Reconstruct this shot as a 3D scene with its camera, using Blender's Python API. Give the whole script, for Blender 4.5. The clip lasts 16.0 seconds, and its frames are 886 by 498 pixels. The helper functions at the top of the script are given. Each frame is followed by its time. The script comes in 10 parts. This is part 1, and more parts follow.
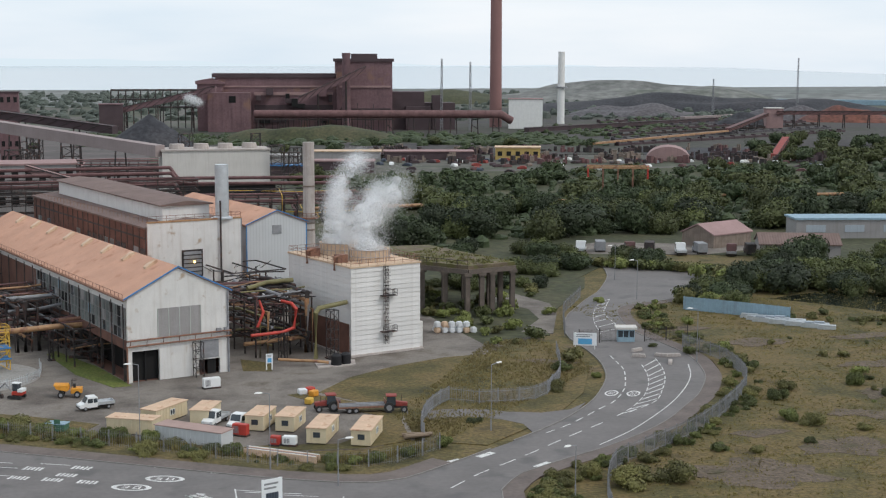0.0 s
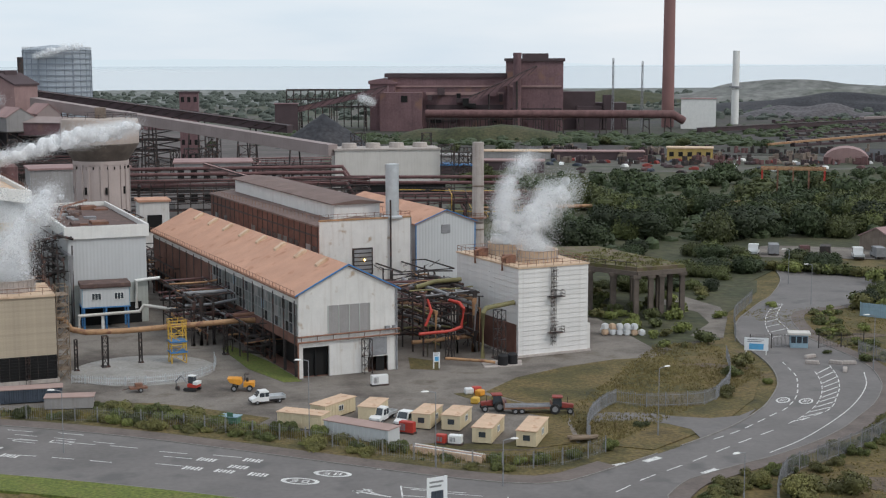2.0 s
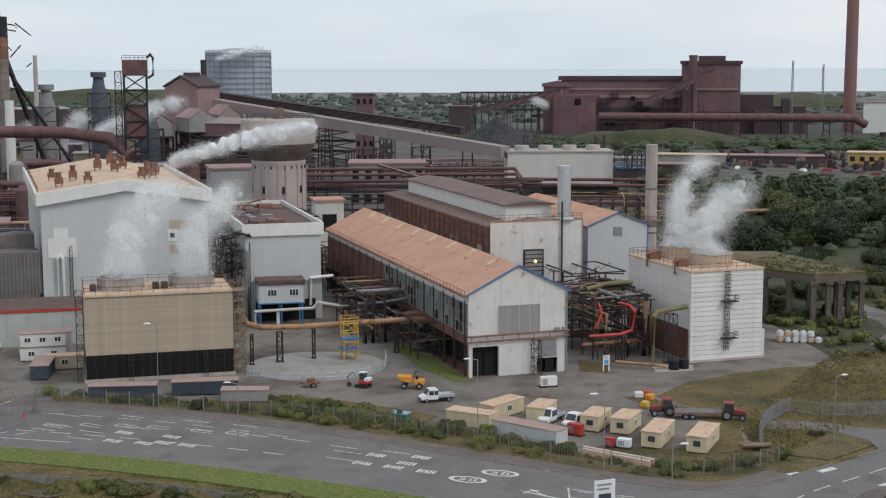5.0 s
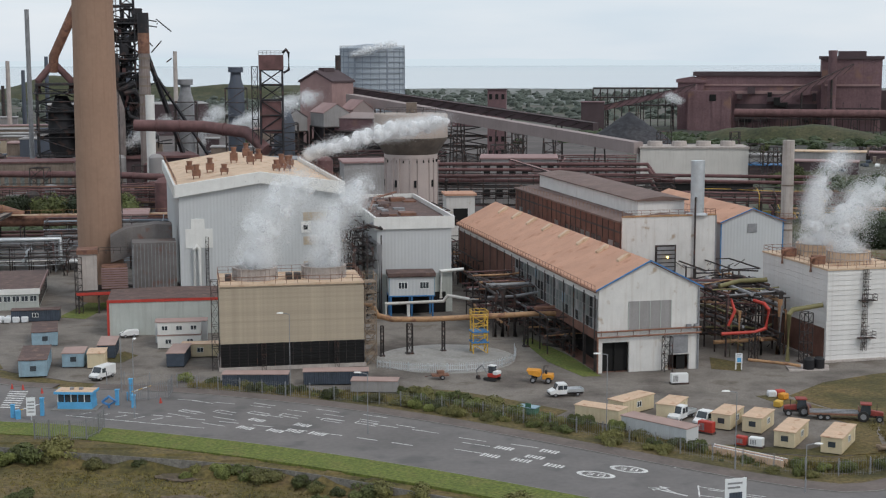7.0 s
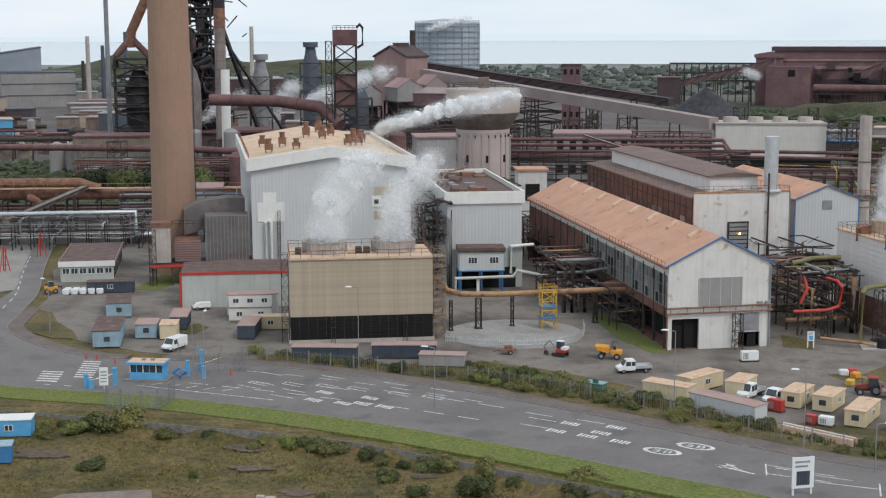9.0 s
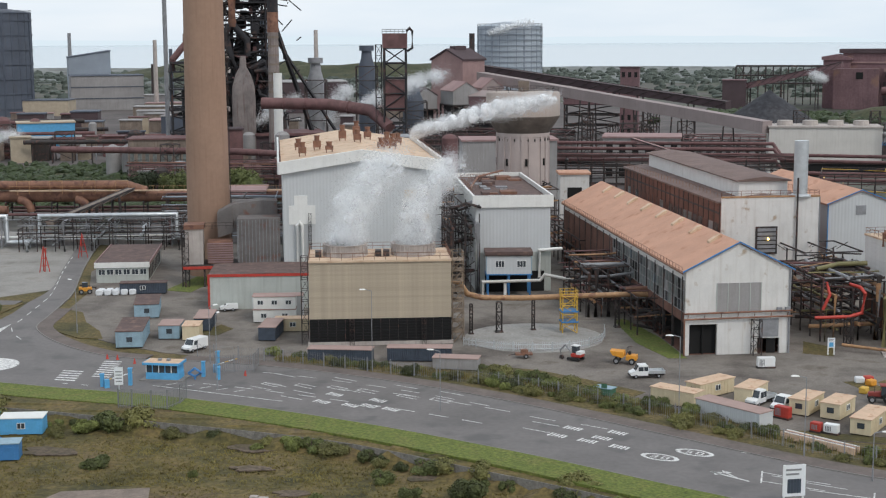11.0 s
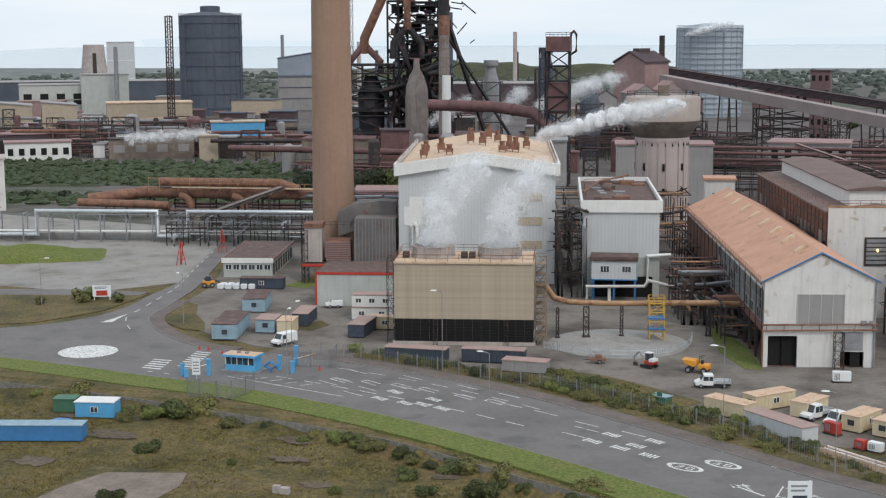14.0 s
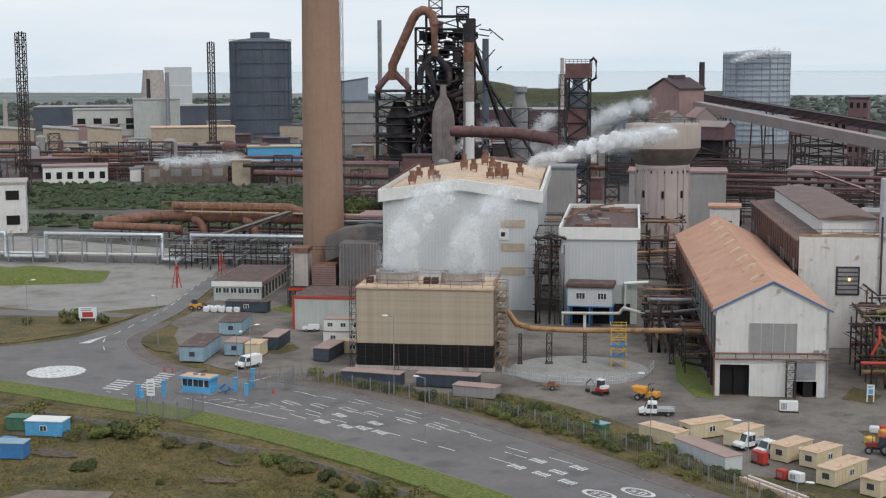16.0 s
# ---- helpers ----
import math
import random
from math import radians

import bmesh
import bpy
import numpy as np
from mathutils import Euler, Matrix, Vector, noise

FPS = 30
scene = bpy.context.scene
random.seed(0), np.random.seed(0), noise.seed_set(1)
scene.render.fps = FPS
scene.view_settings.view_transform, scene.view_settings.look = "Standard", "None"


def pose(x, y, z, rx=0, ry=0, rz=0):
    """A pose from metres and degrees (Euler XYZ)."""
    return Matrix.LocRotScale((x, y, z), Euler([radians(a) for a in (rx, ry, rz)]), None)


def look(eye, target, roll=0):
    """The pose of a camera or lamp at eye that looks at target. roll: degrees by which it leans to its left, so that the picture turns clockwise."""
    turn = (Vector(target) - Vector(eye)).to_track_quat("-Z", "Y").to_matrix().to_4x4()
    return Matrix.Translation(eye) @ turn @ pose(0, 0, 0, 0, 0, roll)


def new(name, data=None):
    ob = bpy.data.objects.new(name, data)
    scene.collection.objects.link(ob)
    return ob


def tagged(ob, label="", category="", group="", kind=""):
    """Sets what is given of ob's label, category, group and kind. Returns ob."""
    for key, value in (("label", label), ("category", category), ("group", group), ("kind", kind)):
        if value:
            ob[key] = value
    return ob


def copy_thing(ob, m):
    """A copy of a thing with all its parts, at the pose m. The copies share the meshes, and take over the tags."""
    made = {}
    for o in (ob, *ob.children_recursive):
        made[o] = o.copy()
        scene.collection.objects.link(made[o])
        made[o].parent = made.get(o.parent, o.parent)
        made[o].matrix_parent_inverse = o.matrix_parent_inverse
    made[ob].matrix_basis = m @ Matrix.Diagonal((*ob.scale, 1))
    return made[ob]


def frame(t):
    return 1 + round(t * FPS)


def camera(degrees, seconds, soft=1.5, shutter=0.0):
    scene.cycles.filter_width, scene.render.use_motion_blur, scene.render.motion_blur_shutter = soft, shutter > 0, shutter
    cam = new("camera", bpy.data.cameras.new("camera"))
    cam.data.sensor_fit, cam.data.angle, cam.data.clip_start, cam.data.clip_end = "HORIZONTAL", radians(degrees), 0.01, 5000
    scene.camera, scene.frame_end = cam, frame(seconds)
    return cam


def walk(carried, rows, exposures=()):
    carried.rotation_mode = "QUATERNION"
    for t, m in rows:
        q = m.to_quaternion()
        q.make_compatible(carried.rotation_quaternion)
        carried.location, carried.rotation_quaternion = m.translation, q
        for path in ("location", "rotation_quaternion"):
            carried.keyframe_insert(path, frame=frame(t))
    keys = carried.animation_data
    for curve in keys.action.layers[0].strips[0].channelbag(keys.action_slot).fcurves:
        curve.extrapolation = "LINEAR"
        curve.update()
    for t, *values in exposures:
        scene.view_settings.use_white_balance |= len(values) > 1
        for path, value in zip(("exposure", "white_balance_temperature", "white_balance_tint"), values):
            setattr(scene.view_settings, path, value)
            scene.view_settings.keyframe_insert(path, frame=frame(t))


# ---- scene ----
cam = camera(34.58, 16.0, soft=1.2)
# seconds, eye, turn to the left from north, tilt up, lean
ROWS = [
    (0, 0.055, 0.001, 45.046, -19.066, -7.620, 0.143),
    (0.5, 0.137, 0.097, 44.990, -17.396, -7.621, 0.122),
    (1, 0.153, 0.120, 45.019, -15.623, -7.624, 0.091),
    (1.5, 0.204, 0.046, 45.137, -14.004, -7.646, -0.001),
    (2, 0.221, 0.075, 45.174, -12.211, -7.644, -0.040),
    (2.5, 0.325, 0.188, 45.097, -10.875, -7.083, -0.073),
    (3, 0.253, 0.071, 45.084, -9.853, -6.444, -0.066),
    (3.5, 0.240, -0.024, 45.014, -8.900, -6.891, -0.083),
    (4, 0.196, 0.001, 45.006, -7.899, -7.275, -0.050),
    (4.5, 0.212, 0.039, 44.944, -6.641, -7.440, -0.053),
    (5, 0.258, 0.086, 44.858, -5.269, -7.514, -0.074),
    (5.5, 0.311, 0.131, 44.760, -3.847, -7.537, -0.101),
    (6, 0.351, 0.164, 44.659, -2.444, -7.548, -0.123),
    (6.5, 0.354, 0.171, 44.564, -1.124, -7.587, -0.131),
    (7, 0.278, 0.121, 44.476, 0.031, -7.656, -0.108),
    (7.5, 0.288, 0.160, 44.424, 1.029, -8.206, -0.098),
    (8, 0.307, 0.126, 44.394, 1.877, -8.565, -0.098),
    (8.5, 0.439, 0.158, 44.343, 2.660, -8.640, -0.094),
    (9, 1.157, 0.161, 44.325, 3.085, -8.626, -0.146),
    (9.5, 2.384, 0.062, 44.396, 2.582, -8.620, -0.148),
    (10, 4.166, 0.078, 44.521, 3.856, -8.581, -0.211),
    (10.5, 6.699, 0.106, 44.564, 5.043, -8.548, -0.254),
    (11, 9.500, 0.131, 44.565, 6.172, -8.516, -0.290),
    (11.5, 12.528, 0.168, 44.557, 7.309, -8.487, -0.320),
    (12, 15.742, 0.234, 44.574, 8.521, -8.462, -0.340),
    (12.5, 19.099, 0.344, 44.648, 9.876, -8.444, -0.352),
    (13, 22.942, 0.566, 44.850, 11.570, -8.444, -0.338),
    (13.5, 26.788, 0.747, 45.052, 13.680, -8.454, -0.333),
    (14, 30.915, 1.270, 45.185, 15.485, -8.444, -0.294),
    (14.5, 34.785, 1.870, 45.353, 16.594, -8.174, -0.264),
    (15, 39.081, 2.509, 45.443, 17.149, -7.633, -0.265),
    (15.5, 43.032, 3.202, 45.473, 17.729, -7.408, -0.232),
    (16, 47.372, 4.143, 45.531, 18.444, -7.430, -0.223),
]


def aim(x, y, z, turn, tilt, lean):
    a, b = radians(turn), radians(tilt)
    way = Vector((-math.sin(a) * math.cos(b), math.cos(a) * math.cos(b), math.sin(b)))
    eye = Vector((x, y, z))
    return look(eye, eye + way, lean)


EXPOSURES = [(0, 0.2), (1.5, 0.14), (3.5, 0.02), (5, 0.0), (7, 0.02), (8, 0.11), (9, 0.2), (10, 0.18), (12.5, 0.25), (14.5, 0.19), (16, 0.1)]
walk(cam, [(row[0], aim(*row[1:])) for row in ROWS], EXPOSURES)

# ---- sky and sun ----
SUN_EL, SUN_AZ = radians(48), radians(135)
world = bpy.data.worlds.new("sky")
scene.world = world
world.use_nodes = True
wn, wl = world.node_tree.nodes, world.node_tree.links
wn.clear()
w_out = wn.new("ShaderNodeOutputWorld")
w_bg = wn.new("ShaderNodeBackground")
w_sky = wn.new("ShaderNodeTexSky")
w_sky.sky_type = "NISHITA"
w_sky.sun_disc = False
w_sky.sun_elevation, w_sky.sun_rotation = SUN_EL, SUN_AZ
w_sky.air_density, w_sky.dust_density, w_sky.ozone_density = 1.0, 2.0, 1.5
w_co = wn.new("ShaderNodeTexCoord")
w_map = wn.new("ShaderNodeMapping")
w_map.inputs["Scale"].default_value = (1.5, 1.5, 9.0)
w_noise = wn.new("ShaderNodeTexNoise")
w_noise.inputs["Scale"].default_value, w_noise.inputs["Detail"].default_value = 2.2, 6
w_ramp = wn.new("ShaderNodeValToRGB")
w_ramp.color_ramp.elements[0].position, w_ramp.color_ramp.elements[0].color = 0.35, (6.4, 7.4, 8.35, 1)
w_ramp.color_ramp.elements[1].position, w_ramp.color_ramp.elements[1].color = 0.72, (8.3, 8.65, 9.05, 1)
w_mix = wn.new("ShaderNodeMix")
w_mix.data_type = "RGBA"
w_mix.inputs["Factor"].default_value = 0.88
wl.new(w_co.outputs["Generated"], w_map.inputs["Vector"])
wl.new(w_map.outputs["Vector"], w_noise.inputs["Vector"])
wl.new(w_noise.outputs["Fac"], w_ramp.inputs["Fac"])
wl.new(w_sky.outputs["Color"], w_mix.inputs["A"])
wl.new(w_ramp.outputs["Color"], w_mix.inputs["B"])
wl.new(w_mix.outputs["Result"], w_bg.inputs["Color"])
w_bg.inputs["Strength"].default_value = 0.105
wl.new(w_bg.outputs["Background"], w_out.inputs["Surface"])

sun_data = bpy.data.lights.new("sun", "SUN")
sun_data.energy, sun_data.angle, sun_data.color = 1.0, radians(14), (1.0, 0.95, 0.88)
sun = new("sun", sun_data)
sun.matrix_world = look((0, 0, 400), (0 - 300 * math.sin(SUN_AZ) * math.cos(SUN_EL), 0 - 300 * math.cos(SUN_AZ) * math.cos(SUN_EL), 400 - 300 * math.sin(SUN_EL)))

# ---- materials ----


def mat(name, col, rough=0.8, metal=0.0, var=0.25, scale=0.6, grain=6.0, streak=0.0, dirt=(0.12, 0.09, 0.07), rand=0.0, bump=0.15, rib=0.0, rib_axis="X", rib_strength=0.5, rust=None, rust_amount=0.0):
    """A weathered surface: stains, fine grain, vertical streaks, ribs, rust."""
    m = bpy.data.materials.new(name)
    m.use_nodes = True
    n, l = m.node_tree.nodes, m.node_tree.links
    bsdf = n["Principled BSDF"]
    bsdf.inputs["Metallic"].default_value = metal
    co = n.new("ShaderNodeTexCoord")
    big = n.new("ShaderNodeTexNoise")
    big.inputs["Scale"].default_value, big.inputs["Detail"].default_value, big.inputs["Roughness"].default_value = scale, 5, 0.6
    l.new(co.outputs["Object"], big.inputs["Vector"])
    fine = n.new("ShaderNodeTexNoise")
    fine.inputs["Scale"].default_value, fine.inputs["Detail"].default_value = grain, 3
    l.new(co.outputs["Object"], fine.inputs["Vector"])
    ramp = n.new("ShaderNodeMapRange")
    ramp.inputs["From Min"].default_value, ramp.inputs["From Max"].default_value = 0.3, 0.7
    ramp.inputs["To Min"].default_value, ramp.inputs["To Max"].default_value = 1 - var, 1 + var
    l.new(big.outputs["Fac"], ramp.inputs["Value"])
    ramp2 = n.new("ShaderNodeMapRange")
    ramp2.inputs["From Min"].default_value, ramp2.inputs["From Max"].default_value = 0.25, 0.75
    ramp2.inputs["To Min"].default_value, ramp2.inputs["To Max"].default_value = 1 - var * 0.6, 1 + var * 0.6
    l.new(fine.outputs["Fac"], ramp2.inputs["Value"])
    mul = n.new("ShaderNodeMath")
    mul.operation = "MULTIPLY"
    l.new(ramp.outputs["Result"], mul.inputs[0])
    l.new(ramp2.outputs["Result"], mul.inputs[1])
    last = mul.outputs["Value"]
    if rand:
        info = n.new("ShaderNodeObjectInfo")
        r3 = n.new("ShaderNodeMapRange")
        r3.inputs["To Min"].default_value, r3.inputs["To Max"].default_value = 1 - rand, 1 + rand
        l.new(info.outputs["Random"], r3.inputs["Value"])
        m3 = n.new("ShaderNodeMath")
        m3.operation = "MULTIPLY"
        l.new(last, m3.inputs[0])
        l.new(r3.outputs["Result"], m3.inputs[1])
        last = m3.outputs["Value"]
    tint = n.new("ShaderNodeVectorMath")
    tint.operation = "SCALE"
    tint.inputs[0].default_value = col
    l.new(last, tint.inputs["Scale"])
    colour = tint.outputs["Vector"]
    if streak:
        mp = n.new("ShaderNodeMapping")
        mp.inputs["Scale"].default_value = (1.6, 1.6, 0.09)
        l.new(co.outputs["Object"], mp.inputs["Vector"])
        st = n.new("ShaderNodeTexNoise")
        st.inputs["Scale"].default_value, st.inputs["Detail"].default_value = 1.3, 4
        l.new(mp.outputs["Vector"], st.inputs["Vector"])
        sr = n.new("ShaderNodeMapRange")
        sr.inputs["From Min"].default_value, sr.inputs["From Max"].default_value = 0.5, 0.8
        sr.inputs["To Max"].default_value = streak
        l.new(st.outputs["Fac"], sr.inputs["Value"])
        mx = n.new("ShaderNodeMix")
        mx.data_type = "RGBA"
        l.new(sr.outputs["Result"], mx.inputs["Factor"])
        l.new(colour, mx.inputs["A"])
        mx.inputs["B"].default_value = (*dirt, 1)
        colour = mx.outputs["Result"]
    if rust:
        rn = n.new("ShaderNodeTexNoise")
        rn.inputs["Scale"].default_value, rn.inputs["Detail"].default_value = scale * 1.7, 7
        l.new(co.outputs["Object"], rn.inputs["Vector"])
        rr = n.new("ShaderNodeMapRange")
        rr.inputs["From Min"].default_value, rr.inputs["From Max"].default_value = 0.62 - 0.3 * rust_amount, 0.72 - 0.2 * rust_amount
        l.new(rn.outputs["Fac"], rr.inputs["Value"])
        mx = n.new("ShaderNodeMix")
        mx.data_type = "RGBA"
        l.new(rr.outputs["Result"], mx.inputs["Factor"])
        l.new(colour, mx.inputs["A"])
        mx.inputs["B"].default_value = (*rust, 1)
        colour = mx.outputs["Result"]
    l.new(colour, bsdf.inputs["Base Color"])
    bsdf.inputs["Roughness"].default_value = rough
    bp = n.new("ShaderNodeBump")
    bp.inputs["Strength"].default_value, bp.inputs["Distance"].default_value = bump, 0.05
    height = fine.outputs["Fac"]
    if rib:
        wv = n.new("ShaderNodeTexWave")
        wv.bands_direction = rib_axis
        wv.inputs["Scale"].default_value = 0.314 / rib
        l.new(co.outputs["Object"], wv.inputs["Vector"])
        add = n.new("ShaderNodeMath")
        add.operation = "MULTIPLY_ADD"
        l.new(wv.outputs["Fac"], add.inputs[0])
        add.inputs[1].default_value = 2.0
        l.new(fine.outputs["Fac"], add.inputs[2])
        height = add.outputs["Value"]
        bp.inputs["Strength"].default_value = rib_strength
    l.new(height, bp.inputs["Height"])
    l.new(bp.outputs["Normal"], bsdf.inputs["Normal"])
    return m


def blend_mat(name, cols, scale, detail=8, grain=3.0, rough=0.95, bump=0.5, stretch=(1, 1, 1), cont=0.4):
    """Patches of several colours, for soil, grass and heaps."""
    m = bpy.data.materials.new(name)
    m.use_nodes = True
    n, l = m.node_tree.nodes, m.node_tree.links
    bsdf = n["Principled BSDF"]
    bsdf.inputs["Roughness"].default_value = rough
    co = n.new("ShaderNodeTexCoord")
    mp = n.new("ShaderNodeMapping")
    mp.inputs["Scale"].default_value = stretch
    l.new(co.outputs["Object"], mp.inputs["Vector"])
    a = n.new("ShaderNodeTexNoise")
    a.inputs["Scale"].default_value, a.inputs["Detail"].default_value, a.inputs["Roughness"].default_value = scale, detail, 0.65
    l.new(mp.outputs["Vector"], a.inputs["Vector"])
    ramp = n.new("ShaderNodeValToRGB")
    els = ramp.color_ramp.elements
    while len(els) < len(cols):
        els.new(0.5)
    for i, c in enumerate(cols):
        els[i].position = 0.32 + 0.36 * i / (len(cols) - 1)
        els[i].color = (*c, 1)
    l.new(a.outputs["Fac"], ramp.inputs["Fac"])
    b = n.new("ShaderNodeTexNoise")
    b.inputs["Scale"].default_value, b.inputs["Detail"].default_value = grain, 4
    l.new(co.outputs["Object"], b.inputs["Vector"])
    mr = n.new("ShaderNodeMapRange")
    mr.inputs["From Min"].default_value, mr.inputs["From Max"].default_value = 0.3, 0.7
    mr.inputs["To Min"].default_value, mr.inputs["To Max"].default_value = 1 - cont, 1 + cont
    l.new(b.outputs["Fac"], mr.inputs["Value"])
    sc = n.new("ShaderNodeVectorMath")
    sc.operation = "SCALE"
    l.new(ramp.outputs["Color"], sc.inputs[0])
    l.new(mr.outputs["Result"], sc.inputs["Scale"])
    l.new(sc.outputs["Vector"], bsdf.inputs["Base Color"])
    bp = n.new("ShaderNodeBump")
    bp.inputs["Strength"].default_value, bp.inputs["Distance"].default_value = bump, 0.2
    l.new(b.outputs["Fac"], bp.inputs["Height"])
    l.new(bp.outputs["Normal"], bsdf.inputs["Normal"])
    return m


M_GROUND = blend_mat("rough_grass", [(0.034, 0.032, 0.01), (0.08, 0.066, 0.02), (0.132, 0.097, 0.035), (0.11, 0.076, 0.042)], 0.13, 12, 2.0)
M_EARTH = blend_mat("bare_brown_earth", [(0.07, 0.06, 0.028), (0.1, 0.074, 0.05), (0.13, 0.096, 0.07), (0.085, 0.066, 0.036)], 0.22, 10, 2.2)
# paler, greyer land for the coast: distance haze put into its colour
M_HAZE = blend_mat("haze_tinted_coast_land", [(0.10, 0.115, 0.105), (0.14, 0.15, 0.14), (0.20, 0.20, 0.19)], 0.006, 8, 0.05, stretch=(0.3, 1, 1))
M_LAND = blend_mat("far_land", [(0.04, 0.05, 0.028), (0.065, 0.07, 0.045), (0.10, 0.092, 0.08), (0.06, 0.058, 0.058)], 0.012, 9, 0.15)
M_VERGE = blend_mat("mown_grass", [(0.09, 0.115, 0.02), (0.118, 0.143, 0.026), (0.14, 0.135, 0.036)], 0.4, 10, 2.5)
M_FIELD = blend_mat("dry_meadow", [(0.037, 0.034, 0.012), (0.08, 0.067, 0.02), (0.138, 0.097, 0.035), (0.072, 0.054, 0.02)], 0.09, 12, 2.0)
M_ROAD = mat("asphalt", (0.148, 0.134, 0.128), 0.75, var=0.18, scale=0.12, grain=1.5, bump=0.05, rust=(0.105, 0.097, 0.094), rust_amount=0.2)
M_YARD = blend_mat("worn_gravel", [(0.075, 0.06, 0.05), (0.135, 0.115, 0.1), (0.205, 0.18, 0.156), (0.1, 0.078, 0.06)], 0.09, 13, 4.0, bump=0.1, cont=0.2)
M_GRAVEL = blend_mat("pale_gravel", [(0.13, 0.118, 0.1), (0.235, 0.22, 0.2), (0.29, 0.272, 0.25), (0.2, 0.172, 0.145)], 0.08, 12, 3.0, bump=0.1, cont=0.14)
M_PAD = blend_mat("pale_worn_concrete", [(0.16, 0.135, 0.115), (0.27, 0.258, 0.24), (0.32, 0.308, 0.29), (0.24, 0.205, 0.18)], 0.14, 11, 2.5, bump=0.08, cont=0.14)
M_PAVE = mat("pavement_asphalt", (0.135, 0.108, 0.096), 0.9, var=0.22, scale=0.3, grain=2)
M_KERB = mat("kerb_concrete", (0.21, 0.195, 0.18), 0.85, var=0.2, scale=0.7)
M_PAINT = mat("road_paint", (0.64, 0.63, 0.61), 0.7, var=0.2, scale=1.5, rust=(0.24, 0.23, 0.22), rust_amount=0.3)
M_CONC = mat("old_concrete", (0.42, 0.37, 0.34), 0.9, var=0.18, scale=0.35, streak=0.6, dirt=(0.24, 0.19, 0.175))
M_CONCP = mat("pale_pink_concrete", (0.45, 0.375, 0.35), 0.9, var=0.1, scale=0.2, streak=0.22, dirt=(0.3, 0.23, 0.21))
M_CASING = mat("dark_ribbed_casing", (0.15, 0.135, 0.13), 0.8, var=0.25, scale=0.3, streak=0.4, rust=(0.16, 0.08, 0.06), rust_amount=0.2)
M_OFFW = mat("off_white_sheet", (0.58, 0.55, 0.51), 0.7, var=0.08, scale=0.15, streak=0.3, dirt=(0.36, 0.3, 0.26))
M_CONC2 = mat("dark_concrete", (0.21, 0.165, 0.135), 0.9, var=0.3, scale=0.4, streak=0.7)
M_CONC3 = mat("deep_brown_concrete", (0.125, 0.1, 0.084), 0.9, var=0.3, scale=0.4, streak=0.7)
M_CHIM = mat("brown_chimney_concrete", (0.31, 0.197, 0.14), 0.9, var=0.09, scale=0.12, grain=1.2, streak=0.45, dirt=(0.22, 0.128, 0.09))
M_WHITE = mat("white_cladding", (0.66, 0.64, 0.615), 0.55, var=0.09, scale=0.35, streak=0.34, dirt=(0.38, 0.3, 0.235), rust=(0.42, 0.33, 0.25), rust_amount=0.05)
M_WHITE2 = mat("white_ribbed_cladding", (0.68, 0.66, 0.64), 0.55, var=0.06, scale=0.5, streak=0.22, dirt=(0.38, 0.3, 0.24), rand=0.05)
M_HALL = mat("pale_grey_cladding", (0.54, 0.55, 0.555), 0.5, var=0.04, scale=0.2, streak=0.16, dirt=(0.36, 0.36, 0.36), rib=0.6, rib_strength=0.2)
M_TRIM = mat("white_trim", (0.74, 0.73, 0.70), 0.5, var=0.06, scale=0.5, streak=0.15, dirt=(0.4, 0.35, 0.3))
M_TAN = mat("tan_boarding", (0.41, 0.338, 0.252), 0.7, var=0.12, scale=0.5, grain=3, streak=0.2, dirt=(0.3, 0.23, 0.16), rand=0.06)
M_ROOF = mat("orange_dusted_roof", (0.53, 0.29, 0.195), 0.8, var=0.1, scale=0.25, streak=0.0, rib=0.5, rib_axis="Y", rust=(0.42, 0.2, 0.12), rust_amount=0.1)
M_ROOFP = mat("pale_dusty_roof", (0.60, 0.44, 0.31), 0.8, var=0.12, scale=0.3, rust=(0.45, 0.27, 0.17), rust_amount=0.25)
M_BRROOF = mat("brown_roof", (0.17, 0.115, 0.10), 0.85, var=0.2, scale=0.3, rib=0.6, rib_axis="Y")
M_RUST = mat("rusted_sheet", (0.145, 0.066, 0.047), 0.85, var=0.3, scale=0.35, streak=0.4, dirt=(0.08, 0.045, 0.04), rib=0.5)
M_PIPER = mat("rusty_pipe", (0.22, 0.108, 0.07), 0.75, var=0.3, scale=0.5, rust=(0.13, 0.06, 0.045), rust_amount=0.3)
M_PIPED = mat("dark_red_pipe", (0.14, 0.07, 0.068), 0.75, var=0.3, scale=0.4)
M_TANPIPE = mat("ochre_pipe", (0.37, 0.21, 0.105), 0.6, var=0.2, scale=0.5, rust=(0.2, 0.09, 0.05), rust_amount=0.3)
M_STEEL = mat("dark_steel", (0.036, 0.029, 0.028), 0.7, var=0.35, scale=0.6, rust=(0.11, 0.052, 0.04), rust_amount=0.25)
M_GREY = mat("grey_steel", (0.24, 0.24, 0.25), 0.6, var=0.2, scale=0.6)
M_GALV = mat("galvanised_steel", (0.56, 0.58, 0.60), 0.4, 0.5, var=0.12, scale=0.8)
M_BLUEGREY2 = mat("blue_grey_rib", (0.25, 0.28, 0.32), 0.6, var=0.12, scale=0.1)
M_BLUEGREY = mat("blue_grey_holder", (0.36, 0.40, 0.445), 0.6, var=0.12, scale=0.08, streak=0.3, dirt=(0.2, 0.2, 0.22))
M_BLACKH = mat("blue_black_holder", (0.075, 0.088, 0.115), 0.7, var=0.2, scale=0.08, streak=0.3)
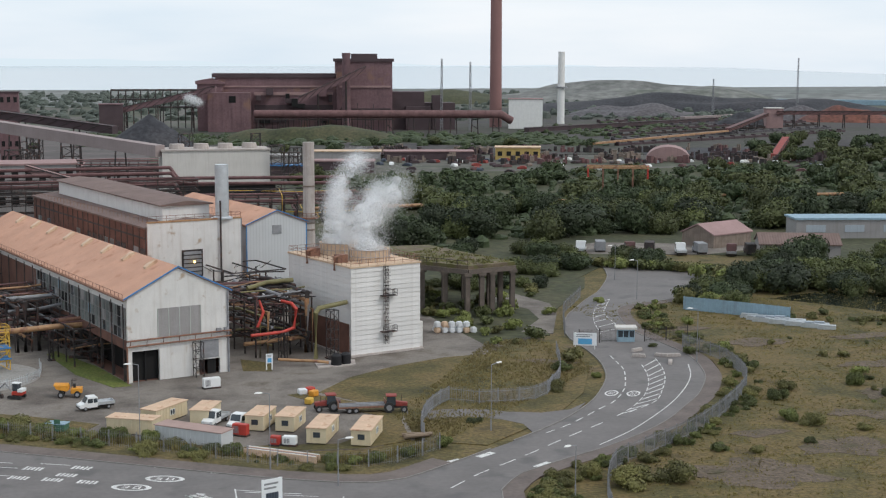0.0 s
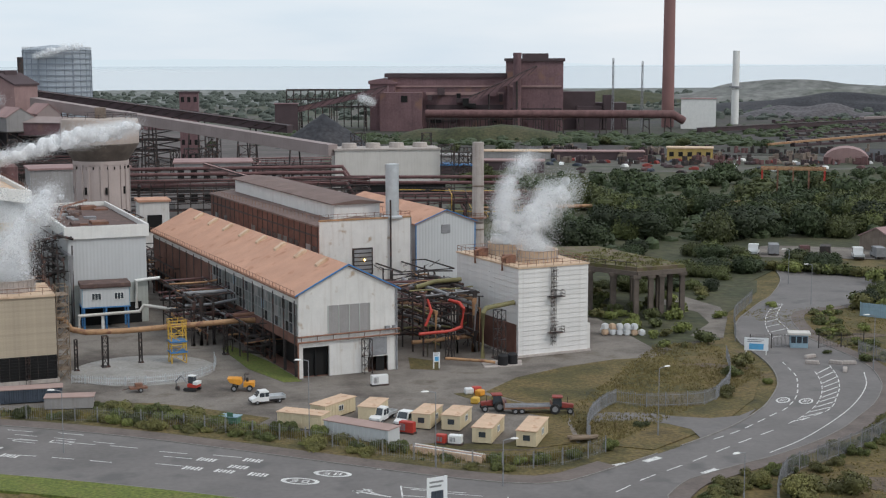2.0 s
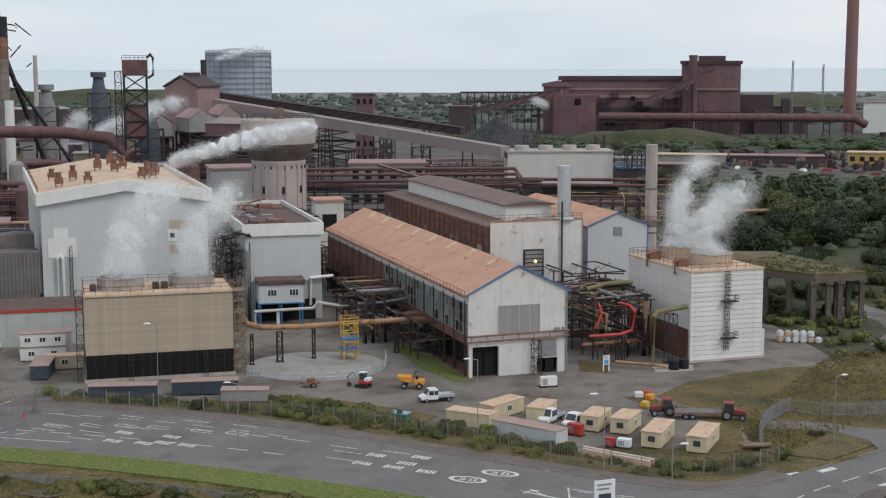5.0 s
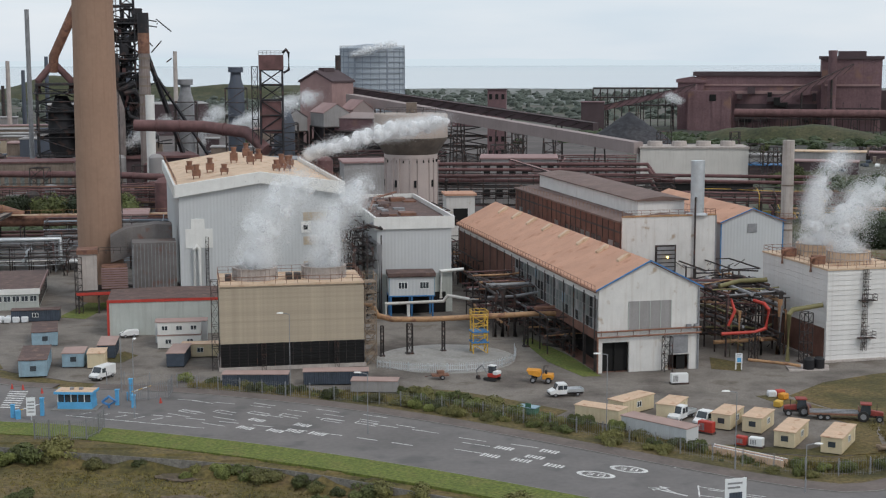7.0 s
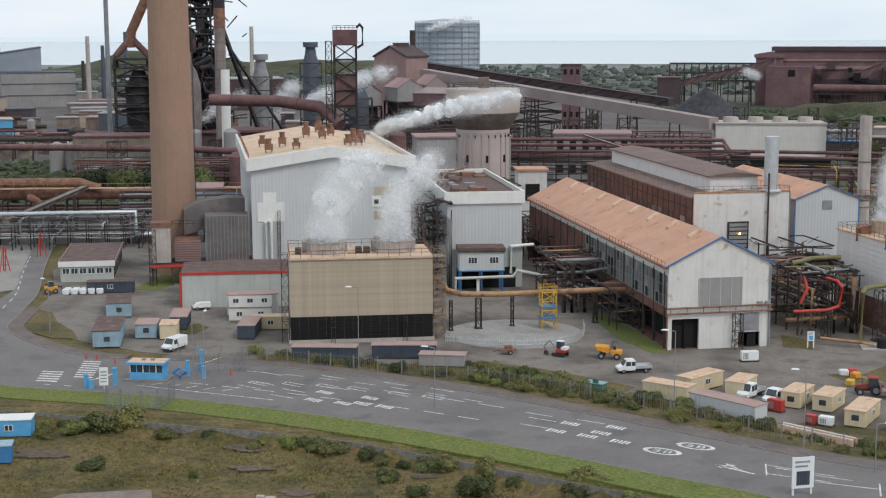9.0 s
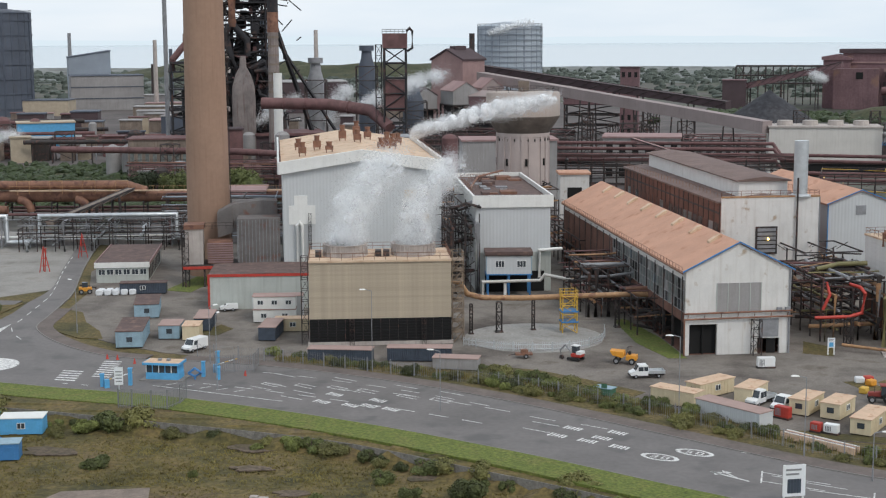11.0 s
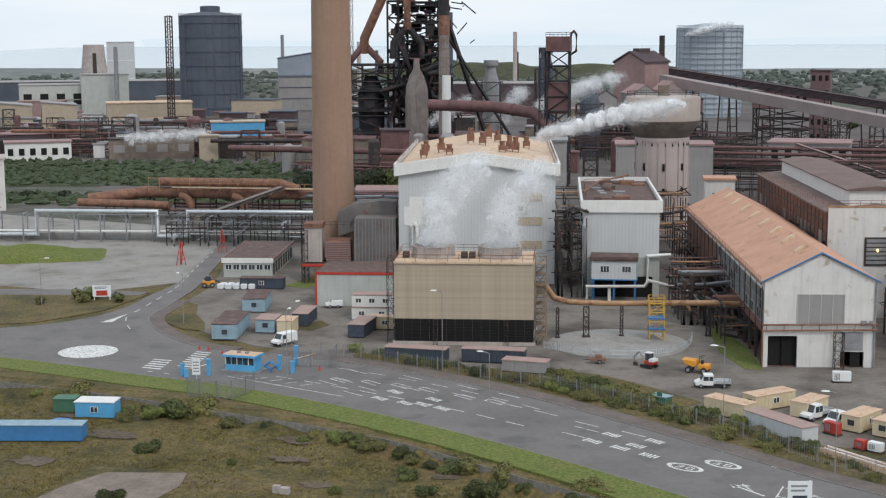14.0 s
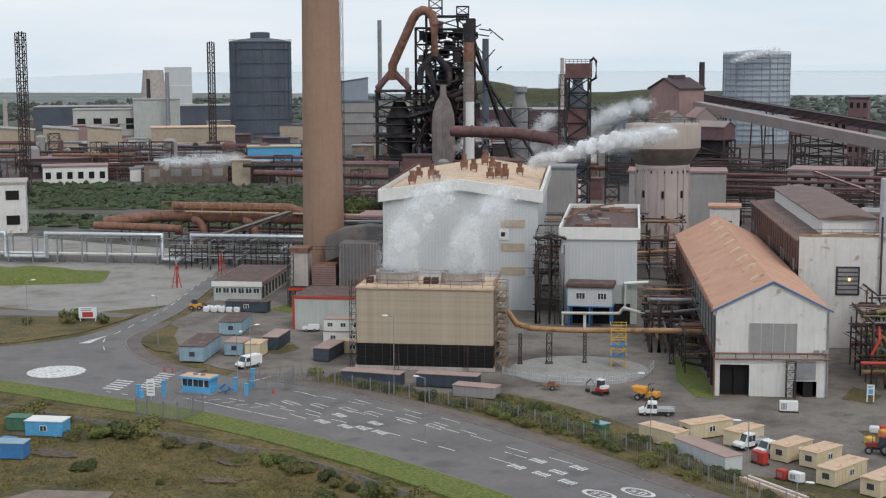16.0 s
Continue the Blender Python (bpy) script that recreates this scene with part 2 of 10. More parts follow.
M_SINTER = mat("oxide_red_sheet", (0.18, 0.105, 0.112), 0.85, var=0.25, scale=0.06, grain=0.8, streak=0.4, dirt=(0.08, 0.045, 0.045), rust=(0.23, 0.13, 0.10), rust_amount=0.12)
M_SINTERD = mat("oxide_dark_sheet", (0.072, 0.048, 0.052), 0.85, var=0.25, scale=0.08)
M_PINK = mat("dusty_pink_sheet", (0.31, 0.20, 0.19), 0.85, var=0.15, scale=0.15, streak=0.3, dirt=(0.18, 0.1, 0.1))
M_GREYROOF = mat("grey_sheet", (0.30, 0.285, 0.28), 0.8, var=0.15, scale=0.12, streak=0.3)
M_GREEN_GREY = mat("grey_green_cladding", (0.44, 0.46, 0.43), 0.7, var=0.1, scale=0.3, streak=0.25)
M_BLACK = mat("black_louvre", (0.012, 0.011, 0.013), 0.7, var=0.3, scale=0.8)
# near-black colour, mostly standing in for shade deep inside openings
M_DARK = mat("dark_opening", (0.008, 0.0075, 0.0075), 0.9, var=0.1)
M_BLUE = mat("blue_paint", (0.05, 0.19, 0.42), 0.5, var=0.12, scale=0.7)
M_SKYB = mat("sky_blue_paint", (0.10, 0.36, 0.62), 0.55, var=0.12, scale=0.8)
M_PALEB = mat("pale_blue_cabin_paint", (0.26, 0.37, 0.44), 0.7, var=0.14, scale=0.8, streak=0.3)
M_NAVY = mat("navy_container_paint", (0.045, 0.058, 0.08), 0.6, var=0.25, scale=0.6, rib=0.3)
M_BEIGE = mat("beige_cabin_paint", (0.62, 0.52, 0.35), 0.65, var=0.07, scale=0.7, streak=0.3, dirt=(0.4, 0.27, 0.16))
M_BEIGER = mat("rust_stained_cabin_roof", (0.60, 0.42, 0.29), 0.8, var=0.12, scale=0.6, rust=(0.42, 0.22, 0.13), rust_amount=0.15)
M_PINKROOF = mat("pink_felt_roof", (0.36, 0.25, 0.22), 0.85, var=0.12, scale=0.4)
M_FELT = mat("brown_felt_roof", (0.115, 0.074, 0.066), 0.9, var=0.25, scale=0.5, rust=(0.2, 0.125, 0.1), rust_amount=0.2)
M_GLASS = mat("dark_window_glass", (0.05, 0.06, 0.07), 0.12, var=0.2, scale=0.5, bump=0.0)
M_GLASSP = mat("dusty_window_glass", (0.135, 0.15, 0.145), 0.4, var=0.5, scale=0.45, grain=1.2, bump=0.0)
M_FRAME = mat("white_window_frame", (0.74, 0.74, 0.72), 0.5, var=0.05)
M_REDD = mat("faded_dark_red_paint", (0.26, 0.045, 0.035), 0.6, var=0.2, scale=0.8)
M_RED = mat("red_paint", (0.45, 0.045, 0.03), 0.5, var=0.15, scale=0.8)
M_ORANGE = mat("yellow_orange_plant_paint", (0.68, 0.29, 0.03), 0.5, var=0.15, scale=1.0)
M_YELLOW = mat("yellow_paint", (0.62, 0.38, 0.06), 0.6, var=0.15, scale=0.7)
M_DULLY = mat("dull_yellow_sheet", (0.46, 0.33, 0.11), 0.75, var=0.12, scale=0.2, streak=0.2)
M_GREENP = mat("green_paint", (0.06, 0.16, 0.10), 0.6, var=0.15)
M_OLIVE = mat("olive_pipe_paint", (0.18, 0.16, 0.07), 0.65, var=0.2)
M_VAN = mat("white_vehicle_paint", (0.78, 0.78, 0.77), 0.3, var=0.03, bump=0.0)
M_TYRE = mat("tyre_rubber", (0.025, 0.024, 0.024), 0.85, var=0.2)
M_PLAST = mat("white_plastic_wrap", (0.68, 0.69, 0.70), 0.45, var=0.1, scale=1.2)
M_COAL = blend_mat("coal_heap", [(0.022, 0.023, 0.027), (0.036, 0.036, 0.042), (0.055, 0.052, 0.056)], 0.04, 8, 0.5)
M_OREHEAP = blend_mat("slag_heap", [(0.10, 0.105, 0.095), (0.17, 0.17, 0.16), (0.10, 0.11, 0.085)], 0.01, 8, 0.1)
M_GREYHEAP = blend_mat("grey_pink_heap", [(0.075, 0.072, 0.078), (0.10, 0.092, 0.098), (0.085, 0.075, 0.078)], 0.03, 6, 0.4)
M_STOCK = blend_mat("stockyard_ground", [(0.026, 0.026, 0.029), (0.055, 0.046, 0.044), (0.038, 0.04, 0.026), (0.085, 0.068, 0.064)], 0.016, 10, 0.25, stretch=(0.45, 1.4, 1))
M_SOOT = mat("soot_black_steel", (0.02, 0.019, 0.022), 0.75, var=0.35, scale=0.2, rust=(0.075, 0.042, 0.036), rust_amount=0.25)
M_STREAKED = mat("rust_streaked_pale_shell", (0.24, 0.2, 0.185), 0.8, var=0.25, scale=0.3, streak=0.9, dirt=(0.11, 0.055, 0.04))
M_REDORE = blend_mat("red_ore_heap", [(0.10, 0.042, 0.035), (0.16, 0.065, 0.045)], 0.03, 6, 0.3)
M_SHRUBLAND = blend_mat("scrub_bank", [(0.028, 0.034, 0.015), (0.05, 0.053, 0.023), (0.075, 0.068, 0.034)], 0.07, 10, 0.6)
M_STONE = mat("stone_retaining_wall", (0.20, 0.185, 0.165), 0.95, var=0.35, scale=1.6, grain=5, bump=0.6, streak=0.4)
M_WOODB = mat("weathered_timber", (0.24, 0.18, 0.13), 0.9, var=0.2, scale=1.0)
M_MESHF = mat("grey_fence_steel", (0.2, 0.2, 0.205), 0.6, var=0.15)
M_LEAF = mat("leaf_green", (0.12, 0.135, 0.036), 0.75, var=0.45, scale=0.5, grain=2.6, rand=0.35, bump=0.0)
M_LEAF2 = mat("leaf_olive", (0.14, 0.132, 0.042), 0.75, var=0.45, scale=0.5, grain=2.6, rand=0.35, bump=0.0)
M_LEAF3 = mat("leaf_mid_green", (0.078, 0.09, 0.026), 0.75, var=0.45, scale=0.5, grain=2.6, rand=0.35, bump=0.0)
# leaf colour for far woods, greyed to carry the distance haze
M_LEAFH = mat("haze_tinted_far_leaf", (0.07, 0.083, 0.068), 0.8, var=0.3, scale=0.03, grain=0.2, bump=0.0)
M_LEAFD = mat("leaf_dark", (0.033, 0.047, 0.017), 0.75, var=0.4, scale=0.35, grain=1.8, rand=0.4, bump=0.0)
M_BARK = mat("bark", (0.09, 0.07, 0.05), 0.9, var=0.3)
M_BOARD = mat("white_sign_board", (0.75, 0.76, 0.78), 0.5, var=0.03)
M_TRACK = mat("overgrown_deck", (0.13, 0.098, 0.065), 0.95, var=0.45, scale=0.35, rust=(0.10, 0.095, 0.03), rust_amount=0.6, bump=0.5)

m = bpy.data.materials.new("sea_water")
m.use_nodes = True
m.node_tree.nodes["Principled BSDF"].inputs["Base Color"].default_value = (0.42, 0.47, 0.50, 1)
m.node_tree.nodes["Principled BSDF"].inputs["Roughness"].default_value = 0.18
tex = m.node_tree.nodes.new("ShaderNodeTexNoise")
tex.inputs["Scale"].default_value = 0.02
bump = m.node_tree.nodes.new("ShaderNodeBump")
bump.inputs["Strength"].default_value = 0.03
m.node_tree.links.new(tex.outputs["Fac"], bump.inputs["Height"])
m.node_tree.links.new(bump.outputs["Normal"], m.node_tree.nodes["Principled BSDF"].inputs["Normal"])
M_SEA = m
m = M_SEA.copy()
m.name = "dark_pond_water"
m.node_tree.nodes["Principled BSDF"].inputs["Base Color"].default_value = (0.018, 0.022, 0.018, 1)
m.node_tree.nodes["Principled BSDF"].inputs["Roughness"].default_value = 0.1
M_POND = m

# flat emission puts the haze into the far hills' colour; no lamp there
m = bpy.data.materials.new("coast_haze_emission")
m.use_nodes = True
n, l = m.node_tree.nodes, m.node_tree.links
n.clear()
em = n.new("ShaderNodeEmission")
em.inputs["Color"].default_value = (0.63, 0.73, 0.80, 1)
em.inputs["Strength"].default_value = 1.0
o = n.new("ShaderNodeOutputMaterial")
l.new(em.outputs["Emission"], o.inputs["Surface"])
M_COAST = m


m = bpy.data.materials.new("steam_droplets")
m.use_nodes = True
n, l = m.node_tree.nodes, m.node_tree.links
n.clear()
o = n.new("ShaderNodeOutputMaterial")
tr = n.new("ShaderNodeBsdfTransparent")
df = n.new("ShaderNodeBsdfDiffuse")
tl = n.new("ShaderNodeBsdfTranslucent")
for q in (df, tl):
    q.inputs["Color"].default_value = (0.97, 0.975, 0.98, 1)
ms = n.new("ShaderNodeMixShader")
ms.inputs["Fac"].default_value = 0.5
l.new(df.outputs["BSDF"], ms.inputs[1])
l.new(tl.outputs["BSDF"], ms.inputs[2])
mx = n.new("ShaderNodeMixShader")
mx.inputs["Fac"].default_value = 0.42
l.new(tr.outputs["BSDF"], mx.inputs[1])
l.new(ms.outputs["Shader"], mx.inputs[2])
l.new(mx.outputs["Shader"], o.inputs["Surface"])
M_STEAM = m


def core_mat(name, low, high):
    """Patchy dense steam."""
    m = M_STEAM.copy()
    m.name = name
    n, l = m.node_tree.nodes, m.node_tree.links
    co = n.new("ShaderNodeTexCoord")
    tx = n.new("ShaderNodeTexNoise")
    tx.inputs["Scale"].default_value, tx.inputs["Detail"].default_value = 0.3, 4
    l.new(co.outputs["Object"], tx.inputs["Vector"])
    mr = n.new("ShaderNodeMapRange")
    mr.inputs["From Min"].default_value, mr.inputs["From Max"].default_value = 0.34, 0.66
    mr.inputs["To Min"].default_value, mr.inputs["To Max"].default_value = low, high
    l.new(tx.outputs["Fac"], mr.inputs["Value"])
    mix = [q for q in n if q.type == "MIX_SHADER" and not q.inputs["Fac"].is_linked and abs(q.inputs["Fac"].default_value - 0.42) < 0.01][0]
    l.new(mr.outputs["Result"], mix.inputs["Fac"])
    return m


M_CORE = core_mat("steam_core", 0.12, 0.5)
M_CORED = core_mat("dense_steam_core", 0.5, 0.9)

# ---- mesh helpers ----


def box(bm, x0, x1, y0, y1, z0, z1):
    v = [bm.verts.new(c) for c in ((x0, y0, z0), (x1, y0, z0), (x1, y1, z0), (x0, y1, z0), (x0, y0, z1), (x1, y0, z1), (x1, y1, z1), (x0, y1, z1))]
    for f in ((3, 2, 1, 0), (4, 5, 6, 7), (0, 1, 5, 4), (1, 2, 6, 5), (2, 3, 7, 6), (3, 0, 4, 7)):
        bm.faces.new([v[i] for i in f])
    return bm


def prism(bm, prof, y0, y1):
    """A profile of (x, z), counter-clockwise seen from the front, drawn out along y."""
    a = [bm.verts.new((x, y0, z)) for x, z in prof]
    b = [bm.verts.new((x, y1, z)) for x, z in prof]
    bm.faces.new(a)
    bm.faces.new(b[::-1])
    for i in range(len(prof)):
        j = (i + 1) % len(prof)
        bm.faces.new((a[j], a[i], b[i], b[j]))
    return bm


def slab(bm, pts, z0, z1):
    """A flat plate with the outline pts, counter-clockwise from above."""
    a = [bm.verts.new((x, y, z0)) for x, y in pts]
    b = [bm.verts.new((x, y, z1)) for x, y in pts]
    bm.faces.new(b)
    bm.faces.new(a[::-1])
    for i in range(len(pts)):
        j = (i + 1) % len(pts)
        bm.faces.new((a[i], a[j], b[j], b[i]))
    return bm


def lathe(bm, x, y, prof, seg=24):
    """Turned shape from (radius, z) rows, bottom first."""
    rings = []
    for r, z in prof:
        rings.append([bm.verts.new((x + r * math.cos(2 * math.pi * k / seg), y + r * math.sin(2 * math.pi * k / seg), z)) for k in range(seg)])
    for a, b in zip(rings, rings[1:]):
        for k in range(seg):
            j = (k + 1) % seg
            bm.faces.new((a[k], a[j], b[j], b[k]))
    bm.faces.new(rings[0][::-1])
    bm.faces.new(rings[-1])
    for f in bm.faces:
        if len(f.verts) == 4:
            f.smooth = seg > 12
    return bm


def tube(bm, pts, r, seg=8):
    """A round bar through the points, with mitred bends."""
    pts = [Vector(p) for p in pts]
    rings = []
    for i, p in enumerate(pts):
        d0 = (p - pts[i - 1]).normalized() if i else (pts[1] - p).normalized()
        d1 = (pts[i + 1] - p).normalized() if i < len(pts) - 1 else d0
        d = (d0 + d1).normalized()
        side = d.cross(Vector((0, 0, 1)))
        if side.length < 0.05:
            side = d.cross(Vector((0.3, 1, 0)))
        side.normalize()
        up = side.cross(d).normalized()
        k = 1 / max(0.5, math.sqrt(max(0.25, (1 + d0.dot(d1)) / 2)))
        rings.append([bm.verts.new(p + r * k * (side * math.cos(2 * math.pi * s / seg) + up * math.sin(2 * math.pi * s / seg))) for s in range(seg)])
    for a, b in zip(rings, rings[1:]):
        for s in range(seg):
            q = (s + 1) % seg
            f = bm.faces.new((a[s], a[q], b[q], b[s]))
            f.smooth = seg > 6
    bm.faces.new(rings[0][::-1])
    bm.faces.new(rings[-1])
    return bm


def bar(bm, p, q, w=0.1):
    return tube(bm, (p, q), w * 0.7, 4)


def part(name, bm, material, parent, label=""):
    me = bpy.data.meshes.new(name)
    bmesh.ops.recalc_face_normals(bm, faces=bm.faces)
    bm.to_mesh(me)
    bm.free()
    me.set_sharp_from_angle(angle=radians(38))
    me.materials.append(material)
    ob = new(name, me)
    ob.parent = parent
    if label:
        ob["label"] = label
    return ob


def twin(ob, parent, x, y, z, turn=0):
    """The same part again at another place of its thing."""
    c = ob.copy()
    scene.collection.objects.link(c)
    c.parent = parent
    c.matrix_basis = pose(x, y, z, 0, 0, turn)
    return c


def thing(name, x, y, turn, label, category, group="", z=0.0, kind=""):
    ob = new(name)
    ob.matrix_world = pose(x, y, z, 0, 0, turn)
    return tagged(ob, label, category, group, kind)


def solid(name, bm, material, label, category="", group="", kind="", x=0, y=0, z=0, turn=0):
    ob = part(name, bm, material, None)
    ob.matrix_world = pose(x, y, z, 0, 0, turn)
    return tagged(ob, label, category, group, kind)


def B():
    return bmesh.new()

# ---- the setting: ground, sea, roads ----
FIELD_Z = -1.8
NEAR_KERB = [(-125, 178), (-100, 178.5), (-84, 177.4), (-70, 174.9), (-58, 172.2), (-42, 168.8), (-20, 160.4), (0.2, 149.8), (17.3, 139), (24, 134.8), (40, 123), (60, 106)]
WALL_LINE = [(-125, 166), (-84, 166), (-62, 163.5), (-41, 158.6), (-19, 152.6), (0.2, 142.2), (10.4, 136.4), (24, 127), (40, 115), (58, 99)]
FAR_KERB = [(-48, 189), (-36.9, 187), (-24.8, 183), (-13.2, 177.8), (-2.2, 171.4), (7.9, 164.4), (17.2, 157.5), (25.9, 151), (31.5, 147), (38, 143.2), (41.5, 142), (45, 142.4), (51.8, 146.4), (58.1, 150.5)]
BRANCH_L = [(62, 153), (66, 155.8), (70.5, 159.3), (74.7, 163.2), (79.4, 168.3), (83.2, 173.7), (87, 180), (89.8, 186.7), (91.6, 193), (92.7, 198.7), (93.4, 204), (93.9, 207.9), (96, 215), (99.1, 221.9), (102.6, 228.3), (106.8, 234.2), (112.5, 242), (119, 250.4), (128.5, 266.4), (134, 280)]
BRANCH_R = [(150, 272), (147, 260), (136.4, 244.6), (128, 237.4), (117, 234), (112.8, 229.6), (110.3, 223.9), (108, 216.5), (106.3, 209), (106.3, 201), (106.1, 194.3), (105.2, 188), (103.3, 182.2), (101.2, 177.2), (98.2, 172.3), (94, 166.6), (89.2, 161.5), (84.7, 156.8), (79.7, 152.6), (75, 149.4), (70, 146.5), (65.5, 144.4), (61, 142.1), (57.7, 140.3), (55.7, 138.3), (53.4, 135.4), (52.4, 132.4), (54, 126), (66, 112)]
NORTH_L = [(-104, 307.8), (-101.4, 293.6), (-93.5, 264), (-87.6, 243), (-86.4, 229.2), (-85.2, 218), (-86.2, 208), (-92, 199), (-104, 193), (-125, 192)]
NORTH_R = [(-53, 189.3), (-58.1, 190.4), (-63.5, 193.6), (-68.4, 197.8), (-73, 203), (-77, 209.5), (-78.4, 217.6), (-80.2, 229), (-82.4, 240), (-90, 266), (-97.5, 295.1), (-99, 308)]


def side_of(line, x, y):
    """Signed distance to a line that runs to the right; positive on its far side."""
    best, sign = 1e9, 1
    for (ax, ay), (bx, by) in zip(line, line[1:]):
        dx, dy = bx - ax, by - ay
        s = max(0, min(1, ((x - ax) * dx + (y - ay) * dy) / (dx * dx + dy * dy)))
        d = math.hypot(x - ax - s * dx, y - ay - s * dy)
        if d < best:
            best, sign = d, 1 if dx * (y - ay) - dy * (x - ax) > 0 else -1
    return best * sign


def ground_z(x, y):
    if y < 175:
        d = side_of(WALL_LINE, x, y)
        if x < 58:
            return FIELD_Z + (-0.12 - FIELD_Z) * max(0, min(1, (d + 0.4) / 1.2)) + 0.12 * noise.noise((x * 0.12, y * 0.12, 0)) * (d < -1)
    return -0.12


def axis_steps(lo, hi, fine_lo, fine_hi, step, far):
    out, v = [], fine_lo
    while v <= fine_hi:
        out.append(v)
        v += step
    v, s = fine_lo, step
    while v > lo:
        s *= far
        v -= s
        out.insert(0, max(v, lo))
    v, s = out[-1], step
    while v < hi:
        s *= far
        v += s
        out.append(min(v, hi))
    return out


def ground():
    xs = axis_steps(-2600, 2600, -130, 130, 2.5, 1.35)
    ys = axis_steps(-600, 2060, 85, 200, 2.5, 1.35)
    verts = [(x, y, ground_z(x, y)) for y in ys for x in xs]
    w = len(xs)
    faces = [(j * w + i, j * w + i + 1, (j + 1) * w + i + 1, (j + 1) * w + i) for j in range(len(ys) - 1) for i in range(w - 1)]
    me = bpy.data.meshes.new("ground")
    me.from_pydata(verts, [], faces)
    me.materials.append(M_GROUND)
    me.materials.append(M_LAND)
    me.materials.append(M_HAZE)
    # land beyond 1250 m takes the colour with haze painted in
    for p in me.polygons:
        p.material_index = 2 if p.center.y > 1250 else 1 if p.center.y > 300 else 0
    tagged(new("ground", me), "rough grassy ground with bare earth patches and scrub", "ground", kind="structure")


ground()


def flat(name, pts, z, material, label, thick=0.1, kind="structure", category=""):
    """A thin plate with any outline."""
    from mathutils.geometry import tessellate_polygon
    bm = B()
    v = [bm.verts.new((x, y, z)) for x, y in pts]
    low = [bm.verts.new((x, y, z - thick)) for x, y in pts]
    for a, b, c in tessellate_polygon([[Vector((x, y, 0)) for x, y in pts]]):
        p, q, r = Vector(pts[a]), Vector(pts[b]), Vector(pts[c])
        turn = (q - p).x * (r - p).y - (q - p).y * (r - p).x
        if abs(turn) > 1e-6:
            bm.faces.new((v[a], v[b], v[c]) if turn > 0 else (v[a], v[c], v[b]))
    for k in range(len(pts)):
        j = (k + 1) % len(pts)
        bm.faces.new((low[k], low[j], v[j], v[k]))
    me = bpy.data.meshes.new(name)
    bm.to_mesh(me)
    bm.free()
    me.materials.append(material)
    return tagged(new(name, me), label, category or name, kind=kind)


def strip(name, line, off0, off1, z, material, label, thick=0.1, kind="structure", category="", z2=None):
    """A band beside a line, between two distances on its left."""
    n = len(line)
    bm = B()
    rows = []
    for i, (x, y) in enumerate(line):
        ax, ay = line[max(0, i - 1)]
        bx, by = line[min(n - 1, i + 1)]
        k = math.hypot(bx - ax, by - ay)
        nx, ny = -(by - ay) / k, (bx - ax) / k
        zb = z if z2 is None else z2
        a, b = (x + nx * off0, y + ny * off0), (x + nx * off1, y + ny * off1)
        rows.append([bm.verts.new((*a, z)), bm.verts.new((*b, zb)), bm.verts.new((*b, zb - thick)), bm.verts.new((*a, z - thick))])
    for p, q in zip(rows, rows[1:]):
        for s in range(4):
            t = (s + 1) % 4
            bm.faces.new((p[s], q[s], q[t], p[t]))
    bm.faces.new(rows[0])
    bm.faces.new(rows[-1][::-1])
    return solid(name, bm, material, label, category or name, kind=kind)


def smooth_line(line, step=2.0):
    """A rounded copy of a line."""
    out = []
    for i in range(len(line) - 1):
        p0, p1, p2, p3 = (Vector(line[max(0, min(len(line) - 1, i + k))]) for k in (-1, 0, 1, 2))
        m = max(1, int((p2 - p1).length / step))
        for k in range(m):
            s = k / m
            q = 0.5 * ((2 * p1) + (p2 - p0) * s + (2 * p0 - 5 * p1 + 4 * p2 - p3) * s * s + (3 * p1 - p0 - 3 * p2 + p3) * s ** 3)
            out.append((q.x, q.y))
    out.append(tuple(line[-1]))
    return out


NEAR_S, FAR_S = smooth_line(NEAR_KERB), smooth_line(FAR_KERB)
BL_S, BR_S, NL_S, NR_S, WALL_S = (smooth_line(v) for v in (BRANCH_L, BRANCH_R, NORTH_L, NORTH_R, WALL_LINE))
flat("road", NEAR_S + BR_S[::-1] + BL_S[::-1] + FAR_S[::-1] + NR_S + NL_S, 0.0, M_ROAD, "grey asphalt road with worn white markings and a branch", 0.25)
strip("pavement", FAR_S[:-3], 0.15, 2.9, 0.09, M_PAVE, "brown-grey asphalt footway beside the road", 0.25)
strip("kerb", FAR_S, 0.0, 0.15, 0.1, M_KERB, "concrete kerb of the main road", 0.25)
strip("kerb", BL_S, 0.0, 0.18, 0.1, M_KERB, "concrete kerb of the branch road", 0.25)
strip("kerb", NR_S, -0.18, 0.0, 0.1, M_KERB, "concrete kerb of the side road", 0.25)
strip("pavement", BR_S[16:], 0.13, 2.4, 0.05, M_PAVE, "narrow brown footway beside the branch road", 0.25)
strip("kerb", BR_S, 0.0, 0.13, 0.09, M_KERB, "concrete kerb of the branch road", 0.25)
strip("pavement", NR_S[:22], -2.6, -0.18, 0.09, M_PAVE, "brown footway round the side road's corner", 0.25)
strip("kerb", NEAR_S, -0.15, 0.0, 0.1, M_KERB, "concrete kerb along the mown verge", 0.25)
strip("verge", NEAR_S[:-6], -5.2, -0.15, 0.02, M_VERGE, "strip of bright mown grass beside the road", 0.3, z2=0.08)

# retaining wall under the verge
strip("retaining_wall", WALL_S, -0.1, 0.35, -0.35, M_STONE, "low dark stone retaining wall below the verge", 1.6)
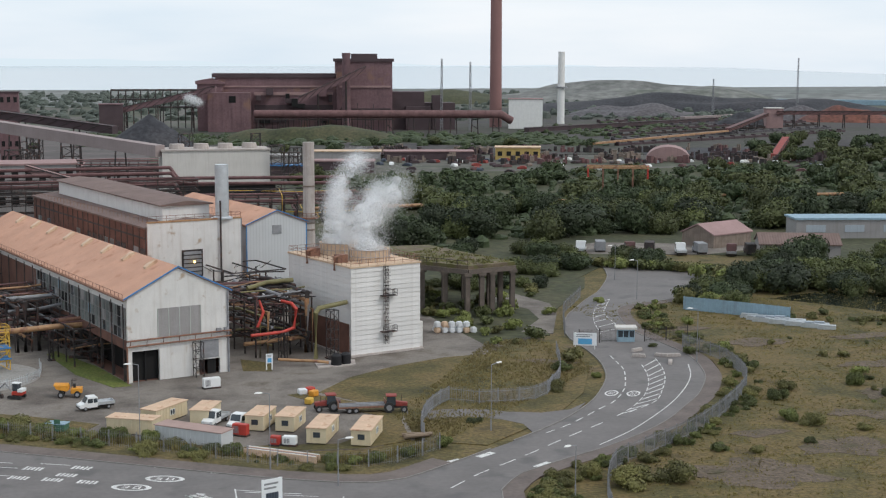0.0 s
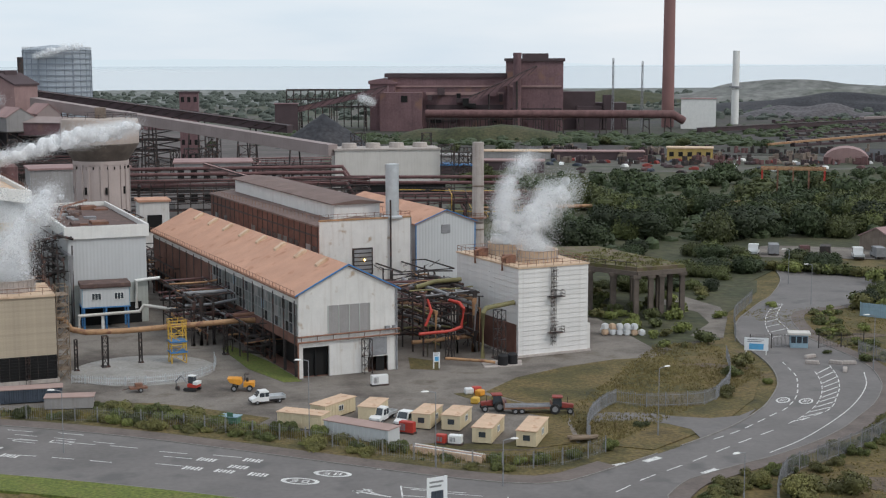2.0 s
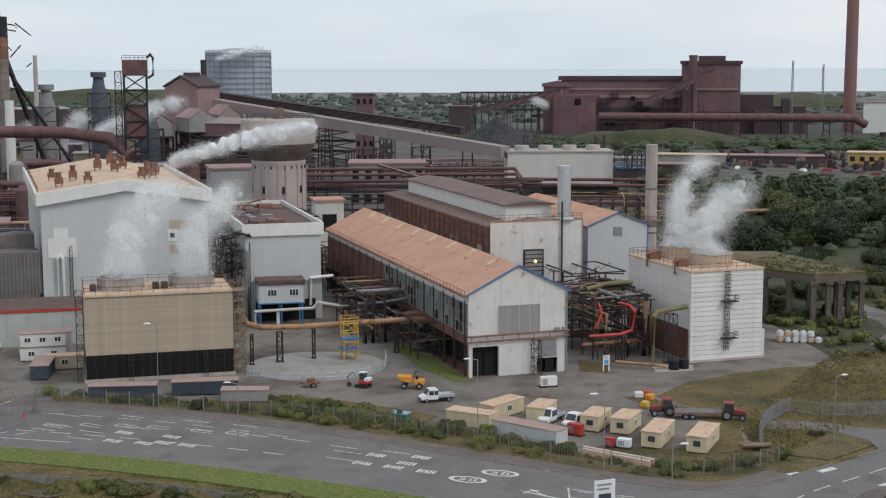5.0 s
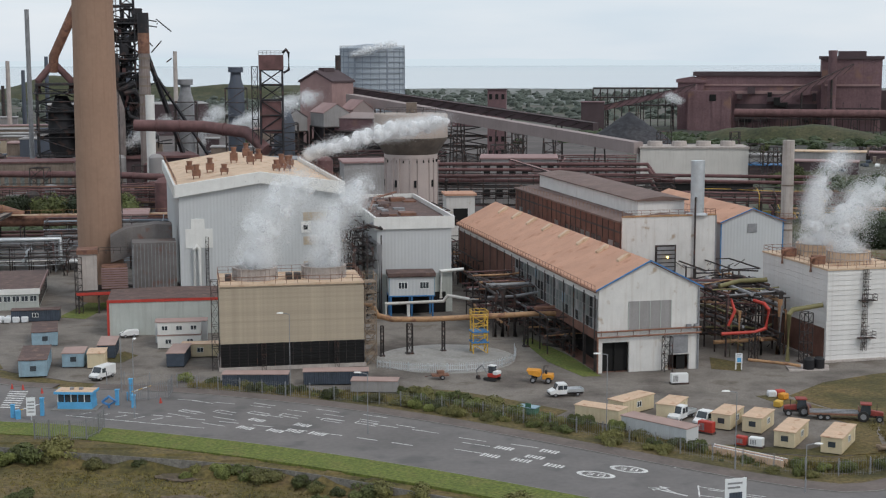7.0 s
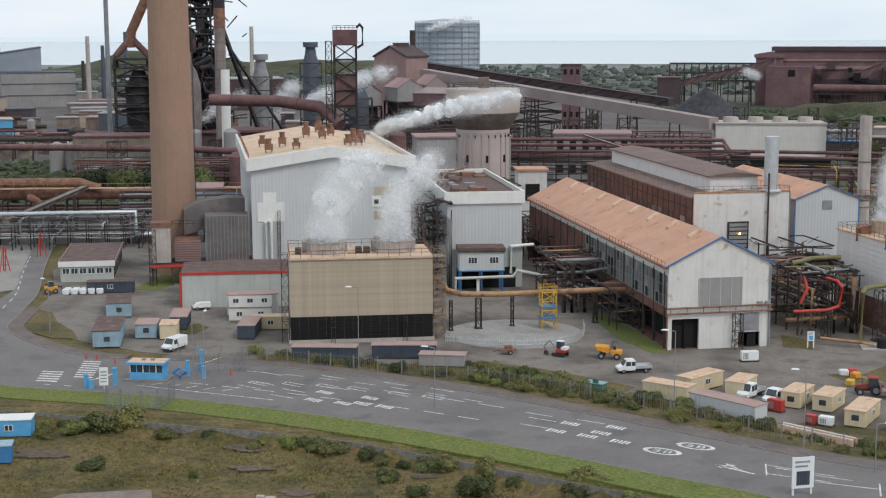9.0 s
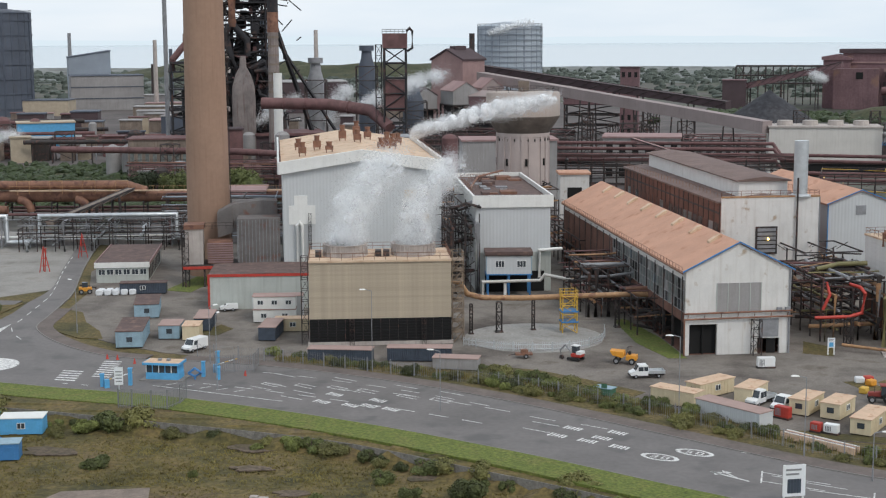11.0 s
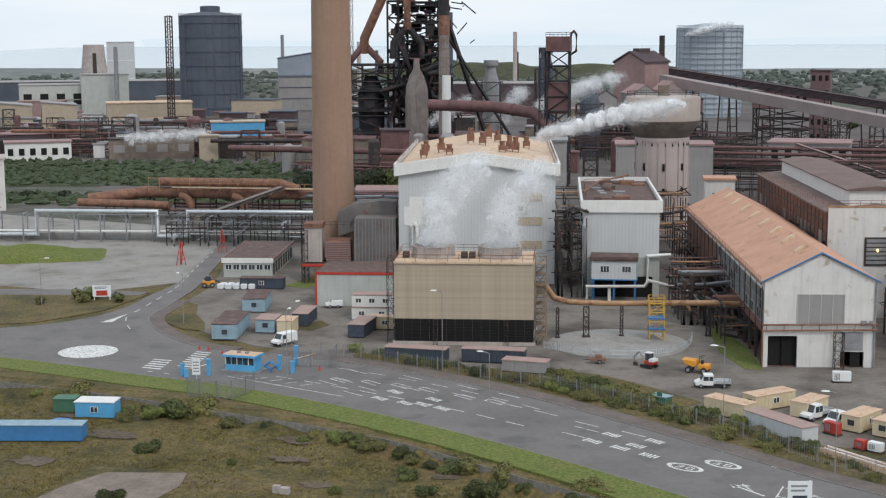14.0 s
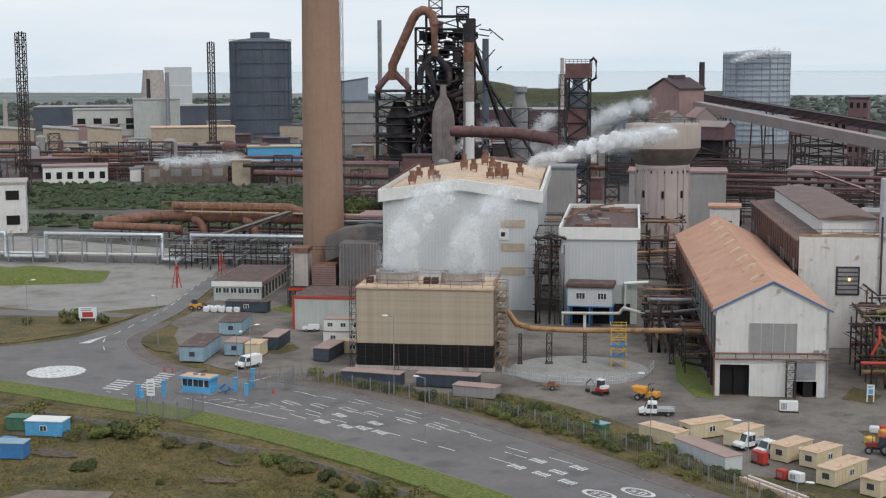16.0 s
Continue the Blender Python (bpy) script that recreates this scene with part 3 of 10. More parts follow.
# bank between the verge and the wall
bm = B()
rows = []
for i in range(60):
    s = i / 59
    a, b = Vector(NEAR_S[int(s * (len(NEAR_S) - 8))]), Vector(WALL_S[int(s * (len(WALL_S) - 5))])
    rows.append([bm.verts.new((*(a + (b - a) * k), zz)) for k, zz in ((0.35, -0.02), (0.6, -0.12), (0.8, -0.28), (1.0, -0.34))])
for p, q in zip(rows, rows[1:]):
    for k in range(3):
        bm.faces.new((p[k], p[k + 1], q[k + 1], q[k]))
solid("bank", bm, M_GROUND, "rough grass bank above the wall", "bank", kind="structure")

# sea and the far coast
bm = B()
sea_rows = [[bm.verts.new((-2600 + 325 * i, y, z)) for i in range(17)] for y, z in ((2040, -0.6), (3200, -0.3), (4000, 9), (4600, 19))]
for p, q in zip(sea_rows, sea_rows[1:]):
    for i in range(16):
        bm.faces.new((p[i], p[i + 1], q[i + 1], q[i]))
solid("water", bm, M_SEA, "calm pale grey sea under an overcast sky", "sea", kind="structure")
# coast outline as one self-glowing sheet, its haze painted in pale blue
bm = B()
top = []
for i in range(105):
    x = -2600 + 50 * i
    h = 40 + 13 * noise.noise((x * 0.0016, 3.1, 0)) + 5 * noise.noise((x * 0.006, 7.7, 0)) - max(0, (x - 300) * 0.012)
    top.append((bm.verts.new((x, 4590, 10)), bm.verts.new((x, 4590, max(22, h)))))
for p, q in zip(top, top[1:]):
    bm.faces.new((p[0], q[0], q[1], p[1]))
solid("backdrop", bm, M_COAST, "emissive pale blue sheet for hazy far coast hills across the sea", "far coast", kind="structure")

strip("hedge_bank", FAR_S[6:-3], 2.9, 6.6, 0.05, M_GROUND, "rough grassy strip between footway and yard", 0.3)
# yard and surfaces
YARD = [(-46, 192), (-36, 190.4), (-24, 187), (-10, 183), (4, 178.5), (14, 173.5), (22, 166), (30, 160.5), (36, 157), (44, 155.5), (51, 157.5), (53, 168), (56, 173), (62, 180), (66, 190), (74, 199), (88, 205), (90, 213), (84, 220), (78, 240), (78, 300), (-40, 300), (-88, 300), (-87, 262), (-79.5, 240), (-77.6, 226), (-76, 216), (-71, 208), (-62, 200), (-52, 194)]
flat("yard", YARD, -0.03, M_YARD, "worn grey gravel and asphalt works yard", 0.12)
bm = B()
lathe(bm, 0, 0, [(10.4, -0.05), (10.4, 0.02), (9.9, 0.02), (9.8, 0.0), (0.2, 0.01)], 48)
solid("gravel_disc", bm, M_PAD, "round pale concrete pad of a former tank", "concrete pad", kind="structure", x=0.6, y=208.5)
flat("meadow", [(52.5, 156), (58.3, 152.3), (66, 158.2), (72, 163.2), (80, 172.8), (87, 186), (90, 198), (91, 208), (84, 209.5), (77.4, 201.0), (70.0, 200.9), (60.8, 197.3), (52.5, 192.2), (46.0, 184.5), (50.5, 176), (54.6, 172.4)], 0.0, M_FIELD, "dry yellow-green meadow between yard and road", 0.1)
flat("side_drive", [(78, 167.7), (74.5, 164.9), (70.3, 164.5), (66.4, 166.3), (63.6, 168.8), (58.6, 170.2), (55.6, 169.4), (55.6, 165.6), (61.1, 165.4), (64.2, 163.0), (66.0, 160), (65.6, 156.2), (64.6, 154.4), (72, 160.2)], 0.012, M_ROAD, "short asphalt driveway into the works yard", 0.1)
flat("meadow", [(107, 205), (108.3, 196), (107.4, 186), (105, 179.5), (99.5, 171), (90, 160), (80, 150), (68, 143), (60, 139), (56, 134), (66, 112), (160, 112), (220, 200), (150, 240), (133, 238), (117, 232), (112.5, 224)], -0.02, M_FIELD, "overgrown green and brown waste ground", 0.08)
flat("gravel_lot", [(-86.5, 243), (-101, 293), (-106, 312), (-190, 330), (-200, 268), (-150, 240), (-110, 226), (-97, 230)], -0.03, M_GRAVEL, "wide pale gravel lot", 0.1)
flat("track", [(88.5, 216), (96, 226), (98, 236), (93, 250), (102, 252), (104, 240), (101.5, 231), (93, 213)], 0.0, M_YARD, "gravel track beside the scrub", 0.1)
flat("scrub_ground", [(79, 208), (86, 211), (92, 212), (99, 229), (110, 244), (118, 255), (124, 268), (84, 300), (78.5, 240)], -0.01, M_SHRUBLAND, "dark scrubby ground round the gantry", 0.12)
flat("wood_floor", [(84, 262), (118, 262), (150, 300), (210, 262), (300, 250), (420, 330), (470, 520), (130, 540), (92, 420), (86, 330)], 0.02, M_SHRUBLAND, "dark shaded ground under the wood", 0.14)
flat("lorry_park", [(126, 304), (165, 290), (192, 298), (150, 318)], 0.08, M_YARD, "pale lorry parking ground", 0.1)
flat("concrete_slab", [(-47, 131), (-45, 136.5), (-36.2, 138.5), (-35, 134), (-36, 126), (-48, 124)], FIELD_Z + 0.12, M_CONC2, "cracked grey concrete floor slab in the grass", 0.3)



def earth_patch(x, y, rx, ry, z, seed, label):
    r = random.Random(seed)
    pts = []
    for k in range(22):
        a = 2 * math.pi * k / 22
        f = 0.8 + 0.55 * noise.noise((math.cos(a) * 1.7 + seed, math.sin(a) * 1.7, seed * 0.7)) + r.uniform(-0.1, 0.1)
        pts.append((x + rx * f * math.cos(a), y + ry * f * math.sin(a)))
    flat("bare_earth", pts, z, M_EARTH, label, 0.12)


for k, (x, y, rx, ry) in enumerate(((84, 132, 9, 6), (98, 138, 7, 4), (104, 128, 9, 4), (112, 150, 5, 3), (92, 147, 4, 2), (118, 160, 4, 3), (122, 196, 6, 3), (116, 210, 5, 2.4), (130, 176, 7, 3), (140, 195, 8, 3), (108, 152, 4, 2), (76, 135, 4, 3))):
    earth_patch(x, y, rx, ry, 0.005 * k, k, "bare brown earth patch on waste ground")
for k, (x, y, rx, ry) in enumerate(((-29, 153.6, 3.4, 1.6), (-8, 145, 2.6, 1.6), (-21, 138, 2, 1.2), (-27, 146, 2.4, 1), (-52, 150, 4, 2), (-55, 138, 3, 2), (4, 132, 4, 1.6), (-16, 128, 5, 2), (-60, 157, 3, 1.4))):
    earth_patch(x, y, rx, ry, FIELD_Z + 0.16 + 0.005 * k, 30 + k, "bare dark earth patch in the field")
flat("pond", [(146, 232), (152, 224), (158, 213), (176, 196), (192, 205), (178, 226), (160, 236)], 0.01, M_POND, "still grey pond below the trees", 0.1, category="pond")
# ---- road markings ----


def marks(name, rects, label, z=0.012, wear=M_PAINT):
    """Painted bars: centre x, y, length, width, heading in degrees."""
    bm = B()
    for x, y, ln, wd, a in rects:
        c, s = math.cos(radians(a)), math.sin(radians(a))
        v = [bm.verts.new((x + u * c - w * s, y + u * s + w * c, z)) for u, w in ((-ln / 2, -wd / 2), (ln / 2, -wd / 2), (ln / 2, wd / 2), (-ln / 2, wd / 2))]
        bm.faces.new(v)
    return solid(name, bm, wear, label, "road marking", kind="structure")


def along(line, start, step, ln, off, count, wd=0.15):
    """Dashes beside a line."""
    out, run, at, i = [], 0.0, start, 0
    for (ax, ay), (bx, by) in zip(line, line[1:]):
        k = math.hypot(bx - ax, by - ay)
        while run + k > at and len(out) < count:
            s = (at - run) / k
            nx, ny = -(by - ay) / k, (bx - ax) / k
            out.append((ax + s * (bx - ax) + nx * off, ay + s * (by - ay) + ny * off, ln, wd, math.degrees(math.atan2(by - ay, bx - ax))))
            at += step
        run += k
    return out


WORDS = [(-22.9, 172.1), (-23.8, 168.4), (-20, 167), (-17, 169.6), (-17.7, 166.9), (-14.8, 165.6), (7.2, 159.1), (5.5, 156), (8.9, 154.1), (12.3, 157.7), (10.5, 155.4), (12.4, 152)]
DASHES = [(-21.4, 174.2), (-14.1, 172.5), (-6.9, 169.2), (-2, 166.6), (3.6, 162.9), (9.6, 160), (13.8, 160.6), (4, 160.7), (3, 157.9), (-22.9, 180.1), (-14.5, 176.8), (-8.3, 173.9), (-31.3, 181.6), (-27, 172.9), (-28, 170), (-33, 174.6), (-31.5, 176.4), (21.5, 154.6), (27, 150.4)]
ROAD_A = math.degrees(math.atan2(-11, 18))
marks("lane_line", along(NEAR_S, 84, 4.6, 2.8, 7.4, 9, 0.18), "broken white lane line")
marks("lane_line", along(NEAR_S, 66, 3.0, 1.0, 2.2, 3, 0.2), "short white lane dashes")
# branch road: centre dashes, edge line and the two hatched islands
LINE_A = smooth_line([(66.8, 155), (71.1, 157.8), (75.4, 161.4), (78.8, 164.4), (82, 167.2), (85.7, 172.1), (88.3, 176.7), (91.7, 184.1), (93.2, 189.7), (94.4, 194.6), (97, 203), (100.5, 210.7)], 0.8)
LINE_B = smooth_line([(49.7, 138.6), (53.4, 141.7), (58, 144.8), (62.3, 147.8), (66.6, 151), (71, 154.2), (75.2, 157.1), (79.5, 160.3), (83, 163.6)], 0.8)
EDGE_R = smooth_line([(70.9, 148.2), (77.8, 153.3), (87.1, 162.2), (93.9, 170.1), (99.1, 177.6), (102.5, 184.5)], 0.8)
ISLANDS = (([(79.2, 160.2), (82.9, 163.6), (87.2, 168.8), (90.9, 174.7), (93.7, 180.6), (95.9, 186.7)], [(81.6, 161.4), (87.2, 165.5), (91.1, 171), (94.8, 177.2), (97.6, 183.3), (99.8, 189.7)], 11),
           ([(100.5, 210.7), (103.9, 220.3), (107.3, 227.9), (111.8, 235.7), (115.7, 241)], [(105, 211.8), (107, 219.3), (109.2, 227.5), (113.4, 235.3), (117.3, 241.8)], 8))
marks("lane_line", along(LINE_A, 1, 3.6, 2.1, 0, 14, 0.17), "broken white centre line")
marks("lane_line", along(LINE_B, 0, 5.1, 3.0, 0, 7, 0.17), "broken white lane line")
strip("edge_line", EDGE_R, -0.07, 0.07, 0.012, M_PAINT, "thin white edge line", 0.01)
for left, right, n in ISLANDS:
    ls, rs = smooth_line(left, 0.5), smooth_line(right, 0.5)
    bars = []
    for k in range(n):
        a = Vector(ls[int((k + 0.4) / n * (len(ls) - 1))])
        b = Vector(rs[int((k + 0.7) / n * (len(rs) - 1))])
        d = b - a
        bars.append(((a.x + b.x) / 2, (a.y + b.y) / 2, d.length * 0.86, 0.22, math.degrees(math.atan2(d.y, d.x))))
    marks("hatching", bars + along(ls, 0.5, 3.0, 2.0, 0, 12, 0.14) + along(rs, 0.5, 3.0, 2.0, 0, 12, 0.14), "white hatched traffic island")
# wide pale slabs at the crossing and tall thin letters on the far lane
marks("crossing_mark", [(56.6, 148.4, 2.6, 0.9, 30), (61.2, 142.6, 2.6, 0.9, 30), (52.0, 147.2, 2.4, 0.7, 20)], "worn pale crossing slab at the kerb")
for gx, gy in ((-32.2, 176.0), (-27.7, 175.6), (-23.3, 174.9), (-19.2, 173.7), (-13.7, 171.4), (-9.4, 169.9)):
    c, q = math.cos(radians(ROAD_A)), math.sin(radians(ROAD_A))
    marks("painted_word", [(gx, gy, 3.2, 0.16, ROAD_A), (gx - 1.0 * q, gy + 1.0 * c, 2.6, 0.16, ROAD_A), (gx - 1.5 * c - 0.5 * q, gy - 1.5 * q + 0.5 * c, 0.16, 1.1, ROAD_A)], "worn thin white road lettering strokes")
# words painted on the lanes, as worn blocks of strokes
for gx, gy in WORDS:
    bars = []
    for w in range(5):
        u = -0.95 + w * 0.47
        c, q = math.cos(radians(ROAD_A)), math.sin(radians(ROAD_A))
        bars.append((gx + u * c, gy + u * q, 0.27 if w % 2 else 0.33, 1.25 - 0.12 * (w % 3), ROAD_A))
    marks("painted_word", bars, "worn white road lettering block")
marks("lane_line", [(x, y, 3.6, 0.16, ROAD_A + 2) for x, y in DASHES], "worn white lane dash")
marks("give_way_bars", [(-57 + 0.2 * i, 187.5 - 1.25 * i, 2.6, 0.5, -8) for i in range(8)], "white ramp bars across the road")
marks("give_way_bars", [(-60.5 + 0.2 * i, 181.5 - 1.25 * i, 3.0, 0.5, -8) for i in range(5)], "white ramp bars across the road")
marks("hatching", [(-46 + 2.0 * i, 174.2 - 0.7 * i, 2.6, 0.16, -16) for i in range(9)] + [(-45 + 2.4 * i, 175.6 - 0.7 * i, 1.6, 0.16, 40) for i in range(5)], "worn white hatching at the gate")
marks("lane_line", along(FAR_S, 16, 5.5, 3.0, -3.2, 7, 0.15), "broken white lane line")


def ring_mark(x, y, a, ln, wd):
    bm = B()
    c, s = math.cos(radians(a)), math.sin(radians(a))
    n = 28
    rings = []
    for f in (1.0, 0.74):
        rings.append([bm.verts.new((x + f * ln / 2 * math.cos(2 * math.pi * k / n) * c - f * wd / 2 * math.sin(2 * math.pi * k / n) * s, y + f * ln / 2 * math.cos(2 * math.pi * k / n) * s + f * wd / 2 * math.sin(2 * math.pi * k / n) * c, 0.014)) for k in range(n)])
    for k in range(n):
        j = (k + 1) % n
        bm.faces.new((rings[0][k], rings[0][j], rings[1][j], rings[1][k]))
    # the figures inside
    for u in (-0.16, 0.14):
        for du, dw, lu, lw in ((0, 0.17, 0.14, 0.06), (0, -0.17, 0.14, 0.06), (0.07, 0, 0.05, 0.4), (-0.07 if u > 0 else 0.0, 0, 0.05 if u > 0 else 0.1, 0.4 if u > 0 else 0.06)):
            v = []
            for eu, ew in ((-1, -1), (1, -1), (1, 1), (-1, 1)):
                p, q = (u + du + eu * lu / 2) * ln, (dw + ew * lw / 2) * wd
                v.append(bm.verts.new((x + p * c - q * s, y + p * s + q * c, 0.016)))
            bm.faces.new(v)
    solid("speed_roundel", bm, M_PAINT, "white painted 30 speed roundel on asphalt", "road marking", kind="structure")


ring_mark(16.6, 148.6, -27, 4.4, 2.3)
ring_mark(20.4, 150.6, -27, 4.4, 2.3)
ring_mark(83.6, 171.4, 52, 3.4, 1.8)
ring_mark(86.3, 170.2, 52, 3.4, 1.8)


def arrow_mark(x, y, a):
    bm = B()
    c, s = math.cos(radians(a)), math.sin(radians(a))
    for poly in (((-2.5, -0.14), (2.2, -0.14), (2.2, 0.14), (-2.5, 0.14)), ((-2.5, 0), (-1.4, -0.6), (-1.4, 0.6)), ((0.9, 0.1), (-1.1, 0.9), (-1.4, 0.7), (0.5, 0.05)), ((-1.9, 1.1), (-1.2, 0.45), (-0.7, 1.2))):
        bm.faces.new([bm.verts.new((x + p * c - q * s, y + p * s + q * c, 0.013)) for p, q in poly])
    solid("lane_arrow", bm, M_PAINT, "white painted lane arrow", "road marking", kind="structure")


arrow_mark(23.5, 142.4, -40)
marks("box_marking", [(26.6, 142.6, 4.0, 0.16, 82), (29.4, 139.9, 6.4, 0.16, -24), (30.4, 141.9, 6.0, 0.16, -24), (33.6, 137.7, 6.0, 0.16, -20), (36.6, 136.4, 4.0, 0.16, 78), (28.6, 143.2, 4.0, 0.14, -30), (32.6, 140.2, 4.4, 0.14, -26)], "white box markings at the junction")
bm = B()
lathe(bm, 0, 0, [(4.3, 0.0), (4.2, 0.02), (3.0, 0.09), (1.5, 0.14), (0.1, 0.15)], 40)
solid("mini_roundabout", bm, M_PAINT, "low white painted mini roundabout dome", "roundabout", kind="structure", x=-73.7, y=184)
flat("splitter_island", [(-82.6, 204), (-81, 204.6), (-81.8, 211.5)], 0.02, M_PAINT, "white painted splitter wedge", 0.05)
marks("lane_line", along(NR_S, 26, 6, 3, 3.6, 14, 0.16), "broken white centre line")

# ---- main buildings ----
GRID = 12.8


def courses(parent, name, x0, x1, y, z0, z1, count, material, out=0.12):
    """Lapped boards on a face that looks to the front, each a piece of its own."""
    h = (z1 - z0) / count
    bm = B()
    v = [bm.verts.new(c) for c in ((x0, y - out, 0), (x1, y - out, 0), (x1, y, 0), (x0, y, 0), (x0, y - 0.03, h - 0.03), (x1, y - 0.03, h - 0.03), (x1, y, h - 0.03), (x0, y, h - 0.03))]
    for f in ((3, 2, 1, 0), (4, 5, 6, 7), (0, 1, 5, 4), (1, 2, 6, 5), (3, 0, 4, 7)):
        bm.faces.new([v[i] for i in f])
    first = part(name, bm, material, parent)
    first.location = (0, 0, z0)
    for k in range(1, count):
        twin(first, parent, 0, 0, z0 + k * h)
    return first


def window(parent, x, y, z, w, h, cols=2, rows=1, axis="x", frame_mat=None, glass=None):
    """A window unit on a wall: frame, bars and each pane, facing -y (axis x) or -x (axis y)."""
    fm, gm = frame_mat or M_FRAME, glass or M_GLASS
    bm = B()
    t = 0.07
    for i in range(cols + 1):
        u = x + i * w / cols
        box(bm, u - t / 2, u + t / 2, y - 0.08, y + 0.02, z, z + h)
    for j in range(rows + 1):
        v = z + j * h / rows
        box(bm, x - t / 2, x + w + t / 2, y - 0.07, y + 0.02, v - t / 2, v + t / 2)
    f = part("window", bm, fm, parent)
    if axis == "y":
        f.matrix_basis = pose(0, 0, 0, 0, 0, -90)
    for i in range(cols):
        for j in range(rows):
            bm = B()
            box(bm, x + i * w / cols + t / 2, x + (i + 1) * w / cols - t / 2, y - 0.04, y + 0.01, z + j * h / rows + t / 2, z + (j + 1) * h / rows - t / 2)
            part("pane", bm, gm, f)
    return f


def railing(bm, pts, h=1.1, step=1.5, w=0.05, rails=2):
    for p, q in zip(pts, pts[1:]):
        p, q = Vector(p), Vector(q)
        n = max(1, int((q - p).length / step))
        for k in range(n + 1):
            a = p + (q - p) * k / n
            bar(bm, a, a + Vector((0, 0, h)), w)
        for r in range(rails):
            z = Vector((0, 0, h * (r + 1) / rails))
            bar(bm, p + z, q + z, w)


def lattice(bm, x0, x1, y0, y1, z0, z1, bays, w=0.14, taper=0.0):
    """An upright steel lattice tower."""
    def at(k, ix, iy):
        s = k / bays
        cx, cy = (x0 + x1) / 2, (y0 + y1) / 2
        f = 1 - taper * s
        return Vector((cx + ((x0, x1)[ix] - cx) * f, cy + ((y0, y1)[iy] - cy) * f, z0 + (z1 - z0) * s))
    ring = ((0, 0), (1, 0), (1, 1), (0, 1))
    for k in range(bays):
        for i in range(4):
            a, b = ring[i], ring[(i + 1) % 4]
            bar(bm, at(k, *a), at(k + 1, *a), w)
            bar(bm, at(k + 1, *a), at(k + 1, *b), w * 0.8)
            bar(bm, at(k, *a), at(k + 1, *b), w * 0.6) if k % 2 else bar(bm, at(k, *b), at(k + 1, *a), w * 0.6)


def shed_casting():
    """The long shed with the orange roof and the white gable."""
    s = thing("long_shed", 29.5, 199.6, GRID, "long steel shed with orange-dusted roof and white gable edged in blue", "industrial shed")
    W, L, E, R = 7.55, 85.0, 12.0, 15.8
    bm = B()
    prism(bm, [(-W, 5.2), (W, 5.2), (W, E), (0, R - 0.1), (-W, E)], 0, 0.5)
    part("gable_wall", bm, M_WHITE, s, "off-white streaked gable cladding")
    for x0, x1, z0 in ((-W, -W + 0.6, 0), (-W + 4.6, W - 4.6, 0), (W - 1.4, W, 0), (W - 4.6, W - 1.4, 2.2), (-W + 0.6, -W + 4.6, 4.4)):
        bm = B()
        box(bm, x0, x1, 0, 0.5, z0, 5.2)
        part("base_wall", bm, M_WHITE, s, "off-white wall beside the doors")
    bm = B()
    box(bm, -W + 0.1, W - 0.1, 0.5, L, 0, 0.05)
    prism(bm, [(-W, 0), (W, 0), (W, E), (0, R - 0.1), (-W, E)], L - 0.5, L)
    box(bm, W - 0.3, W, 0.5, L - 0.5, 0, E)
    part("rear_wall", bm, M_RUST, s, "dark rusted rear wall sheets")
    bm = B()
    box(bm, -W, -W + 0.3, 0.5, L - 0.5, 10.6, E)
    part("eaves_band", bm, M_WHITE2, s, "white band under the eaves")
    bm = B()
    box(bm, -W, -W + 0.3, 0.5, L - 0.5, 4.6, 6.0)
    box(bm, -W, -W + 0.3, 44, L - 0.5, 6.0, 10.6)
    part("side_cladding", bm, M_RUST, s, "dark rusted side sheets")
    # near-black sheet set back in the bays, painted as their shade
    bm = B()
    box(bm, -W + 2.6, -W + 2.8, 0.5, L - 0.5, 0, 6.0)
    part("inner_wall", bm, M_DARK, s, "near-black sheet for the shade in the open bays")
    for k in range(18):
        y = 1.5 + k * 4.9
        bm = B()
        box(bm, -W - 0.08, -W + 0.3, y, y + 0.3, 0, 11.0)
        part("side_column", bm, M_STEEL, s)
    # patent glazing on the left flank: mixed dark, white and blue panes
    kinds = [M_GLASSP, M_GLASS, M_GREYROOF, M_PALEB, M_DARK, M_GLASSP]
    rnd = random.Random(5)
    shared = {}
    for k in range(27):
        y = 1.0 + k * 1.63
        for r, (z0, z1) in enumerate(((6.05, 7.5), (7.55, 9.0), (9.05, 10.55))):
            i = rnd.choice((0, 0, 1, 2, 5, 4) if k % 9 else (3, 0, 2))
            if (r, i) not in shared:
                bm = B()
                for q in range(3):
                    box(bm, -W + 0.05 - 0.04 * (q % 2), -W + 0.12, 0.03 + q * 0.53, 0.5 + q * 0.53, z0, z1)
                shared[r, i] = part("pane", bm, kinds[i], s)
                shared[r, i].location = (0, y, 0)
            else:
                twin(shared[r, i], s, 0, y, 0)
    bm = B()
    for k in range(28):
        box(bm, -W - 0.05, -W + 0.1, 0.92 + k * 1.63, 1.0 + k * 1.63, 6.0, 10.6)
    for z in (6.0, 7.5, 9.0, 10.55):
        box(bm, -W - 0.04, -W + 0.1, 1, 44.5, z, z + 0.06)
    part("glazing_frame", bm, M_GREYROOF, s)
    # roof
    for sg, nm in ((-1, "roof_left"), (1, "roof_right")):
        bm = B()
        a = [(0, R), (sg * (W + 0.5), E - 0.25), (sg * (W + 0.5), E - 0.02), (0, R + 0.22)]
        prism(bm, a if sg < 0 else a[::-1], -0.25, L + 0.3)
        part("roof_slope", bm, M_ROOF, s, "orange-dusted corrugated roof slope")
    bm = B()
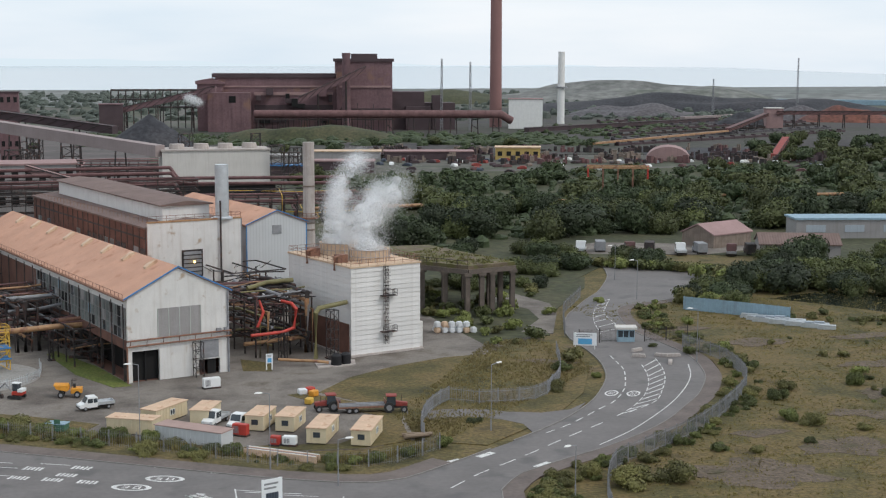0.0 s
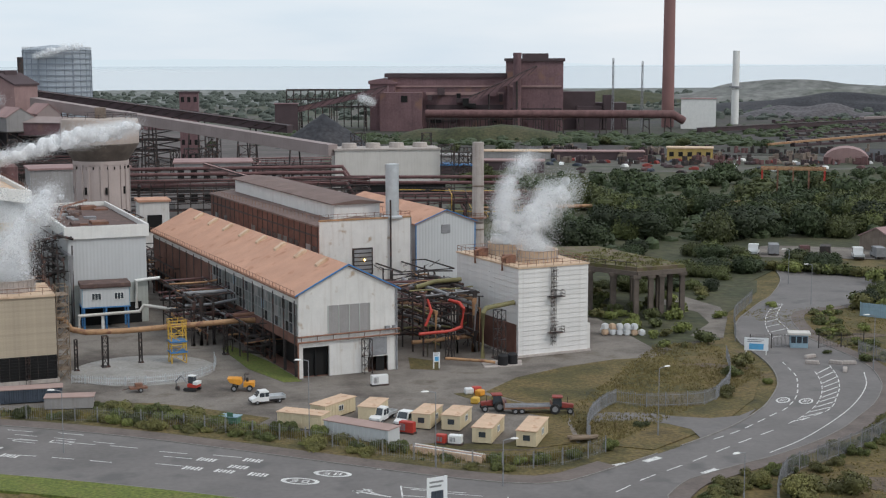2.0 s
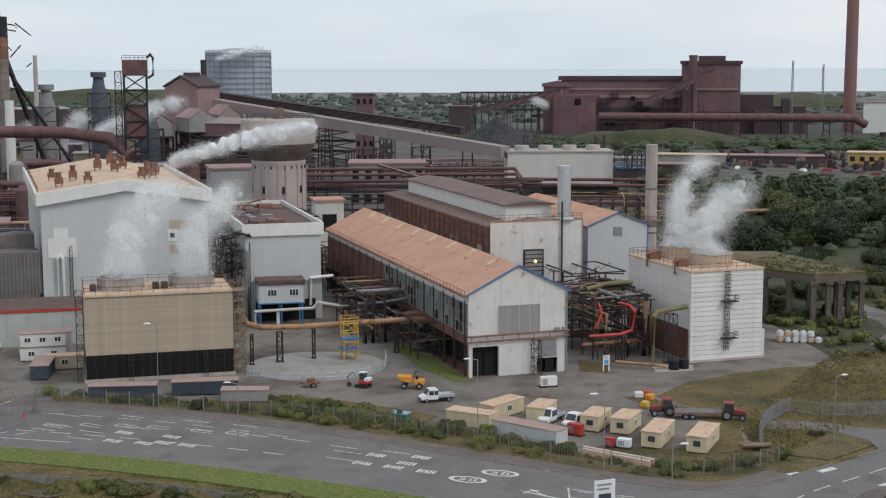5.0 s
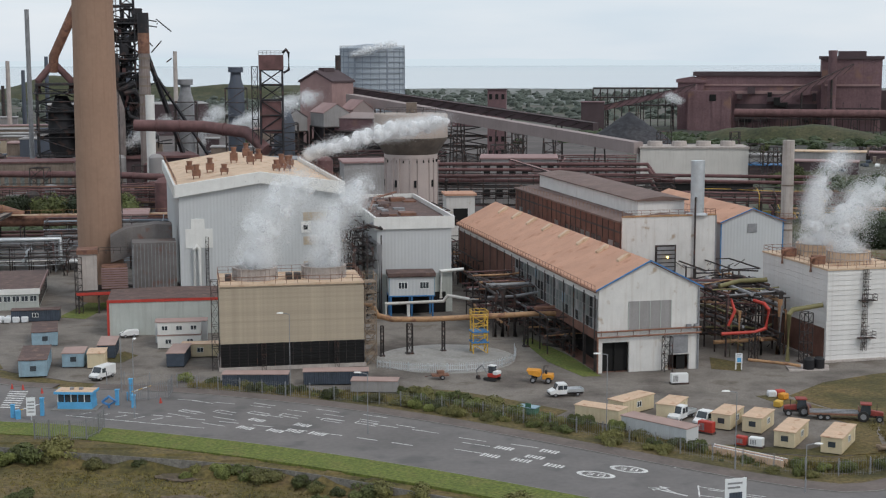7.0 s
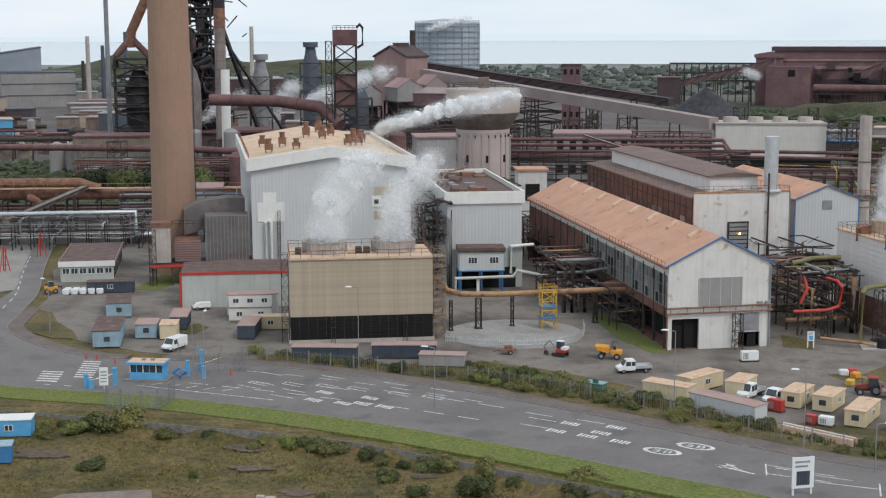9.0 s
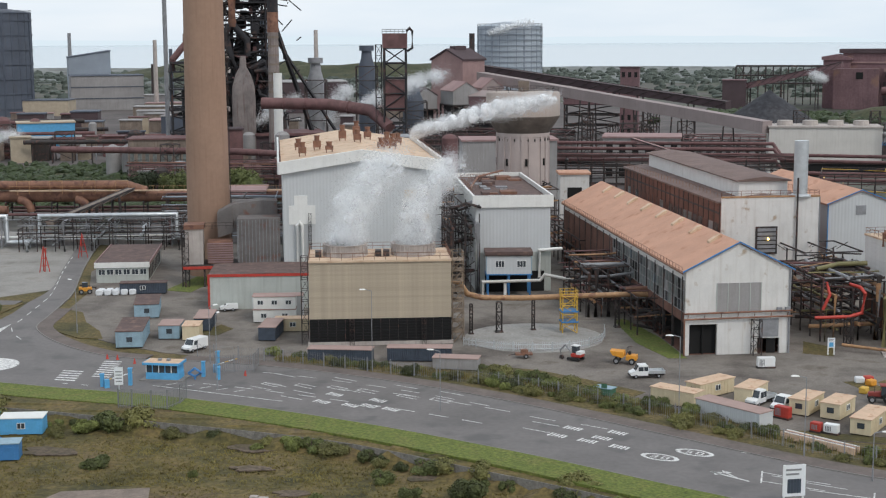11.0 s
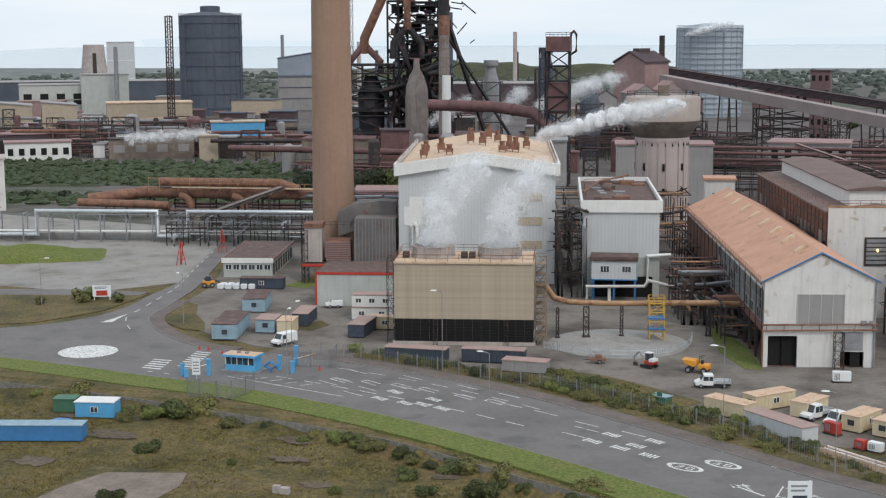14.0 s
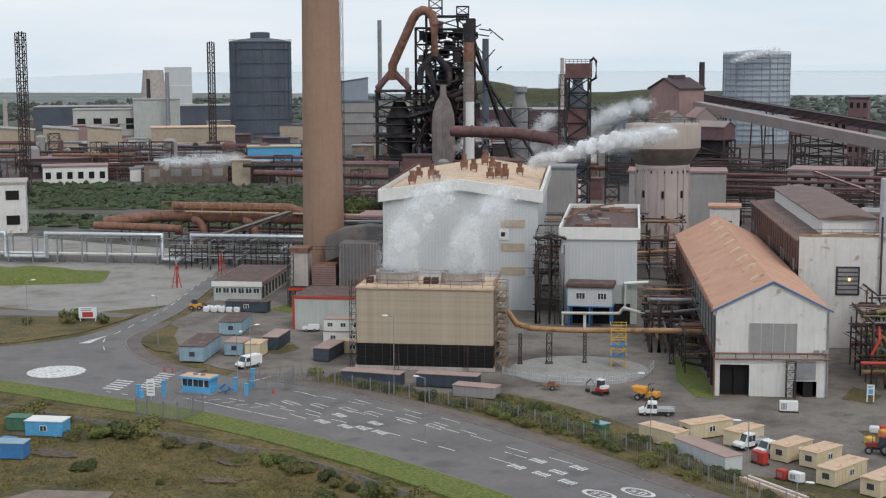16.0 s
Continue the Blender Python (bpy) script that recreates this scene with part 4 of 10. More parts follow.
    for sg in (-1, 1):
        prism(bm, [(0, R + 0.3), (sg * (W + 0.55), E + 0.02), (sg * (W + 0.55), E - 0.2), (0, R + 0.08)][:: (1 if sg < 0 else -1)], -0.36, -0.22)
    part("verge_trim", bm, M_BLUE, s, "bright blue gable edging")
    for k in range(8):
        y = 6.5 + k * 9.6
        bm = B()
        prism(bm, [(-2.3, R - 0.95), (-0.5, R - 0.05), (-0.5, R + 0.3), (-0.9, R + 0.32), (-2.3, R - 0.62)], y, y + 1.1)
        part("ridge_vent", bm, M_ROOFP, s, "pale sloping ridge ventilator")
    bm = B()
    tube(bm, [(-W - 0.55, -0.2, E - 0.3), (-W - 0.55, L, E - 0.3)], 0.12, 6)
    railing(bm, [(-W - 0.6, 0, E - 0.1), (-W - 0.6, L, E - 0.1)], 0.7, 1.6, 0.05, 1)
    part("gutter", bm, M_PIPER, s, "rusty gutter and edge rail")
    # big grey shutter on the gable
    bm = B()
    box(bm, -3.1, 3.3, -0.06, 0.02, 6.0, 10.2)
    sh = part("shutter", bm, M_GREYROOF, s, "grey panelled loading shutter")
    for k in range(5):
        bm = B()
        box(bm, -3.1 + k * 1.6 - 0.05, -3.1 + k * 1.6 + 0.05, -0.12, 0.0, 6.0, 10.2)
        part("mullion", bm, M_GREEN_GREY, sh)
    # plate behind the door opening, its unlit depth put into the colour
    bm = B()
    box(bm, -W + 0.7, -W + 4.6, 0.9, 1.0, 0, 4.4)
    part("doorway", bm, M_DARK, s, "near-black plate for the shade in the open vehicle doorway")
    bm = B()
    box(bm, W - 4.4, W - 1.6, -0.1, 0.05, 2.4, 5.0)
    part("louvre", bm, M_GREY, s, "grey louvred panel")
    bm = B()
    box(bm, W - 3.2, W - 1.9, 0.3, 0.4, 0, 2.2)
    part("side_door", bm, M_DARK, s)
    bm = B()
    for z in (5.2, 6.0):
        tube(bm, [(-W - 0.3, -0.35, z), (W + 0.3, -0.35, z + 0.15)], 0.13, 8)
    for k in range(7):
        bar(bm, (-W + 0.3 + k * 2.4, -0.1, 5.0), (-W + 0.3 + k * 2.4, -0.5, 6.2), 0.07)
    tube(bm, [(-W - 0.2, -0.3, 5.2), (-W - 0.2, -0.3, 0)], 0.12, 8)
    part("gable_pipe", bm, M_PIPER, s, "rusty pipes across the gable")
    bm = B()
    lattice(bm, W - 5.6, W - 4.4, -1.3, -0.2, 0, 5.0, 4, 0.08)
    part("access_stair", bm, M_STEEL, s)
    for x in (W - 1.6, W - 0.4):
        bm = B()
        box(bm, x - 0.35, x + 0.35, -0.4, 0, 5.9, 6.6)
        part("fan_box", bm, M_GREY, s)
    bm = B()
    tube(bm, [(W - 0.1, -0.15, 0), (W - 0.1, -0.15, E)], 0.14, 8)
    part("downpipe", bm, M_GREY, s)


shed_casting()


def shed_rear():
    """The taller shed behind, with a roof monitor and a white end wall."""
    s = thing("monitor_shed", 38.2, 237.5, GRID, "tall brown shed with roof monitor and white end wall", "industrial shed")
    W, L, H = 8.3, 66.0, 18.0
    bm = B()
    box(bm, -W, W, 0, 0.5, 0, H)
    part("end_wall", bm, M_WHITE, s, "streaked white end cladding")
    bm = B()
    box(bm, -W, W, 0.5, L, 0, H - 1.0)
    part("body", bm, M_RUST, s, "rusted brown side sheets")
    bm = B()
    for z in (11.0, 15.2):
        box(bm, -W - 0.06, -W, 1, L - 1, z, z + 0.3)
    for k in range(22):
        box(bm, -W - 0.08, -W, 1 + k * 3, 1.2 + k * 3, 6, H - 1)
    part("side_frame", bm, M_STEEL, s)
    rnd = random.Random(8)
    for k in range(20):
        bm = B()
        box(bm, -W - 0.04, -W, 1.6 + k * 3.1, 3.9 + k * 3.1, 11.6, 13.6)
        part("pane", bm, rnd.choice((M_GLASSP, M_GLASS, M_GREYROOF, M_RUST)), s)
    bm = B()
    prism(bm, [(-W - 0.4, H - 1.0), (W + 0.4, H - 1.0), (W + 0.4, H - 0.7), (0, H + 0.2), (-W - 0.4, H - 0.7)], 0.5, L)
    part("roof", bm, M_BRROOF, s, "dark brown low roof")
    bm = B()
    box(bm, -W - 0.05, W + 0.05, -0.1, 0.6, H, H + 0.25)
    part("coping", bm, M_TANPIPE, s, "rust-stained parapet coping")
    bm = B()
    box(bm, -4.2, 4.2, 4, L - 4, H - 0.5, H + 2.4)
    mon = part("monitor", bm, M_WHITE2, s, "white roof monitor")
    bm = B()
    prism(bm, [(-4.8, H + 2.3), (4.8, H + 2.3), (4.8, H + 2.5), (0, H + 3.1), (-4.8, H + 2.5)], 3.5, L - 3.5)
    part("monitor_roof", bm, M_BRROOF, mon, "brown monitor roof")
    bm = B()
    for sx in (-1, 1):
        railing(bm, [(sx * W, 0.3, H), (sx * W, L, H - 0.8)], 0.8, 2.0, 0.05, 1)
    railing(bm, [(-W, 0.2, H + 0.2), (W, 0.2, H + 0.2)], 0.9, 1.6, 0.05, 2)
    part("railing", bm, M_PIPER, s)
    bm = B()
    box(bm, -2.5, 1.2, -0.15, 0.05, 8.6, 13.2)
    v = part("vent_frame", bm, M_STEEL, s, "rusty framed louvre")
    for k in range(6):
        bm = B()
        box(bm, -2.2, 0.9, -0.25, -0.15, 8.9 + k * 0.7, 9.4 + k * 0.7)
        part("slat", bm, M_GREY, v)
    bm = B()
    lathe(bm, 0, 0, [(0.12, -0.2), (0.16, 0.0), (0.1, 0.15)], 10)
    lamp = part("floodlight", bm, None or M_LAMP, s, "lit yellow floodlight")
    lamp.location = (-0.5, -0.6, 11.2)
    bm = B()
    lathe(bm, 5.4, 1.2, [(1.9, H), (1.9, H + 0.2), (1.15, H + 0.4), (1.15, H + 9.2), (1.0, H + 9.2)], 20)
    part("stack", bm, M_GALV, s, "silver round exhaust stack")
    bm = B()
    tube(bm, [(4.4, -0.4, 4), (4.4, -0.4, H + 3.2)], 0.16, 8)
    part("vent_pipe", bm, M_STEEL, s)
    bm = B()
    box(bm, W - 0.05, W + 0.12, -0.1, 0.6, 0, H)
    part("corner_trim", bm, M_GREY, s)


m = bpy.data.materials.new("lamp_glow")
m.use_nodes = True
m.node_tree.nodes["Principled BSDF"].inputs["Emission Color"].default_value = (1, 0.65, 0.15, 1)
m.node_tree.nodes["Principled BSDF"].inputs["Emission Strength"].default_value = 6
M_LAMP = m
shed_rear()


def gable_shed(name, x, y, turn, w, d, eave, ridge, wall, roof, label, category="industrial shed", trim=None, z=0.0, group=""):
    s = thing(name, x, y, turn, label, category, group, z)
    bm = B()
    prism(bm, [(-w / 2, 0), (w / 2, 0), (w / 2, eave), (0, ridge), (-w / 2, eave)], 0, d)
    part("wall_shell", bm, wall, s)
    for sg in (-1, 1):
        bm = B()
        a = [(0, ridge + 0.02), (sg * (w / 2 + 0.3), eave - 0.1), (sg * (w / 2 + 0.3), eave + 0.18), (0, ridge + 0.3)]
        prism(bm, a[:: (1 if sg < 0 else -1)], -0.3, d + 0.3)
        part("roof_slope", bm, roof, s)
    if trim:
        bm = B()
        for sg in (-1, 1):
            prism(bm, [(0, ridge + 0.35), (sg * (w / 2 + 0.35), eave + 0.2), (sg * (w / 2 + 0.35), eave + 0.02), (0, ridge + 0.17)][:: (1 if sg < 0 else -1)], -0.4, -0.28)
            box(bm, sg * w / 2 - 0.1, sg * w / 2 + 0.1, -0.05, 0.05, 0, eave)
        part("trim", bm, trim, s)
    return s


c = gable_shed("grey_shed", 55.8, 254.5, GRID, 12.0, 40, 15.0, 17.3, M_HALL, M_ROOF, "pale grey clad shed with orange roof and blue trim", trim=M_BLUE)
bm = B()
box(bm, -0.9, 0.9, -0.12, 0.02, 13.2, 14.8)
part("louvre", bm, M_GREY, c)


def boiler_hall():
    s = thing("boiler_hall", -32.4, 253.2, GRID, "tall pale grey hall with deep white roof fascia", "industrial hall")
    W, D, E, R = 15.0, 66.0, 21.4, 23.7
    bm = B()
    prism(bm, [(-W + 0.6, 0), (W - 0.6, 0), (W - 0.6, E - 1.0), (0, R - 1.2), (-W + 0.6, E - 1.0)], 0.4, D)
    part("wall_shell", bm, M_HALL, s, "pale grey ribbed wall cladding")
    bm = B()
    for sg in (-1, 1):
        prism(bm, [(0, R + 0.7), (sg * (W + 0.1), E + 0.9), (sg * (W + 0.1), E - 1.3), (0, R - 1.3)][:: (1 if sg < 0 else -1)], -0.4, 0.5)
        box(bm, sg * W - 0.3, sg * W + 0.1 * sg + 0.2, 0.5, D, E - 1.3, E + 0.9)
    part("fascia", bm, M_TRIM, s, "deep white roof fascia")
    for sg in (-1, 1):
        bm = B()
        prism(bm, [(0, R), (sg * (W - 0.4), E), (sg * (W - 0.4), E + 0.2), (0, R + 0.25)][:: (1 if sg < 0 else -1)], 0.5, D)
        part("roof_slope", bm, M_ROOFP, s, "dusty tan roof sheeting")
    # roof vents in pairs
    rnd = random.Random(3)
    for x, y, h in ((-10.5, 14, 2.6), (-7.5, 22, 2.8), (-11, 30, 2.2), (-5.5, 12, 2.0), (-2.0, 34, 3.2), (0.6, 26, 2.6), (3.5, 40, 2.6), (6.0, 20, 3.2), (7.2, 21, 3.0), (4.6, 16, 2.2), (9.5, 36, 2.4), (1.5, 46, 3.2)):
        z = R - abs(x) * (R - E) / W
        v = B()
        for dx in (-0.55, 0.55):
            for dy in (-0.5, 0.5):
                box(v, x + dx - 0.08, x + dx + 0.08, y + dy - 0.08, y + dy + 0.08, z - 0.1, z + 0.8)
        box(v, x - 0.75, x + 0.75, y - 0.7, y + 0.7, z + 0.7, z + h * 0.7)
        lathe(v, x, y, [(0.5, z + h * 0.7), (0.5, z + h), (0.62, z + h), (0.62, z + h + 0.2)], 10)
        part("roof_vent", v, M_PIPER, s, "rusty roof exhaust on legs")
    bm = B()
    railing(bm, [(-W + 0.3, 1, E + 0.9), (-W + 0.3, D, E + 0.9)], 0.9, 2.4, 0.05, 2)
    railing(bm, [(W - 0.3, 1, E + 0.9), (W - 0.3, D, E + 0.9)], 0.9, 2.4, 0.05, 2)
    part("railing", bm, M_PIPER, s)
    # white cross-shaped patch, duct and windows on the front
    bm = B()
    box(bm, -12.4, -10.0, 0.25, 0.4, 11.2, 16.2)
    box(bm, -13.4, -8.6, 0.26, 0.4, 11.0, 14.4)
    part("repair_panel", bm, M_TRIM, s, "newer white repair sheets")
    bm = B()
    tube(bm, [(-12.0, -0.2, 0), (-12.0, -0.2, 10.8), (-11.5, -0.2, 11.4), (-11.0, -0.2, 10.8), (-11.0, -0.2, 0)], 0.3, 10)
    part("duct", bm, M_TRIM, s)
    bm = B()
    lattice(bm, -9.9, -9.4, -0.3, 0.3, 0, 13.0, 16, 0.05)
    part("ladder", bm, M_STEEL, s)
    for z in (6.6, 11.0, 15.4):
        bm = B()
        box(bm, 7.6, 12.0, 0.3, 0.45, z, z + 1.5)
        part("stained_panel", bm, M_TAN, s, "tan stained panel")
    bm = B()
    box(bm, 7.2, 9.0, 0.2, 0.4, 13.2, 15.2)
    part("vent_surround", bm, M_TRIM, s)
    bm = B()
    box(bm, 7.6, 8.4, 0.1, 0.25, 13.8, 14.6)
    part("vent", bm, M_DARK, s)


boiler_hall()


def annex():
    s = thing("annex_block", -4.8, 246.9, GRID - 2, "pale grey clad block with white parapet and cluttered flat roof", "industrial building")
    bm = B()
    box(bm, -6.6, 6.6, 0.3, 42, 0, 15.2)
    part("wall_shell", bm, M_HALL, s, "pale grey cladding")
    bm = B()
    box(bm, -7.1, 7.1, -0.1, 0.3, 14.9, 17.0)
    box(bm, 6.7, 7.1, 0.3, 42, 14.9, 17.0)
    box(bm, -7.1, -6.7, 0.3, 42, 14.9, 17.0)
    box(bm, -7.1, 7.1, 42, 42.4, 14.9, 17.0)
    part("parapet", bm, M_TRIM, s, "white parapet band")
    bm = B()
    box(bm, -6.7, 6.7, 0.3, 42, 15.2, 16.2)
    part("roof", bm, M_FELT, s, "rust-stained felt roof")
    rnd = random.Random(4)
    for k in range(16):
        bm = B()
        x, y = rnd.uniform(-5.5, 4), rnd.uniform(6, 38)
        box(bm, x, x + rnd.uniform(0.8, 3), y, y + rnd.uniform(0.5, 4), 16.2, 16.2 + rnd.uniform(0.2, 0.7))
        part("roof_plate", bm, (M_PIPER, M_FELT, M_GREY)[k % 3], s)
    bm = B()
    railing(bm, [(-6, 12, 16.2), (-6, 34, 16.2), (2, 38, 16.2)], 1.1, 2, 0.06, 2)
    tube(bm, [(-6.5, 10, 17.4), (-3, 30, 17.4), (3, 40, 17.6)], 0.2, 8)
    part("roof_rail", bm, M_PIPER, s)
    bm = B()
    tube(bm, [(4.6, -0.3, 2.5), (4.6, -0.3, 7.3), (6.8, -0.6, 7.5), (8.6, -0.6, 7.6)], 0.28, 10)
    part("white_pipe", bm, M_TRIM, s)
    bm = B()
    box(bm, -6.7, 6.7, 0.1, 0.32, 0, 7.0)
    part("lower_cladding", bm, M_GREEN_GREY, s, "older ribbed lower panels")
    # flat near-black sheet on the cladding, painted as a shaded open bay
    bm = B()
    box(bm, -5, 5.5, -0.05, 0.12, 0.0, 3.6)
    part("dark_bay", bm, M_DARK, s)


annex()


def office_box():
    s = thing("raised_office", -5.2, 241.4, GRID - 6, "grey raised control cabin on blue steel legs", "office cabin")
    bm = B()
    box(bm, -3.9, 3.9, 0, 4.6, 4.0, 7.2)
    part("body", bm, M_HALL, s, "pale grey cabin walls")
    bm = B()
    prism(bm, [(-4.1, 7.2), (4.1, 7.2), (4.1, 7.4), (-4.1, 7.4)], -0.3, 0)
    slab_pts = [(-4.1, -0.3), (4.1, -0.3), (4.1, 4.8), (-4.1, 4.8)]
    slab(bm, slab_pts, 7.2, 7.9)
    part("roof", bm, M_FELT, s, "dark felt roof")
    for x in (-3.9, 3.82):
        bm = B()
        box(bm, x, x + 0.14, -0.05, 0.1, 4.0, 7.2)
        part("corner_trim", bm, M_PALEB, s)
    for x in (-2.3, 1.4):
        window(s, x, -0.02, 5.2, 1.5, 1.1, 3, 1)
    for x in (-3.6, 0, 3.6):
        for y in (0.2, 4.3):
            bm = B()
            box(bm, x - 0.14, x + 0.14, y - 0.14, y + 0.14, 0, 4.0)
            part("leg", bm, M_BLUE, s)
    bm = B()
    box(bm, -4, 4, -0.05, 4.6, 3.8, 4.0)
    part("floor_frame", bm, M_BLUE, s)


office_box()


def fan_stack(parent, x, y, z, r, h, material, ribs=28):
    bm = B()
    lathe(bm, x, y, [(r * 1.06, z), (r * 0.98, z + h * 0.35), (r, z + h), (r * 0.93, z + h), (r * 0.9, z + h * 0.3), (r * 0.9, z + 0.1)], 36)
    f = part("fan_cowl", bm, material, parent, "round ribbed fan cowl")
    bm = B()
    for k in range(ribs):
        a = 2 * math.pi * k / ribs
        c, s = math.cos(a), math.sin(a)
        bar(bm, (x + c * r * 1.05, y + s * r * 1.05, z), (x + c * r * 1.03, y + s * r * 1.03, z + h), 0.08)
    for zz in (z + h * 0.45, z + h):
        tube(bm, [(x + r * 1.04 * math.cos(2 * math.pi * k / 24), y + r * 1.04 * math.sin(2 * math.pi * k / 24), zz) for k in range(25)], 0.06, 5)
    part("cowl_rib", bm, M_CONC, f)
    bm = B()
    box(bm, x - r * 0.9, x + r * 0.9, y - 0.25, y + 0.25, z + 0.5, z + 0.7)
    box(bm, x - 0.25, x + 0.25, y - r * 0.9, y + r * 0.9, z + 0.55, z + 0.75)
    part("fan_blade", bm, M_STEEL, f)


def tan_tower():
    s = thing("tan_cooling_tower", -21.5, 201.8, 10.4, "tan boarded cooling tower with black louvre base and two fans", "cooling tower")
    W, D, Z0, Z1 = 10.3, 11.0, 3.9, 12.2
    bm = B()
    box(bm, -W, W, 0, D, Z0, Z1)
    part("casing", bm, M_TAN, s, "tan timber casing")
    courses(s, "cladding_board", -W - 0.05, W + 0.05, -0.01, Z0, Z1 - 0.3, 24, M_TAN, 0.055)
    bm = B()
    box(bm, -W - 0.1, W + 0.1, -0.25, D + 0.2, Z1, Z1 + 0.3)
    part("deck", bm, M_ROOFP, s, "stained deck edge")
    # near-black boxes paint the shaded interior seen between the louvres
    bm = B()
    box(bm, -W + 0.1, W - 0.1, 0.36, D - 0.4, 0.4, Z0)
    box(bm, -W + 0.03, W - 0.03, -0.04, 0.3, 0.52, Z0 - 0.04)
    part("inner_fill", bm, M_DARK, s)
    for k in range(16):
        bm = B()
        x = -W + k * 2 * W / 16
        for q in range(8):
            v = [bm.verts.new(c) for c in ((x + 0.08, -0.1, 0.5 + q * 0.42), (x + 2 * W / 16 - 0.08, -0.1, 0.5 + q * 0.42), (x + 2 * W / 16 - 0.08, 0.35, 0.85 + q * 0.42), (x + 0.08, 0.35, 0.85 + q * 0.42))]
            bm.faces.new(v)
        bmesh.ops.solidify(bm, geom=bm.faces[:], thickness=0.04)
        part("louvre_panel", bm, M_BLACK, s)
    bm = B()
    for k in range(17):
        x = -W + k * 2 * W / 16
        box(bm, x - 0.035, x + 0.035, -0.15, 0.0, 0, Z0)
    for x in (-4.5, 6.0):
        lattice(bm, x, x + 0.6, -0.6, -0.2, 0, Z0, 5, 0.05)
    part("louvre_post", bm, M_STEEL, s)
    bm = B()
    box(bm, -W - 0.3, W + 0.3, -0.4, D, 0, 0.5)
    part("basin", bm, M_CONC, s, "concrete cold-water basin")
    for x in (-5.0, 5.1):
        fan_stack(s, x, 5.4, Z1 + 0.3, 3.15, 1.7, M_CONC)
    bm = B()
    railing(bm, [(-W, 0, Z1 + 0.3), (W, 0, Z1 + 0.3), (W, D, Z1 + 0.3), (-W, D, Z1 + 0.3), (-W, 0, Z1 + 0.3)], 1.0, 1.5, 0.05, 2)
    part("railing", bm, M_PIPER, s)
    bm = B()
    for x in (-9.4, -0.6, 0.6):
        box(bm, x, x + 0.9, 3, 4.6, Z1 + 0.3, Z1 + 1.2)
    part("fan_motor", bm, M_STEEL, s)
    bm = B()
    lattice(bm, W + 0.25, W + 1.9, 0.2, 3.2, 0, Z1 + 1.2, 8, 0.09)
    for k in range(8):
        z = k * (Z1 / 8)
        bar(bm, (W + 0.4, 0.4, z), (W + 1.7, 0.4, z + Z1 / 8), 0.12)
        box(bm, W + 0.25, W + 1.9, 0.2, 3.2, z + Z1 / 8 - 0.06, z + Z1 / 8)
    part("stair_tower", bm, M_WOODB, s, "timber and steel access stair")
    bm = B()
    lattice(bm, -W - 1.2, -W - 0.2, 0.4, 2.0, 0, Z1 + 0.8, 8, 0.07)
    part("side_ladder", bm, M_STEEL, s)


tan_tower()


